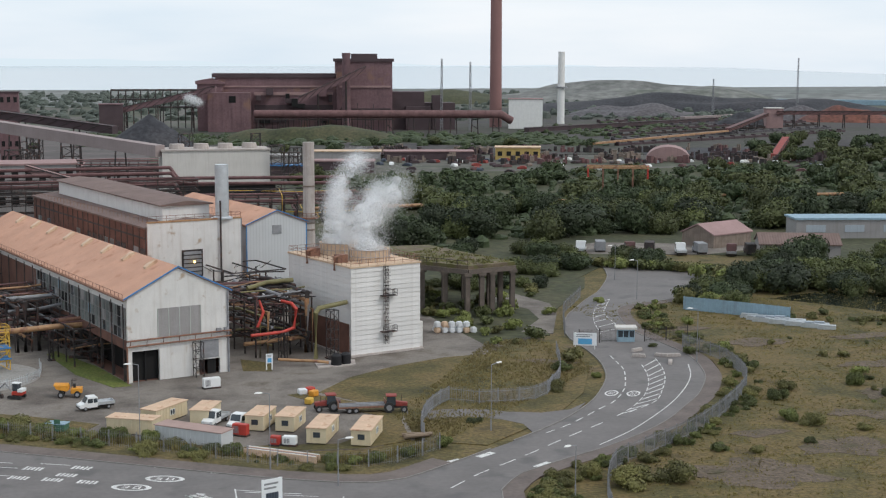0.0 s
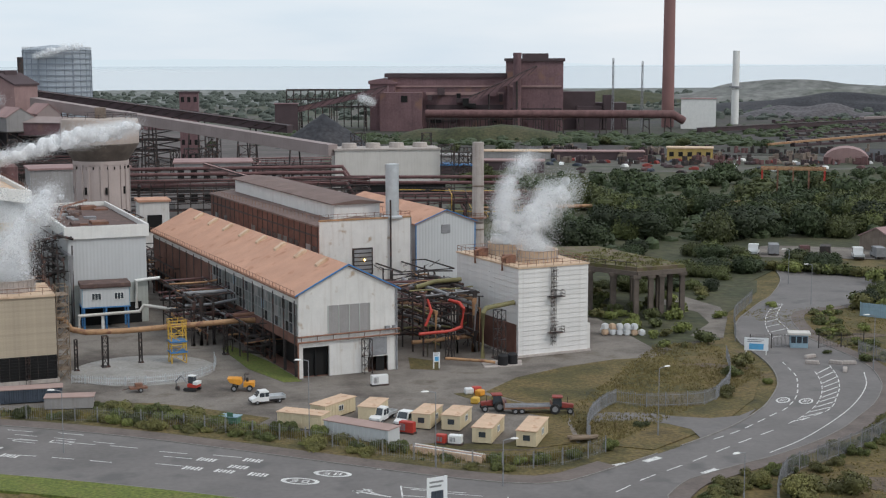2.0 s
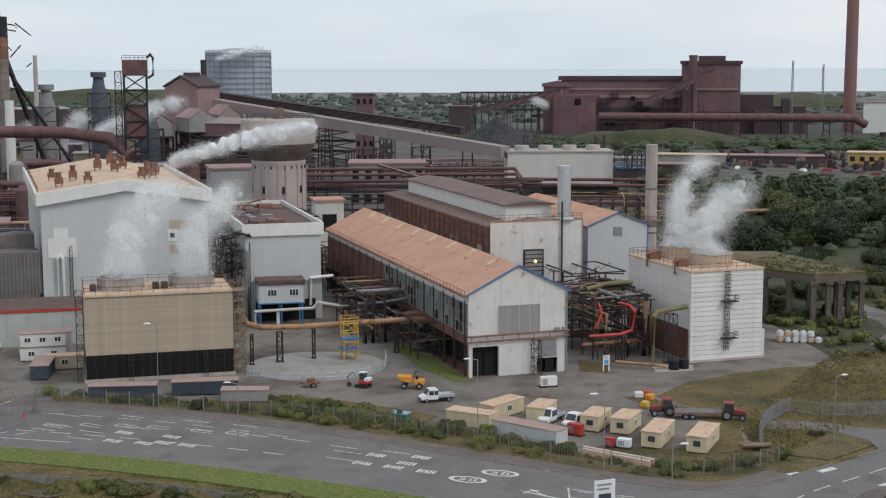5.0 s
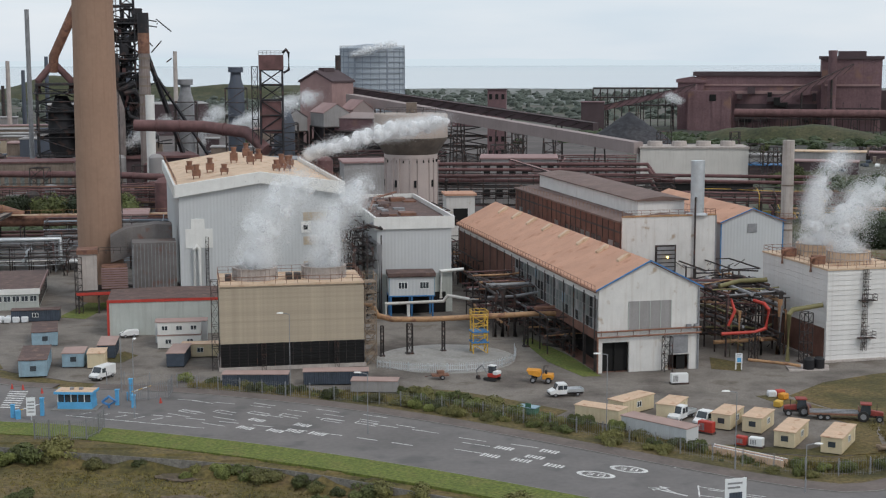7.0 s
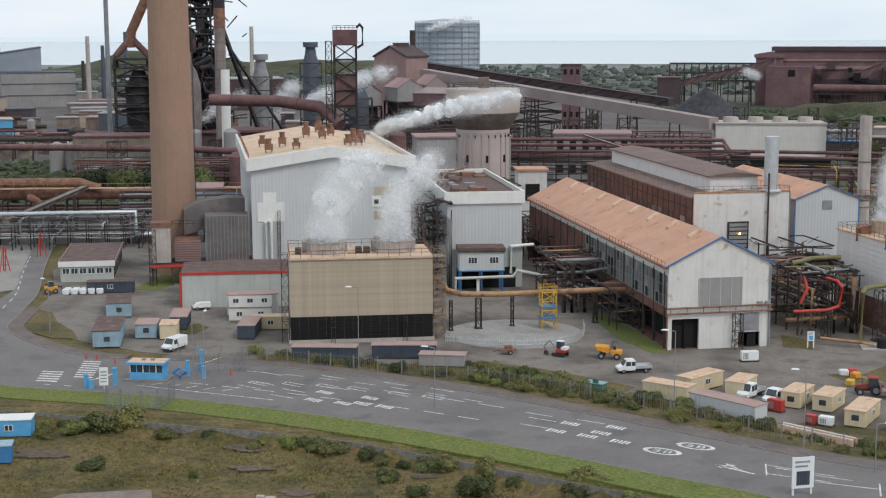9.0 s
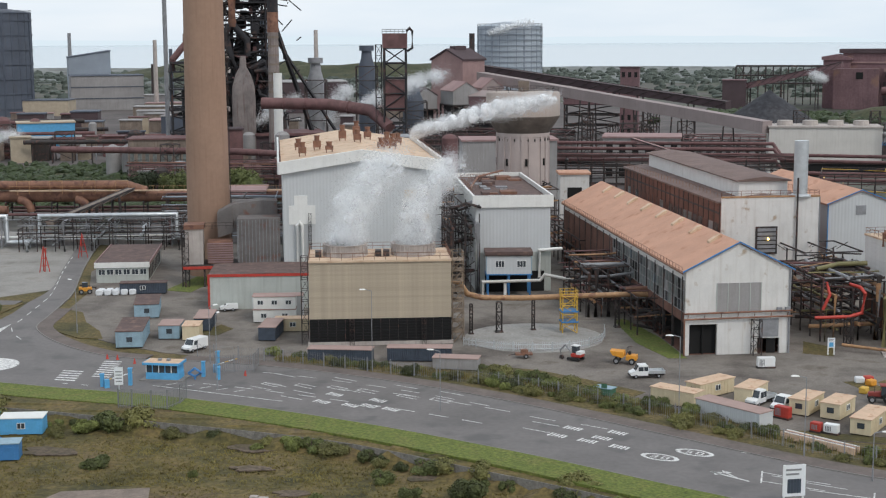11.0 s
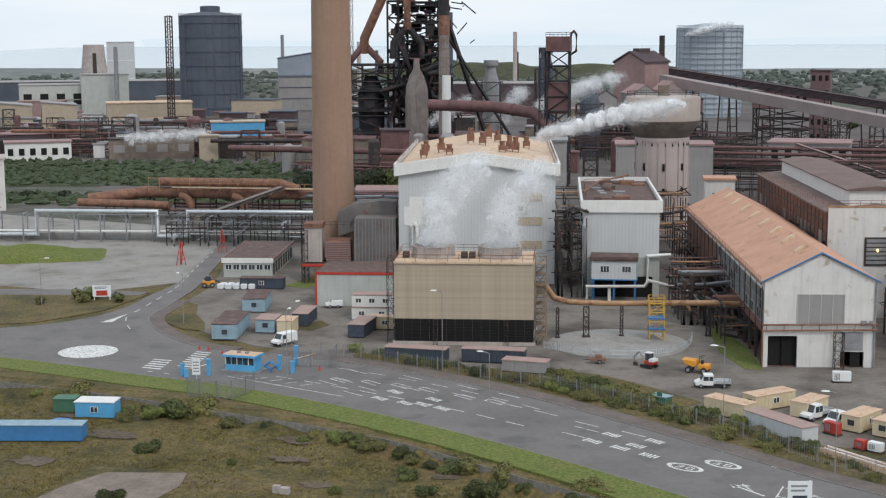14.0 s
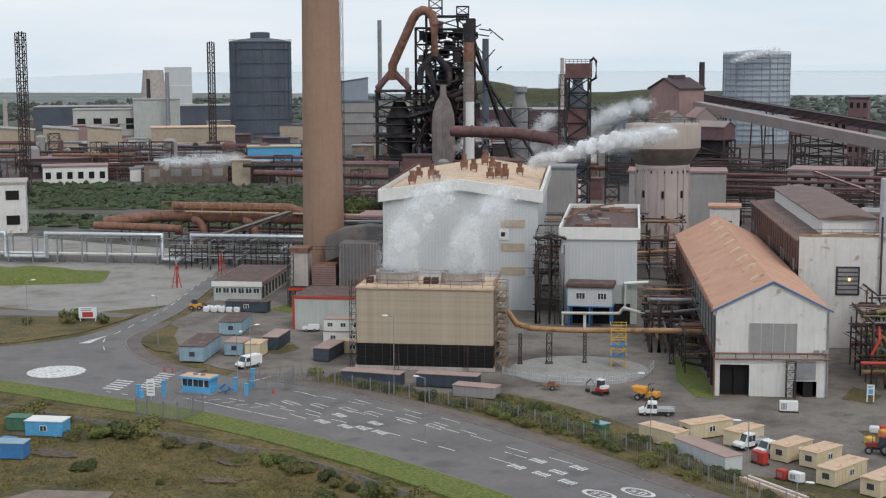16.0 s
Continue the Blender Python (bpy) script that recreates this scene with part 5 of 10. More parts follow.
def white_tower():
    s = thing("white_cooling_tower", 56.3, 205.2, 14.0, "white clad cooling tower with two fans and rusty base sheets", "cooling tower")
    W, D, H = 12.2, 20.5, 13.6
    bm = B()
    box(bm, 0, W, 0, D, 0, H)
    part("casing", bm, M_WHITE2, s, "white lapped sheeting")
    courses(s, "cladding_board", -0.06, W + 0.06, -0.005, 0.3, H, 18, M_WHITE2, 0.1)
    h = (H - 5.0) / 11
    first = None
    for k in range(11):
        if first is None:
            bm = B()
            v = [bm.verts.new(c) for c in ((-0.1, 0, 0), (-0.1, D, 0), (0, D, 0), (0, 0, 0), (-0.03, 0, h - 0.03), (-0.03, D, h - 0.03), (0, D, h - 0.03), (0, 0, h - 0.03))]
            for f in ((0, 1, 2, 3), (4, 7, 6, 5), (0, 4, 5, 1), (0, 3, 7, 4), (1, 5, 6, 2)):
                bm.faces.new([v[i] for i in f])
            first = part("side_board", bm, M_WHITE2, s)
            first.location = (0, 0, 5.0)
        else:
            twin(first, s, 0, 0, 5.0 + k * h)
    bm = B()
    prism(bm, [(-0.35, 0.0), (0.0, 0.0), (0.0, 5.0), (-0.12, 5.0)], 0.6, D - 1.0)
    part("base_sheet", bm, M_RUST, s, "brown rusted louvre sheets")
    bm = B()
    box(bm, -0.2, W + 0.2, -0.2, D + 0.2, H, H + 0.25)
    part("deck", bm, M_ROOFP, s, "rust-stained deck edge")
    fan_stack(s, 6.2, 5.2, H + 0.2, 3.1, 1.9, M_ROOFP)
    fan_stack(s, 6.0, 14.6, H + 0.2, 3.1, 1.9, M_ROOFP)
    bm = B()
    railing(bm, [(0, 0, H + 0.2), (W, 0, H + 0.2), (W, D, H + 0.2), (0, D, H + 0.2), (0, 0, H + 0.2)], 1.0, 1.4, 0.05, 2)
    part("railing", bm, M_PIPER, s, "rusty deck handrail")
    bm = B()
    for y in (4.5, 13.5):
        box(bm, 0.3, 2.0, y, y + 1.4, H + 0.2, H + 1.5)
        tube(bm, [(-0.4, y, H - 0.8), (-0.4, y, H + 1.2), (0.6, y, H + 1.4)], 0.2, 6)
    part("fan_motor", bm, M_PIPER, s)
    bm = B()
    x = 5.6
    lattice(bm, x, x + 0.6, -0.75, -0.2, 1.5, H, 20, 0.045)
    for z in (3.4, 9.0):
        box(bm, x - 0.6, x + 1.9, -1.1, -0.1, z, z + 0.1)
        railing(bm, [(x - 0.6, -1.1, z), (x + 1.9, -1.1, z), (x + 1.9, -0.1, z)], 1.0, 0.8, 0.05, 2)
    for z in (4.2, 10.2, 12.2):
        for k in range(3):
            bar(bm, (x - 0.2, -0.9, z + k * 0.5), (x + 0.9, -0.9, z + k * 0.5), 0.05)
    part("caged_ladder", bm, M_STEEL, s, "caged access ladder with landings")
    bm = B()
    box(bm, W, W + 0.9, 0.5, D - 1, 0, 4.2)
    part("side_skirt", bm, M_WHITE, s, "white side skirt")
    bm = B()
    box(bm, -0.5, W + 0.5, -0.5, D, 0, 0.3)
    part("plinth", bm, M_CONC, s)


white_tower()


M_TANKC = mat("pale_brown_concrete", (0.40, 0.335, 0.295), 0.9, var=0.1, scale=0.15, streak=0.4, dirt=(0.25, 0.19, 0.165))


def water_tower():
    s = thing("water_tower", -7.2, 325.0, 0, "concrete water tower with ribbed shaft and flared tank", "water tower")
    bm = B()
    lathe(bm, 0, 0, [(5.9, 0), (5.9, 22.0), (6.1, 22.0), (6.1, 22.8)], 40)
    part("shaft", bm, M_CONCP, s, "weathered pinkish concrete shaft")
    for k in range(16):
        bm = B()
        box(bm, -0.28, 0.28, 5.8, 6.12, 0, 22)
        p = part("rib", bm, M_CONCP, s)
        p.matrix_basis = pose(0, 0, 0, 0, 0, 45 * (k // 2) + (8 if k % 2 else -8) + 10)
    # flare under the tank, in darker concrete than shaft and ring
    bm = B()
    lathe(bm, 0, 0, [(6.0, 22.8), (8.3, 26.2), (8.35, 26.6)], 40)
    part("flare", bm, M_CONC3, s, "dark concrete underside of the tank")
    bm = B()
    lathe(bm, 0, 0, [(8.4, 26.6), (8.4, 31.6), (8.2, 31.9), (7.0, 32.0)], 48)
    part("tank", bm, M_TANKC, s, "weathered pale brown concrete tank ring")
    bm = B()
    for a in range(0, 360, 45):
        for z in (4.5, 10.0, 15.5):
            c, q = math.cos(radians(a - 90 + 11)), math.sin(radians(a - 90 + 11))
            box(bm, c * 5.9 - 0.25, c * 5.9 + 0.25, q * 5.9 - 0.25, q * 5.9 + 0.25, z, z + 1.6)
    part("slot_window", bm, M_DARK, s)
    bm = B()
    for k in range(8):
        a = 2 * math.pi * k / 8
        railing(bm, [(8 * math.cos(a), 8 * math.sin(a), 32), (8 * math.cos(a + 0.785), 8 * math.sin(a + 0.785), 32)], 1.0, 3, 0.08, 2)
    part("roof_rail", bm, M_STEEL, s)
    bm = B()
    box(bm, -1, 1.4, -1, 1.5, 32, 34.4)
    part("roof_hatch_house", bm, M_CONC2, s)
    bm = B()
    for k in range(24):
        a = 2 * math.pi * k / 24
        c, q = math.cos(a), math.sin(a)
        box(bm, c * 5.95 - 0.14, c * 5.95 + 0.14, q * 5.95 - 0.14, q * 5.95 + 0.14, 21.0, 21.6)
    part("vent_slots", bm, M_DARK, s)


water_tower()


def brown_chimney():
    s = thing("brown_chimney", -63.4, 261.8, 0, "huge brown tapered concrete chimney", "chimney")
    bm = B()
    prof = [(4.15 - 0.0092 * z, z) for z in (0, 15, 30, 45, 60, 75, 90, 105)]
    lathe(bm, 0, 0, prof, 56)
    part("shell", bm, M_CHIM, s, "brown weathered concrete shell")
    bm = B()
    lattice(bm, 3.3, 3.8, 1.7, 2.2, 4, 90, 60, 0.05)
    part("ladder", bm, M_STEEL, s)


brown_chimney()

# ---- cabins, huts and containers ----


def cabin(x, y, turn, ln=6.0, wd=2.6, h=2.55, wall=None, roof=None, label="", cat="site cabin", group="site cabins", win=1, z=0.0, end_win=True):
    """A portable cabin whose long axis is local x."""
    s = thing("site_cabin" if "cabin" in cat else "container" if cat == "container" else "hut", x, y, turn, label, cat, group, z)
    s.scale = (1.0, 0.92, 0.84 if wall is M_PALEB else 0.75)
    bm = B()
    box(bm, -ln / 2, ln / 2, -wd / 2, wd / 2, 0.15, h)
    bmesh.ops.bevel(bm, geom=bm.edges[:], offset=0.04, segments=1, affect="EDGES")
    part("body", bm, wall or M_BEIGE, s)
    bm = B()
    box(bm, -ln / 2 - 0.1, ln / 2 + 0.1, -wd / 2 - 0.1, wd / 2 + 0.1, h, h + 0.14)
    part("roof", bm, roof or M_BEIGER, s)
    bm = B()
    for k in range(int(ln / 0.6)):
        box(bm, -ln / 2 + 0.3 + k * 0.6 - 0.03, -ln / 2 + 0.3 + k * 0.6 + 0.03, -wd / 2 - 0.03, wd / 2 + 0.03, 0.2, h - 0.05)
    part("wall_ribs", bm, wall or M_BEIGE, s)
    for sx in (-1, 1):
        for sy in (-1, 1):
            bm = B()
            box(bm, sx * (ln / 2 - 0.25) - 0.1, sx * (ln / 2 - 0.25) + 0.1, sy * (wd / 2 - 0.2) - 0.1, sy * (wd / 2 - 0.2) + 0.1, 0, 0.16)
            part("foot", bm, M_STEEL, s)
    for k in range(win):
        window(s, -ln / 2 + (k + 0.5) * ln / win - 0.45, -wd / 2 - 0.03, 1.1, 0.9, 0.9, 2, 1)
    bm = B()
    box(bm, ln / 2 - 1.3, ln / 2 - 0.5, -wd / 2 - 0.05, -wd / 2 + 0.02, 0.2, 2.15)
    part("door", bm, wall or M_BEIGE, s)
    if end_win:
        bm = B()
        box(bm, -ln / 2 - 0.06, -ln / 2 + 0.02, -0.5, 0.4, 1.1, 1.95)
        part("end_window", bm, M_GLASS, s)
    return s


BEIGE = "beige steel site cabin with rust-stained roof"
cabin(19.6, 171.2, -33, label=BEIGE + " beside the hedge", win=0)
cabin(24.0, 176.2, 45, 6.4, label=BEIGE + " and a dark doorway")
cabin(28.8, 174.0, 62, 5.0, label=BEIGE + " and pale end wall", end_win=False)
cabin(25.8, 164.6, -44, 9.4, 2.7, 2.4, M_HALL, M_PINKROOF, "grey panelled site cabin with long pink roof", win=0)
cabin(34.8, 169.2, 60, 5.0, label=BEIGE + " and small dark window")
cabin(38.2, 167.6, 60, 5.0, label=BEIGE + " and small dark window")
cabin(40.8, 161.8, 62, 6.6, label=BEIGE + " near the log pile")
cabin(45.6, 159.4, 62, 7.0, label=BEIGE + " near the log pile")
# blue-grey cabins by the gate
cabin(-58.6, 201.2, 102, 10.5, 4.2, 2.9, M_PALEB, M_FELT, "pale blue gatehouse cabin with brown felt roof", win=0)
cabin(-53.8, 204.6, 98, 4.6, 3.4, 2.5, M_PALEB, M_PINKROOF, "pale blue site cabin with pink-brown roof", win=0)
cabin(-50.3, 203.8, 98, 4.0, 2.7, 2.9, M_BEIGE, M_BEIGER, "cream steel storage cabin", win=0, end_win=False)
cabin(-63.0, 222.0, 105, 9.0, 4.2, 2.7, M_PALEB, M_FELT, "pale blue cabin with worn brown roof", win=0)
cabin(-50.6, 212.0, 98, 7.0, 2.8, 2.7, M_NAVY, M_PINKROOF, "dark grey storage cabin with pink-brown roof", win=0, end_win=False)
cabin(-69.5, 240.0, 10, 8.0, 2.6, 2.6, M_NAVY, M_FELT, "dark grey cabin beside the flat-roofed workshop", win=1)
cabin(-38.8, 206.0, 92, 7.0, 2.8, 2.7, M_NAVY, M_PINKROOF, "dark grey storage cabin with pink roof", win=0, end_win=False)
cabin(-36.4, 210.6, 8, 5.4, 2.6, 2.6, M_BEIGE, M_BEIGER, "cream steel site cabin beside the red-edged shed", win=1)
cabin(-40.8, 217.4, 8, 6.6, 3.0, 2.7, M_TRIM, M_PINKROOF, "white double-stacked office cabin, lower unit", win=2)
cabin(-40.8, 217.6, 8, 6.6, 3.0, 2.7, M_TRIM, M_PINKROOF, "white double-stacked office cabin, upper unit", win=3, z=2.06)
cabin(-41.2, 221.6, 8, 8.0, 3.0, 4.6, M_HALL, M_PINKROOF, "grey two-storey cabin block behind the office cabins", win=0)
cabin(-9.0, 187.6, -4, 6.2, 2.6, 2.1, M_GREYROOF, M_PINKROOF, "low grey hut behind the fence", win=0, end_win=False)
CONT = "long navy steel container with rusty roof under the louvres"
for cx, cy, a in ((-25.4, 190.4, 0), (-14.6, 192.2, 3)):
    cabin(cx, cy, a, 8.9, 2.5, 2.5, M_NAVY, M_PINKROOF, CONT, "container", "containers under the tower", win=0, end_win=False)
cabin(-60.0, 146.4, 14, 12.4, 2.5, 2.6, M_BLUE, M_PALEB, "bright blue steel shipping container in the grass", "container", "", 0, FIELD_Z, False)
cabin(-57.8, 158.0, 10, 5.0, 3.0, 2.7, M_SKYB, M_TRIM, "sky blue substation hut with white roof edge", "hut", "", 1, FIELD_Z, True)
cabin(-62.9, 159.2, 10, 2.8, 2.4, 2.3, M_GREENP, M_GREENP, "green metal utility hut", "hut", "", 0, FIELD_Z, False)
cabin(10.9, 174.8, -30, 2.4, 1.5, 1.3, M_GREENP, M_PALEB, "small green utility cabinet in the hedge", "utility cabinet", "", 0, 0.0, False)


def gate_booth():
    s = thing("gate_booth", -46.8, 178.6, -3, "blue gatehouse booth with wide windows and flat roof", "gatehouse")
    s.scale = (0.86, 0.86, 0.86)
    bm = B()
    box(bm, -2.6, 2.6, -1.3, 1.3, 0.0, 1.15)
    part("lower_wall", bm, M_SKYB, s)
    bm = B()
    box(bm, -2.5, 2.5, -1.2, 1.2, 1.15, 2.4)
    part("glazing", bm, M_GLASS, s)
    for k in range(6):
        bm = B()
        box(bm, -2.6 + k * 1.0, -2.5 + k * 1.0 + 0.02, -1.3, 1.3, 1.15, 2.4)
        part("mullion", bm, M_SKYB if k % 2 else M_FRAME, s)
    bm = B()
    box(bm, -3.0, 2.9, -1.7, 1.6, 2.4, 2.75)
    part("fascia", bm, M_SKYB, s, "sky blue roof fascia")
    bm = B()
    box(bm, -2.85, 2.75, -1.55, 1.45, 2.7, 2.79)
    part("roof", bm, M_BEIGER, s, "rust-stained flat roof")
    for x in (-1.0, 0.4):
        bm = B()
        box(bm, x, x + 0.5, -0.3, 0.3, 2.79, 3.1)
        part("roof_unit", bm, M_GREY, s)
    bm = B()
    box(bm, -3.4, 3.4, -2.0, 2.0, 0.0, 0.12)
    part("island", bm, M_KERB, s)


gate_booth()


def gate_post(x, y, h, material, label, r=0.22):
    bm = B()
    box(bm, -r, r, -r, r, 0, h)
    box(bm, -r * 1.3, r * 1.3, -r * 1.3, r * 1.3, h, h + 0.08)
    solid("gate_post", bm, material, label, "gate post", "gate posts", x=x, y=y)


for x, y, h in ((-53.6, 173.6, 1.6), (-50.2, 174.6, 2.2), (-42.0, 180.0, 2.0), (-41.0, 183.6, 2.6), (-39.6, 178.6, 1.6)):
    gate_post(x, y, h, M_SKYB, "sky blue barrier post by the gate")


def barrier(x, y, turn, ln):
    s = thing("barrier_gate", x, y, turn, "raised striped barrier arm on a blue post", "barrier")
    bm = B()
    box(bm, -0.3, 0.3, -0.25, 0.25, 0, 1.1)
    part("cabinet", bm, M_SKYB, s)
    bm = B()
    for k in range(5):
        if k % 2 == 0:
            tube(bm, [(k * ln / 5, 0, 1.0 + k * 0.12), ((k + 1) * ln / 5, 0, 1.0 + (k + 1) * 0.12)], 0.06, 6)
    part("arm", bm, M_YELLOW, s)
    bm = B()
    for k in range(5):
        if k % 2:
            tube(bm, [(k * ln / 5, 0, 1.0 + k * 0.12), ((k + 1) * ln / 5, 0, 1.0 + (k + 1) * 0.12)], 0.06, 6)
    part("arm_stripe", bm, M_BOARD, s)


barrier(-52.8, 173.0, 35, 3.5)
barrier(-41.0, 182.6, 30, 3.0)
bm = B()
tube(bm, [(0, 0, 0.8), (0.9, 0, 1.5), (1.8, 0, 0.9), (0.9, 0, 0.4), (0, 0, 0.8)], 0.16, 8)
box(bm, 0.8, 1.0, -0.1, 0.1, 0, 0.6)
solid("turnstile", bm, M_BLUE, "round blue turnstile frame beside the booth", "turnstile", x=-43.6, y=178.4)
for x, y in ((-50.9, 172.2),):
    s = thing("notice_board", x, y, 10, "white upright notice board on posts by the gate", "sign", "gate signs")
    bm = B()
    box(bm, -0.55, 0.55, -0.04, 0.04, 0.6, 2.9)
    part("panel", bm, M_BOARD, s)
    for k in range(4):
        bm = B()
        box(bm, -0.4, 0.4, -0.06, -0.04, 1.0 + k * 0.42, 1.14 + k * 0.42)
        part("text_bar", bm, M_GREY, s)
    bm = B()
    box(bm, -0.06, 0.06, -0.02, 0.1, 0, 0.7)
    part("post", bm, M_GALV, s)


def big_sign(x, y, turn, w, h, z0, panel, label):
    s = thing("sign_board", x, y, turn, label, "sign")
    for sx in (-1, 1):
        bm = B()
        box(bm, sx * w * 0.42 - 0.08, sx * w * 0.42 + 0.08, 0, 0.15, 0, z0 + h)
        part("post", bm, M_TRIM, s)
    bm = B()
    box(bm, -w / 2, w / 2, -0.06, 0.02, z0, z0 + h)
    part("panel", bm, M_BOARD, s)
    bm = B()
    box(bm, -w * 0.3, w * 0.3, -0.09, -0.06, z0 + 0.1 * h, z0 + 0.55 * h)
    part("printed_block", bm, panel, s)
    for k in range(2):
        bm = B()
        box(bm, -w * 0.38, w * (0.2 + 0.1 * k), -0.09, -0.06, z0 + (0.68 + 0.14 * k) * h, z0 + (0.74 + 0.14 * k) * h)
        part("text_bar", bm, M_GREY, s)


big_sign(28.7, 134.6, 16, 2.3, 3.1, 0.7, M_NAVY, "tall white works entrance sign with dark printed block")
big_sign(92.6, 199.6, -25, 3.6, 2.0, 0.6, M_SKYB, "white road sign board with blue panel on posts")
big_sign(-92.3, 222.0, 20, 3.2, 2.0, 0.6, M_RED, "white and red works sign among bushes")
big_sign(42.6, 200.4, 5, 1.0, 1.4, 1.0, M_SKYB, "small white and blue safety sign on posts")


def workshop():
    s = thing("flat_roof_workshop", -76.8, 250.2, 12.0, "low flat-roofed workshop with red-edged brown roof", "workshop")
    W, D, H = 4.7, 24.0, 3.3
    bm = B()
    box(bm, -W, W, 0, D, 0, H)
    part("wall_shell", bm, M_GREEN_GREY, s)
    bm = B()
    box(bm, -W - 0.2, W + 0.2, -0.2, D + 0.2, H, H + 0.35)
    part("roof", bm, M_FELT, s, "stained brown felt roof")
    bm = B()
    box(bm, -W - 0.3, W + 0.3, -0.35, -0.2, H - 0.5, H + 0.5)
    part("front_fascia", bm, M_TRIM, s, "white front fascia")
    for sx in (-1, 1):
        bm = B()
        box(bm, sx * (W + 0.27) - 0.08, sx * (W + 0.27) + 0.08, -0.3, D + 0.2, H - 0.1, H + 0.5)
        part("side_fascia", bm, M_PINK, s, "faded red roof edge")
    for k in range(6):
        window(s, -W + 0.4 + k * 1.5, -0.03, 1.5, 1.2, 1.0, 2, 1)
    bm = B()
    for k in range(8):
        box(bm, W, W + 0.06, 1 + k * 2.8, 2.6 + k * 2.8, 0.4, 2.6)
    part("side_openings", bm, M_STEEL, s)


workshop()


def red_edged_shed():
    s = thing("red_edged_shed", -43.6, 227.6, 10.0, "long grey-green shed outlined in red trim", "shed")
    W, D, H = 10.4, 12.0, 5.6
    bm = B()
    box(bm, -W, W, 0, D, 0, H)
    part("wall_shell", bm, M_GREEN_GREY, s)
    bm = B()
    prism(bm, [(-W, H), (W, H), (W, H + 0.2), (0, H + 0.4), (-W, H + 0.2)], 0, D)
    part("roof", bm, M_FELT, s)
    bm = B()
    box(bm, -W - 0.1, W + 0.1, -0.12, 0, H - 0.15, H + 0.3)
    part("fascia", bm, M_RED, s, "red fascia")
    bm = B()
    box(bm, -W - 0.12, -W + 0.25, -0.1, 0, 0, H - 0.15)
    part("corner_trim", bm, M_RED, s, "red corner trim")


red_edged_shed()


def filter_house():
    s = thing("filter_house", -52.4, 249.0, 12.8, "dark grey dust filter casings on a steel frame", "filter plant")
    bm = B()
    box(bm, -2.2, 5.4, 0, 6, 4.0, 12.2)
    part("casing", bm, M_CASING, s, "dark grey ribbed filter casing")
    bm = B()
    for k in range(12):
        box(bm, -2.3, -2.15, k * 0.5, k * 0.5 + 0.1, 4, 12)
        box(bm, -2.1 + k * 0.63, -2.0 + k * 0.63, -0.12, 0, 4, 12)
    part("casing_rib", bm, M_GREY, s)
    bm = B()
    box(bm, -7.6, -3.2, 1, 5, 4.0, 8.0)
    part("red_duct", bm, M_PIPER, s, "rusty red louvred duct")
    bm = B()
    for k in range(9):
        box(bm, -7.7, -3.1, 0.8, 1.0, 4.2 + k * 0.42, 4.45 + k * 0.42)
    part("duct_slats", bm, M_PINK, s)
    bm = B()
    box(bm, -11.6, -8.4, 0.5, 4.5, 4.0, 10.4)
    part("brick_casing", bm, M_CONC, s, "tan panelled casing with rusty top")
    bm = B()
    box(bm, -11.8, -8.2, 0.3, 4.7, 10.4, 11.2)
    part("casing_cap", bm, M_PIPER, s)
    bm = B()
    pr = [(-6.0, 8.0), (5.0, 11.5), (5.0, 14.6), (2.0, 14.8), (-3.0, 14.2), (-6.0, 12.6)]
    prism(bm, pr, 6.2, 11.0)
    part("curved_hood", bm, M_CASING, s, "rounded grey hood with rusty edge")
    bm = B()
    box(bm, -12, 6, -0.5, 7, 3.2, 3.9)
    part("platform", bm, M_STEEL, s)
    bm = B()
    box(bm, -12, 2, -0.62, -0.5, 3.3, 3.8)
    part("beam", bm, M_RED, s, "red edge beam")
    for k in range(6):
        bm = B()
        box(bm, -11.8 + k * 3.4, -11.5 + k * 3.4, -0.2, 0.1, 0, 3.2)
        part("column", bm, M_STEEL, s)
    bm = B()
    lattice(bm, -12.2, -11.0, 0, 1.4, 0, 10, 8, 0.1)
    railing(bm, [(-8, 0.6, 10.4), (-3, 0.6, 10.4), (-3, 6, 10.4)], 1.1, 1.2, 0.06, 2)
    part("ladder_frame", bm, M_STEEL, s)


filter_house()

# ---- pipes, racks and steelwork round the sheds ----


def pipe(name, pts, r, material, label, seg=10, flange=0.0):
    bm = B()
    tube(bm, pts, r, seg)
    if flange:
        for p, q in zip(pts, pts[1:]):
            p, q = Vector(p), Vector(q)
            n = int((q - p).length / flange)
            for k in range(1, n):
                c = p + (q - p) * k / n
                d = (q - p).normalized() * 0.08
                tube(bm, (c - d, c + d), r * 1.18, seg)
    return solid(name, bm, material, label, "pipe")


pipe("process_pipe", [(-12.6, 208.6, 8.6), (-10.6, 209.4, 8.0), (-9.6, 210, 6.2), (-7.5, 210.8, 5.5), (-2.0, 213.5, 5.0), (15.6, 217.8, 5.1), (19.6, 218.0, 5.0)], 0.42, M_TANPIPE, "ochre rusty pipe bridge above the concrete pad", 12, 5)


def trestle(x, y, w, h, turn, material=None, label="dark steel lattice pipe support", d=None):
    bm = B()
    d = d or w
    lattice(bm, -w / 2, w / 2, -d / 2, d / 2, 0, h, max(2, int(h / 1.4)), 0.1)
    box(bm, -w / 2 - 0.2, w / 2 + 0.2, -d / 2 - 0.2, d / 2 + 0.2, 0, 0.15)
    return solid("pipe_trestle", bm, material or M_STEEL, label, "pipe support", "pipe supports", x=x, y=y, turn=turn)


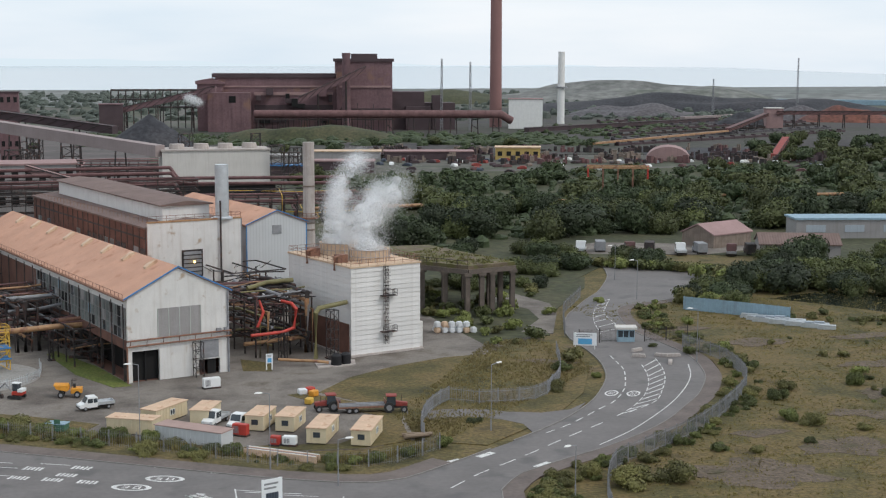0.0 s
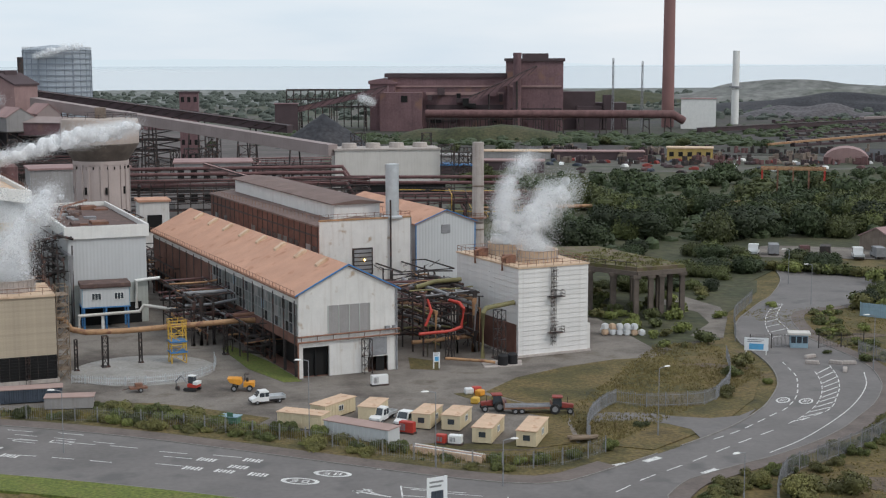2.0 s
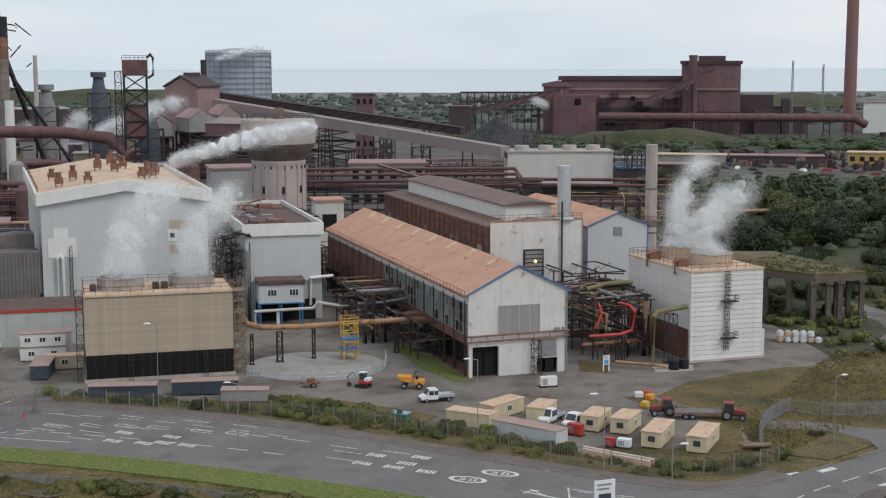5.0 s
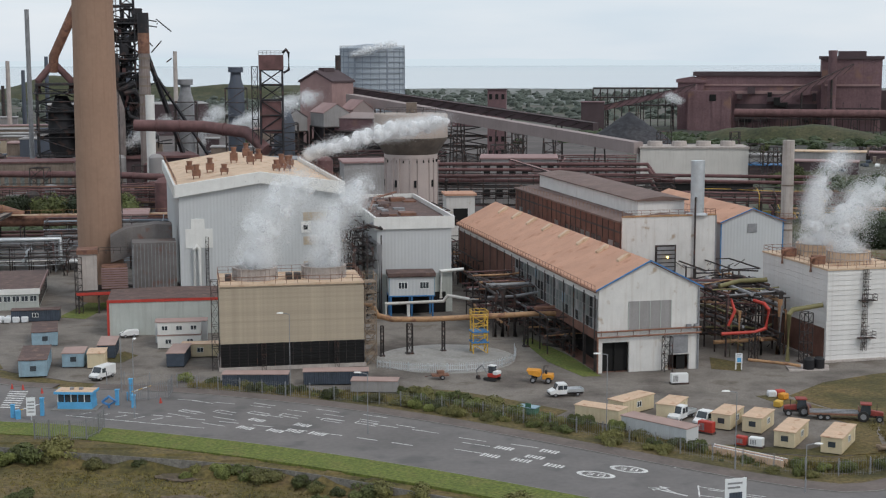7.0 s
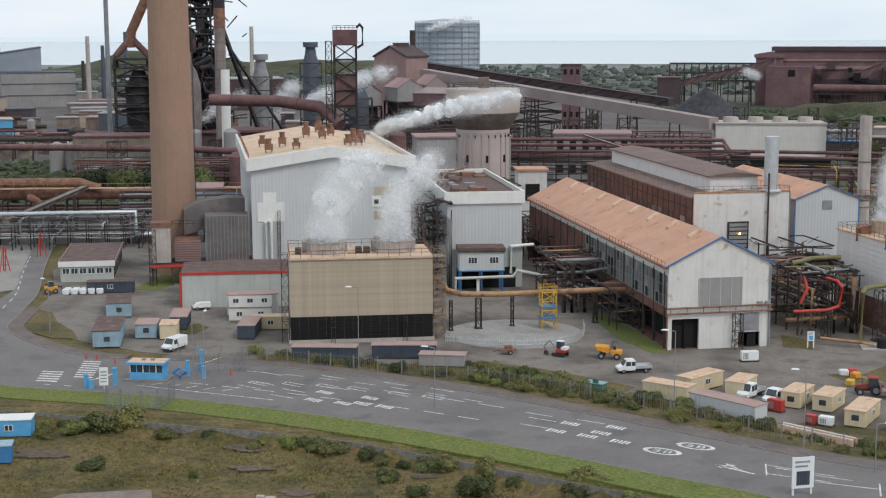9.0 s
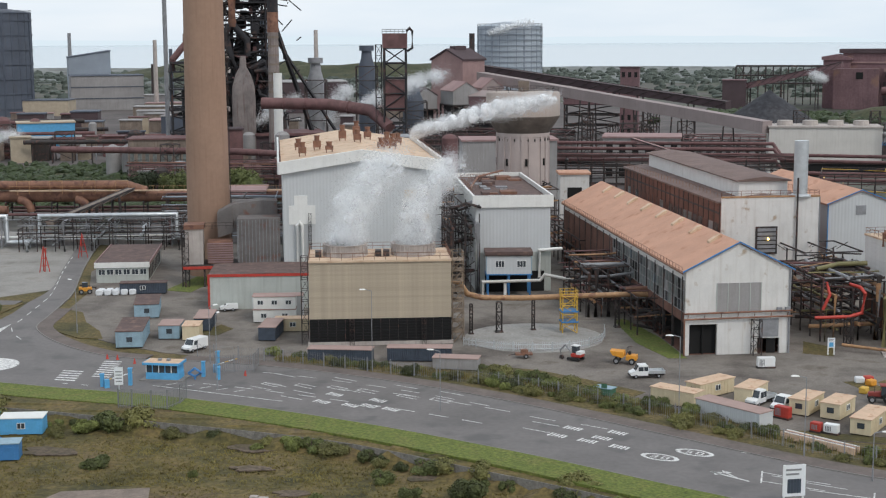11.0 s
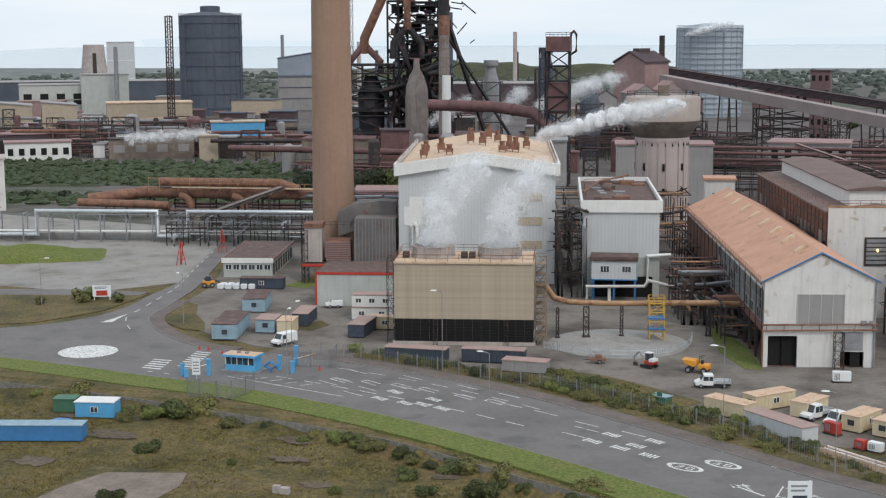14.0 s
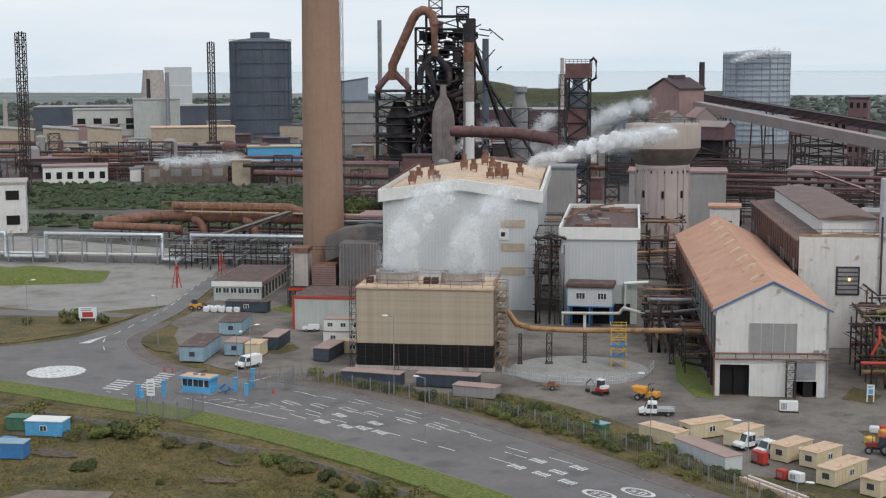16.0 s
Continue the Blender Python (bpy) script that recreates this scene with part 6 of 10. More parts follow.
for x, y, w in ((-4.9, 212.0, 0.8), (0.2, 214.0, 0.4), (-9.0, 210.2, 0.4), (13.0, 217.2, 0.6)):
    trestle(x, y, w, 4.6, 12)


def yellow_frame():
    s = thing("access_frame", 5.6, 213.0, 12, "yellow steel access frame with blue platforms", "access platform")
    bm = B()
    lattice(bm, -1.1, 1.1, -1.0, 1.0, 0, 5.6, 4, 0.13)
    part("frame", bm, M_YELLOW, s)
    for z in (1.6, 3.2):
        bm = B()
        box(bm, -1.3, 1.3, -1.2, 1.2, z, z + 0.2)
        part("platform", bm, M_BLUE, s)
    bm = B()
    railing(bm, [(-1.2, -1.2, 5.5), (1.2, -1.2, 5.5), (1.2, 1.2, 5.5), (-1.2, 1.2, 5.5), (-1.2, -1.2, 5.5)], 1.0, 0.8, 0.06, 2)
    part("railing", bm, M_YELLOW, s)


yellow_frame()
pipe("white_pipe", [(-9.6, 240.0, 0.6), (-9.6, 240.0, 2.8), (-5, 240.0, 3.0), (0.2, 240.2, 3.2), (1.0, 240.2, 4.2), (6.0, 236.0, 4.0), (12.5, 231, 3.0), (17.6, 226, 2.6)], 0.26, M_OFFW, "pale lagged pipe passing under the cabin", 10, 4)
pipe("white_pipe", [(-5.8, 240.4, 0.4), (-5.8, 240.4, 2.8)], 0.28, M_TRIM, "pale lagged pipe drop")
rnd = random.Random(11)


def pipe_thicket(x0, x1, y0, y1, z0, z1, count, seed, label, mats, turn=GRID):
    """A stack of crossing process pipes on a steel frame."""
    r = random.Random(seed)
    s = thing("pipe_rack", (x0 + x1) / 2, (y0 + y1) / 2, turn, label, "pipe rack")
    w, d = (x1 - x0) / 2, (y1 - y0) / 2
    for i in range(max(2, int(2 * w / 3.5)) + 1):
        for j in range(max(1, int(2 * d / 4)) + 1):
            bm = B()
            px = -w + 2 * w * i / max(2, int(2 * w / 3.5))
            py = -d + 2 * d * j / max(1, int(2 * d / 4))
            box(bm, px - 0.1, px + 0.1, py - 0.1, py + 0.1, 0, z1 * r.uniform(0.75, 1.0))
            part("column", bm, M_STEEL, s)
    for z in (z0, (z0 + z1) / 2, z1):
        bm = B()
        for py in (-d, d):
            box(bm, -w, w, py - 0.08, py + 0.08, z - 0.1, z + 0.08)
        for px in (-w, 0, w):
            box(bm, px - 0.1, px + 0.1, -d, d, z - 0.1, z + 0.1)
        part("beam", bm, M_STEEL, s)
    for k in range(count):
        bm = B()
        z = r.uniform(z0 * 0.4, z1 + 0.4)
        rad = r.choice((0.09, 0.12, 0.16, 0.22, 0.3))
        if r.random() < 0.6:
            py = r.uniform(-d, d)
            pts = [(-w - r.uniform(0, 1), py, z), (r.uniform(-w, 0), py, z), (r.uniform(0, w), py + r.uniform(-1, 1), z + r.uniform(-1, 1)), (w + r.uniform(0, 1), py, z)]
        else:
            px = r.uniform(-w, w)
            pts = [(px, -d - 0.5, z), (px, 0, z), (px, d * 0.6, z + r.uniform(-1, 0.5)), (px, d + 0.5, z)]
            if r.random() < 0.5:
                pts = [(px, -d, 0), *pts]
        tube(bm, pts, rad, 8)
        part("pipe", bm, r.choice(mats), s)
    bm = B()
    for k in range(int(count * 1.3)):
        p = Vector((r.uniform(-w, w), r.uniform(-d, d), r.uniform(0.5, z1)))
        bar(bm, p, p + Vector((r.uniform(-2.4, 2.4), r.uniform(-1, 1), r.uniform(-1.6, 1.6))), 0.08)
    part("bracing", bm, M_STEEL, s)
    return s


RUSTY = [M_PIPER, M_PIPED, M_STEEL, M_STEEL, M_TANPIPE, M_GREY]
pipe_thicket(6.0, 20.0, 226, 244, 2.5, 8.0, 52, 21, "tangled rusty pipes and steel beside the long shed", RUSTY)
pipe_thicket(10.2, 15.2, 244, 274, 3.0, 8.0, 24, 22, "dark rusty pipe rack behind the concrete pad", RUSTY)
pipe_thicket(14.5, 21.5, 212, 224, 2.2, 5.6, 16, 23, "rusty pipe bundle along the shed flank", RUSTY)
pipe_thicket(40.5, 50.0, 210, 226, 3.0, 9.2, 46, 24, "rusty pipework between the shed and the white tower", RUSTY + [M_OLIVE, M_PIPED])
pipe_thicket(41.0, 50.5, 228, 240, 4.0, 10.4, 30, 25, "dark steel pipework above the yard", RUSTY)
pipe_thicket(-17.5, -12.5, 244, 262, 4.0, 15.4, 30, 26, "dark scaffold tower and pipes between hall and annex", [M_STEEL, M_GREY, M_STEEL])
pipe_thicket(2.5, 8.0, 262, 300, 3.0, 7.0, 16, 27, "rusty pipework behind the annex block", RUSTY)
pipe("red_pipe", [(41, 205.6, 4.2), (46.0, 206.4, 4.3), (47.8, 206.8, 4.8), (48.2, 206.9, 7.6), (47.6, 207.4, 8.4), (46.4, 209, 8.6)], 0.25, M_RED, "bright red pipe loop beside the shed", 12)
pipe("red_pipe", [(42.4, 207.6, 5.0), (43.4, 208, 7.2), (43.2, 210, 8.6)], 0.22, M_RED, "bright red bent pipe", 10)
pipe("olive_pipe", [(50.6, 204.6, 0.3), (50.6, 204.6, 7.2), (51.2, 204.9, 7.9), (55.8, 206.0, 8.4)], 0.36, M_OLIVE, "olive pipe rising to the white tower", 12)
pipe("olive_pipe", [(42.6, 216, 9.6), (46, 217.5, 10.2), (50.4, 218.6, 10.2)], 0.36, M_OLIVE, "olive pipe into the white tower", 12)
pipe("ochre_pipe", [(44.5, 203.0, 0.9), (50, 200.8, 0.7), (51.5, 200.4, 0.5)], 0.22, M_TANPIPE, "ochre pipe along the ground", 10)
trestle(53.4, 205.4, 1.4, 7.4, 14)
trestle(46.0, 206.6, 1.0, 4.2, 14)
for x, y in ((52.6, 200.2), (54.2, 200.8)):
    bm = B()
    lathe(bm, 0, 0, [(0.75, 0), (0.8, 0.15), (0.78, 1.5), (0.5, 1.75), (0.1, 1.8)], 16)
    solid("pump_tank", bm, M_BLACK, "black round pump tank at the tower foot", "tank", "pump tanks", x=x, y=y)
flat("tank_plinth", [(49.6, 199.2), (55.4, 199.6), (56.2, 203), (50, 204)], 0.15, M_CONC, "concrete pump plinth", 0.25)
flat("grass_patch", [(38.8, 201), (42.8, 199.4), (44, 205), (40, 209)], 0.01, M_FIELD, "patch of grass between sheds", 0.1)
flat("grass_patch", [(15.6, 206), (19.8, 196.2), (22.4, 196.4), (19.2, 210), (14.2, 224), (12.6, 222)], 0.01, M_VERGE, "green grass strip along the shed flank", 0.1)


def conc_trestle():
    """The disused concrete gantry beside the white tower."""
    s = thing("concrete_gantry", 76.0, 239.0, -4, "disused concrete gantry with overgrown deck on tall columns", "gantry")
    bm = B()
    slab(bm, [(9.6, -5.6), (19.2, -2.6), (10.0, 24.0), (-2.0, 24.0), (-2.0, 8.0)], 8.2, 8.9)
    part("deck", bm, M_TRACK, s, "rusty overgrown deck")
    bm = B()
    for p, q in (((9.6, -5.6), (19.2, -2.6)), ((9.6, -5.6), (-2.0, 8.0)), ((19.2, -2.6), (10.0, 24.0))):
        d = (Vector(q) - Vector(p)).normalized() * 0.3
        n = Vector((-d.y, d.x))
        slab(bm, [(p[0] - n.x, p[1] - n.y), (q[0] - n.x, q[1] - n.y), (q[0] + n.x, q[1] + n.y), (p[0] + n.x, p[1] + n.y)], 7.4, 8.25)
    part("edge_beam", bm, M_CONC3, s)
    for x, y in ((9.6, -5.2), (14.6, -3.8), (18.8, -2.4), (6.4, -1.6), (3.2, 2.2), (0.2, 5.8), (-1.6, 9.0), (11.4, 1.8), (16.2, 3.4), (8.2, 5.4), (13.6, 9.0), (4.4, 9.4), (1.6, 13.0), (6.0, 13.6), (10.6, 13.4), (14.0, 12.6), (17.4, 0.4), (12.4, -4.6)):
        bm = B()
        box(bm, x - 0.42, x + 0.42, y - 0.42, y + 0.42, 0, 7.5)
        box(bm, x - 0.7, x + 0.7, y - 0.7, y + 0.7, 7.0, 7.6)
        part("column", bm, M_CONC3, s)
    bm = B()
    railing(bm, [(9.6, -5.4, 8.9), (-2.0, 8.0, 8.9)], 0.8, 2.2, 0.08, 1)
    part("deck_rail", bm, M_STEEL, s)
    for k in range(9):
        bm = B()
        u = k / 8
        p, q = Vector((9.8 - 11.4 * u, -5.0 + 13 * u)), Vector((19.0 - 6 * u, -2.2 + 17 * u))
        d = (q - p).normalized() * 0.22
        n = Vector((-d.y, d.x))
        slab(bm, [tuple(p - n), tuple(q - n), tuple(q + n), tuple(p + n)], 7.5, 8.19)
        part("cross_beam", bm, M_CONC3, s)
    rr = random.Random(61)
    verts, faces = [], []
    for k in range(2600):
        u, v = rr.random(), rr.random()
        p = Vector((9.8 - 11.4 * u, -5.0 + 13 * u)).lerp(Vector((19.0 - 8 * u, -2.2 + 22 * u)), v)
        if noise.noise((p.x * 0.4, p.y * 0.4, 2)) < rr.uniform(-0.4, 0.4):
            continue
        a, w, h = rr.uniform(0, 6.28), rr.uniform(0.08, 0.2), rr.uniform(0.15, 0.5)
        i = len(verts)
        verts += [(p.x - w * math.cos(a), p.y - w * math.sin(a), 8.88), (p.x + w * math.cos(a), p.y + w * math.sin(a), 8.88), (p.x + rr.gauss(0, 0.15), p.y + rr.gauss(0, 0.15), 8.88 + h)]
        faces.append((i, i + 1, i + 2))
    me = bpy.data.meshes.new("deck_weed")
    me.from_pydata(verts, [], faces)
    me.materials.append(M_LEAF2)
    ob = new("deck_weed", me)
    ob.parent = s
    tagged(ob, "green and yellow weeds on the deck", kind="stuff")


conc_trestle()
bm = B()
lathe(bm, 0, 0, [(1.3, 0), (1.25, 9), (1.2, 27.6), (1.0, 27.6)], 20)
t = thing("concrete_chimney", 71, 292, 0, "slender weathered concrete stack behind the grey shed", "chimney")
part("shaft", bm, M_CONC, t)
for z in (9.0, 10.4, 18.2):
    bm = B()
    lathe(bm, 0, 0, [(1.27, z), (1.34, z + 0.05), (1.34, z + 0.3), (1.26, z + 0.35)], 20)
    part("band", bm, M_CONC2, t)
bm = B()
lathe(bm, 0, 0, [(1.3, 11.4), (2.0, 11.5), (2.0, 11.7), (1.25, 11.8)], 20)
railing(bm, [(2 * math.cos(k * math.pi / 6), 2 * math.sin(k * math.pi / 6), 11.7) for k in range(13)], 1.0, 1.0, 0.06, 2)
part("platform", bm, M_PIPER, t, "rusty ring platform")

# ---- silver pipe rack and rusty main ----


def silver_rack():
    s = thing("silver_pipe_rack", -165, 281.5, 10.2, "silver lagged pipe with expansion loops on grey steel portals", "pipe rack")
    bm = B()
    xs = [0, 12, 12, 22, 22, 50, 50, 57, 57, 86, 86, 95]
    zs = [6.9, 6.9, 1.5, 1.5, 6.9, 6.9, 1.3, 1.3, 6.9, 6.9, 2, 2]
    tube(bm, [(x, 0, z) for x, z in zip(xs, zs)], 0.42, 12)
    part("pipe", bm, M_GALV, s, "bright lagged pipe")
    bm = B()
    tube(bm, [(0, 0.9, 2.2), (95, 0.9, 2.2)], 0.25, 8)
    tube(bm, [(0, 1.5, 2.0), (95, 1.5, 2.0)], 0.18, 8)
    part("low_pipe", bm, M_TRIM, s)
    for k in range(16):
        bm = B()
        x = 1 + k * 6.0
        for y in (-0.8, 2.0):
            box(bm, x - 0.12, x + 0.12, y - 0.12, y + 0.12, 0, 6.4)
        box(bm, x - 0.12, x + 0.12, -1.0, 2.2, 6.2, 6.45)
        box(bm, x - 0.12, x + 0.12, -1.0, 2.2, 1.6, 1.8)
        bar(bm, (x, -0.8, 1.8), (x, 2.0, 6.2), 0.08)
        part("portal", bm, M_GREY, s)
    bm = B()
    for k in range(15):
        x = 1 + k * 6.0
        bar(bm, (x, -0.8, 6.2), (x + 6, -0.8, 6.2), 0.12)
        bar(bm, (x, -0.8, 4.6), (x + 1.6, -0.8, 6.2), 0.08)
        bar(bm, (x + 6, -0.8, 4.6), (x + 4.4, -0.8, 6.2), 0.08)
    part("tie_beam", bm, M_GREY, s)
    bm = B()
    box(bm, 0, 95, 2.6, 3.0, 0, 1.5)
    part("low_wall", bm, M_GREYROOF, s)


silver_rack()
pipe("red_brace", [(-95.9, 261, 0), (-95.6, 261.2, 4.6)], 0.12, M_RED, "thin red steel post")


def red_tripod(x, y):
    bm = B()
    for a in (0, 120, 240):
        tube(bm, [(1.1 * math.cos(radians(a)), 1.1 * math.sin(radians(a)), 0), (0, 0, 5.0)], 0.09, 6)
    for z in (1.2, 2.6):
        f = 1.1 * (1 - z / 5.0)
        for a in (0, 120, 240):
            bar(bm, (f * math.cos(radians(a)), f * math.sin(radians(a)), z), (f * math.cos(radians(a + 120)), f * math.sin(radians(a + 120)), z), 0.06)
    solid("red_tripod", bm, M_RED, "red steel tripod mast", "tripod", "red tripods", x=x, y=y)


red_tripod(-96, 261)
red_tripod(-95, 279)
pipe_thicket(-112, -78, 288, 296, 3, 6.4, 22, 31, "grey steel pipe gantry beside the road", [M_GREY, M_GALV, M_STEEL, M_GREY], 10)


def rusty_main():
    s = thing("rusty_gas_main", -152, 328, 6, "huge rusty gas main and pipes on steel supports", "gas main")
    bm = B()
    tube(bm, [(-2, 0, 4.6), (12, 4, 6.2), (100, 4, 6.2)], 1.45, 16)
    part("main_pipe", bm, M_PIPER, s, "wide rust-orange main")
    bm = B()
    tube(bm, [(-4, -2, 4.0), (14, -1, 3.6), (20, -1, 3.4)], 1.0, 14)
    tube(bm, [(16, 3, 9.0), (48, 3, 9.0), (53, 3, 7.4)], 1.1, 14)
    part("upper_main", bm, M_PIPER, s, "ochre upper main")
    bm = B()
    box(bm, 20, 100, 1.2, 2.0, 7.6, 7.9)
    part("walkway", bm, M_ROOFP, s, "pale dusty walkway")
    bm = B()
    for r, x in ((1.9, 22), (2.2, 36)):
        tube(bm, [(x + 3 * math.sin(a), 1.5, 2.6 + 3 * math.cos(a)) for a in (0, 0.4, 0.8, 1.2, 1.57)], 1.0, 12)
    part("elbow", bm, M_PIPER, s, "rusty elbow duct")
    bm = B()
    for k in range(18):
        x = 2 + k * 5.6
        for y in (1.5, 6.5):
            box(bm, x - 0.15, x + 0.15, y - 0.15, y + 0.15, 0, 5.2)
        box(bm, x - 0.2, x + 0.2, 1.2, 6.8, 4.5, 4.9)
        bar(bm, (x, 1.5, 0.4), (x, 6.5, 4.6), 0.1)
    part("support", bm, M_STEEL, s)
    bm = B()
    for k in range(5):
        tube(bm, [(14 + k * 8, 0.5, 7), (14 + k * 8, 0.5, 10.2), (17 + k * 8, 0.5, 10.2), (17 + k * 8, 0.5, 7)], 0.1, 6)
    railing(bm, [(20, 0.9, 7.9), (100, 0.9, 7.9)], 1.0, 2.5, 0.06, 1)
    part("yellow_pipe", bm, M_TANPIPE, s, "ochre handrails and vent loops")
    bm = B()
    for y, z in ((-0.5, 2.2), (7.6, 3.0), (9, 2.0)):
        tube(bm, [(18, y, z), (100, y, z)], 0.35, 8)
    part("small_pipe", bm, M_PIPED, s)


rusty_main()

# ---- vehicles ----


def wheel_on(parent, x, y, r, w):
    bm = B()
    lathe(bm, 0, 0, [(r * 0.7, -w / 2), (r, -w / 2 + 0.04), (r, w / 2 - 0.04), (r * 0.7, w / 2)], 16)
    t = part("tyre", bm, M_TYRE, parent)
    t.matrix_basis = pose(x, y, r, 90, 0, 0)
    bm = B()
    lathe(bm, 0, 0, [(r * 0.55, -w / 2 - 0.01), (r * 0.55, w / 2 + 0.01)], 10)
    part("rim", bm, M_GREY, t)


def van_like(name, x, y, turn, label, paint, ln=5.4, bed=True, h=2.2, wd=2.0, cat="van", group=""):
    """A van or tipper; front is local +x."""
    s = thing(name, x, y, turn, label, cat, group)
    s.scale = (1, 1, 1) if cat == "lorry" else (0.79, 0.79, 0.79)
    w = wd / 2
    cab0 = ln / 2 - (3.0 if bed else ln - 0.1)
    bm = B()
    prof = [(ln / 2, 0.45), (ln / 2, 0.95), (ln / 2 - 0.95, 1.25), (ln / 2 - 1.5, h), (cab0, h), (cab0, 0.45)]
    prism(bm, prof, -w, w)
    bmesh.ops.bevel(bm, geom=bm.edges[:], offset=0.07, segments=2, affect="EDGES")
    part("cab", bm, paint, s)
    bm = B()
    v = [bm.verts.new(c) for c in ((ln / 2 - 0.98, -w + 0.12, 1.28), (ln / 2 - 0.98, w - 0.12, 1.28), (ln / 2 - 1.46, w - 0.2, h - 0.1), (ln / 2 - 1.46, -w + 0.2, h - 0.1))]
    bm.faces.new(v)
    bmesh.ops.translate(bm, verts=bm.verts, vec=(0.06, 0, 0.03))
    part("windscreen", bm, M_GLASS, s)
    for sy in (-1, 1):
        for x0, x1 in ((ln / 2 - 2.2, ln / 2 - 1.35), (ln / 2 - 2.95, ln / 2 - 2.3)) if bed else ((ln / 2 - 2.3, ln / 2 - 1.35),):
            bm = B()
            box(bm, x0, x1, sy * (w + 0.005) - 0.01, sy * (w + 0.005) + 0.01, 1.25, h - 0.25)
            part("side_window", bm, M_GLASS, s)
    if bed:
        bm = B()
        box(bm, -ln / 2, cab0 - 0.1, -w, w, 0.75, 0.9)
        for a in (-w, w - 0.06):
            box(bm, -ln / 2, cab0 - 0.1, a, a + 0.06, 0.9, 1.25)
        box(bm, -ln / 2, -ln / 2 + 0.06, -w, w, 0.9, 1.25)
        part("tipper_bed", bm, M_GREY if paint is not M_VAN else M_GALV, s, "open load bed with low sides")
    bm = B()
    box(bm, -ln / 2 + 0.1, ln / 2 - 0.1, -w * 0.7, w * 0.7, 0.35, 0.6)
    part("chassis", bm, M_STEEL, s)
    for wx in (ln / 2 - 0.95, -ln / 2 + 1.1):
        for wy in (-w + 0.1, w - 0.1):
            wheel_on(s, wx, wy, 0.36, 0.24)
    for sy in (-1, 1):
        bm = B()
        box(bm, ln / 2 - 0.05, ln / 2 + 0.02, sy * w * 0.72 - 0.18, sy * w * 0.72 + 0.18, 0.75, 0.95)
        part("headlight", bm, M_GALV, s)
    bm = B()
    box(bm, ln / 2 - 0.05, ln / 2 + 0.05, -w + 0.05, w - 0.05, 0.42, 0.62)
    part("bumper", bm, M_TYRE, s)
    return s


van_like("tipper_truck", 16.4, 184.8, 192, "white crew-cab tipper truck parked in the yard", M_VAN, 5.9, True, 2.2)
van_like("tipper_truck", 29.8, 172.4, 232, "white flatbed truck parked between cabins", M_VAN, 6.0, True, 2.4, cat="truck", group="parked trucks")
van_like("tipper_truck", 32.6, 170.0, 228, "white flatbed truck parked between cabins", M_VAN, 6.0, True, 2.3, cat="truck", group="parked trucks")
van_like("panel_van", -47.6, 195.6, 246, "white panel van parked inside the gate", M_VAN, 5.4, False, 2.3)
van_like("small_car", -50.3, 225.2, 200, "small white car beside the office cabins", M_VAN, 3.8, False, 1.5, 1.7, "car")
van_like("small_car", -59.6, 151.6, 175, "blue car parked behind the blue container", M_BLUE, 4.2, False, 1.45, 1.7, "car").location.z = FIELD_Z


def dumper(x, y, turn):
    s = thing("site_dumper", x, y, turn, "yellow site dumper with tipping skip", "dumper")
    s.scale = (0.79, 0.79, 0.79)
    bm = B()
    prism(bm, [(0.2, 1.1), (1.9, 1.5), (2.4, 2.3), (0.0, 2.2), (-0.2, 1.4)], -1.05, 1.05)
    bmesh.ops.bevel(bm, geom=bm.edges[:], offset=0.05, segments=1, affect="EDGES")
    part("skip", bm, M_ORANGE, s, "yellow tipping skip")
    bm = B()
    box(bm, -2.3, -0.4, -0.9, 0.9, 0.7, 1.6)
    bmesh.ops.bevel(bm, geom=bm.edges[:], offset=0.08, segments=1, affect="EDGES")
    part("engine_cover", bm, M_ORANGE, s)
    bm = B()
    for y0 in (-0.6, 0.6):
        tube(bm, [(-0.6, y0, 1.6), (-0.6, y0, 2.9), (-1.4, y0, 2.9)], 0.05, 6)
    bar(bm, (-0.6, -0.6, 2.9), (-0.6, 0.6, 2.9), 0.06)
    part("roll_bar", bm, M_STEEL, s)
    bm = B()
    box(bm, -1.2, -0.8, -0.3, 0.3, 1.6, 2.2)
    part("seat", bm, M_TYRE, s)
    for wx in (1.2, -1.5):
        for wy in (-1.0, 1.0):
            wheel_on(s, wx, wy, 0.55, 0.45)


dumper(13.6, 192.6, 170)


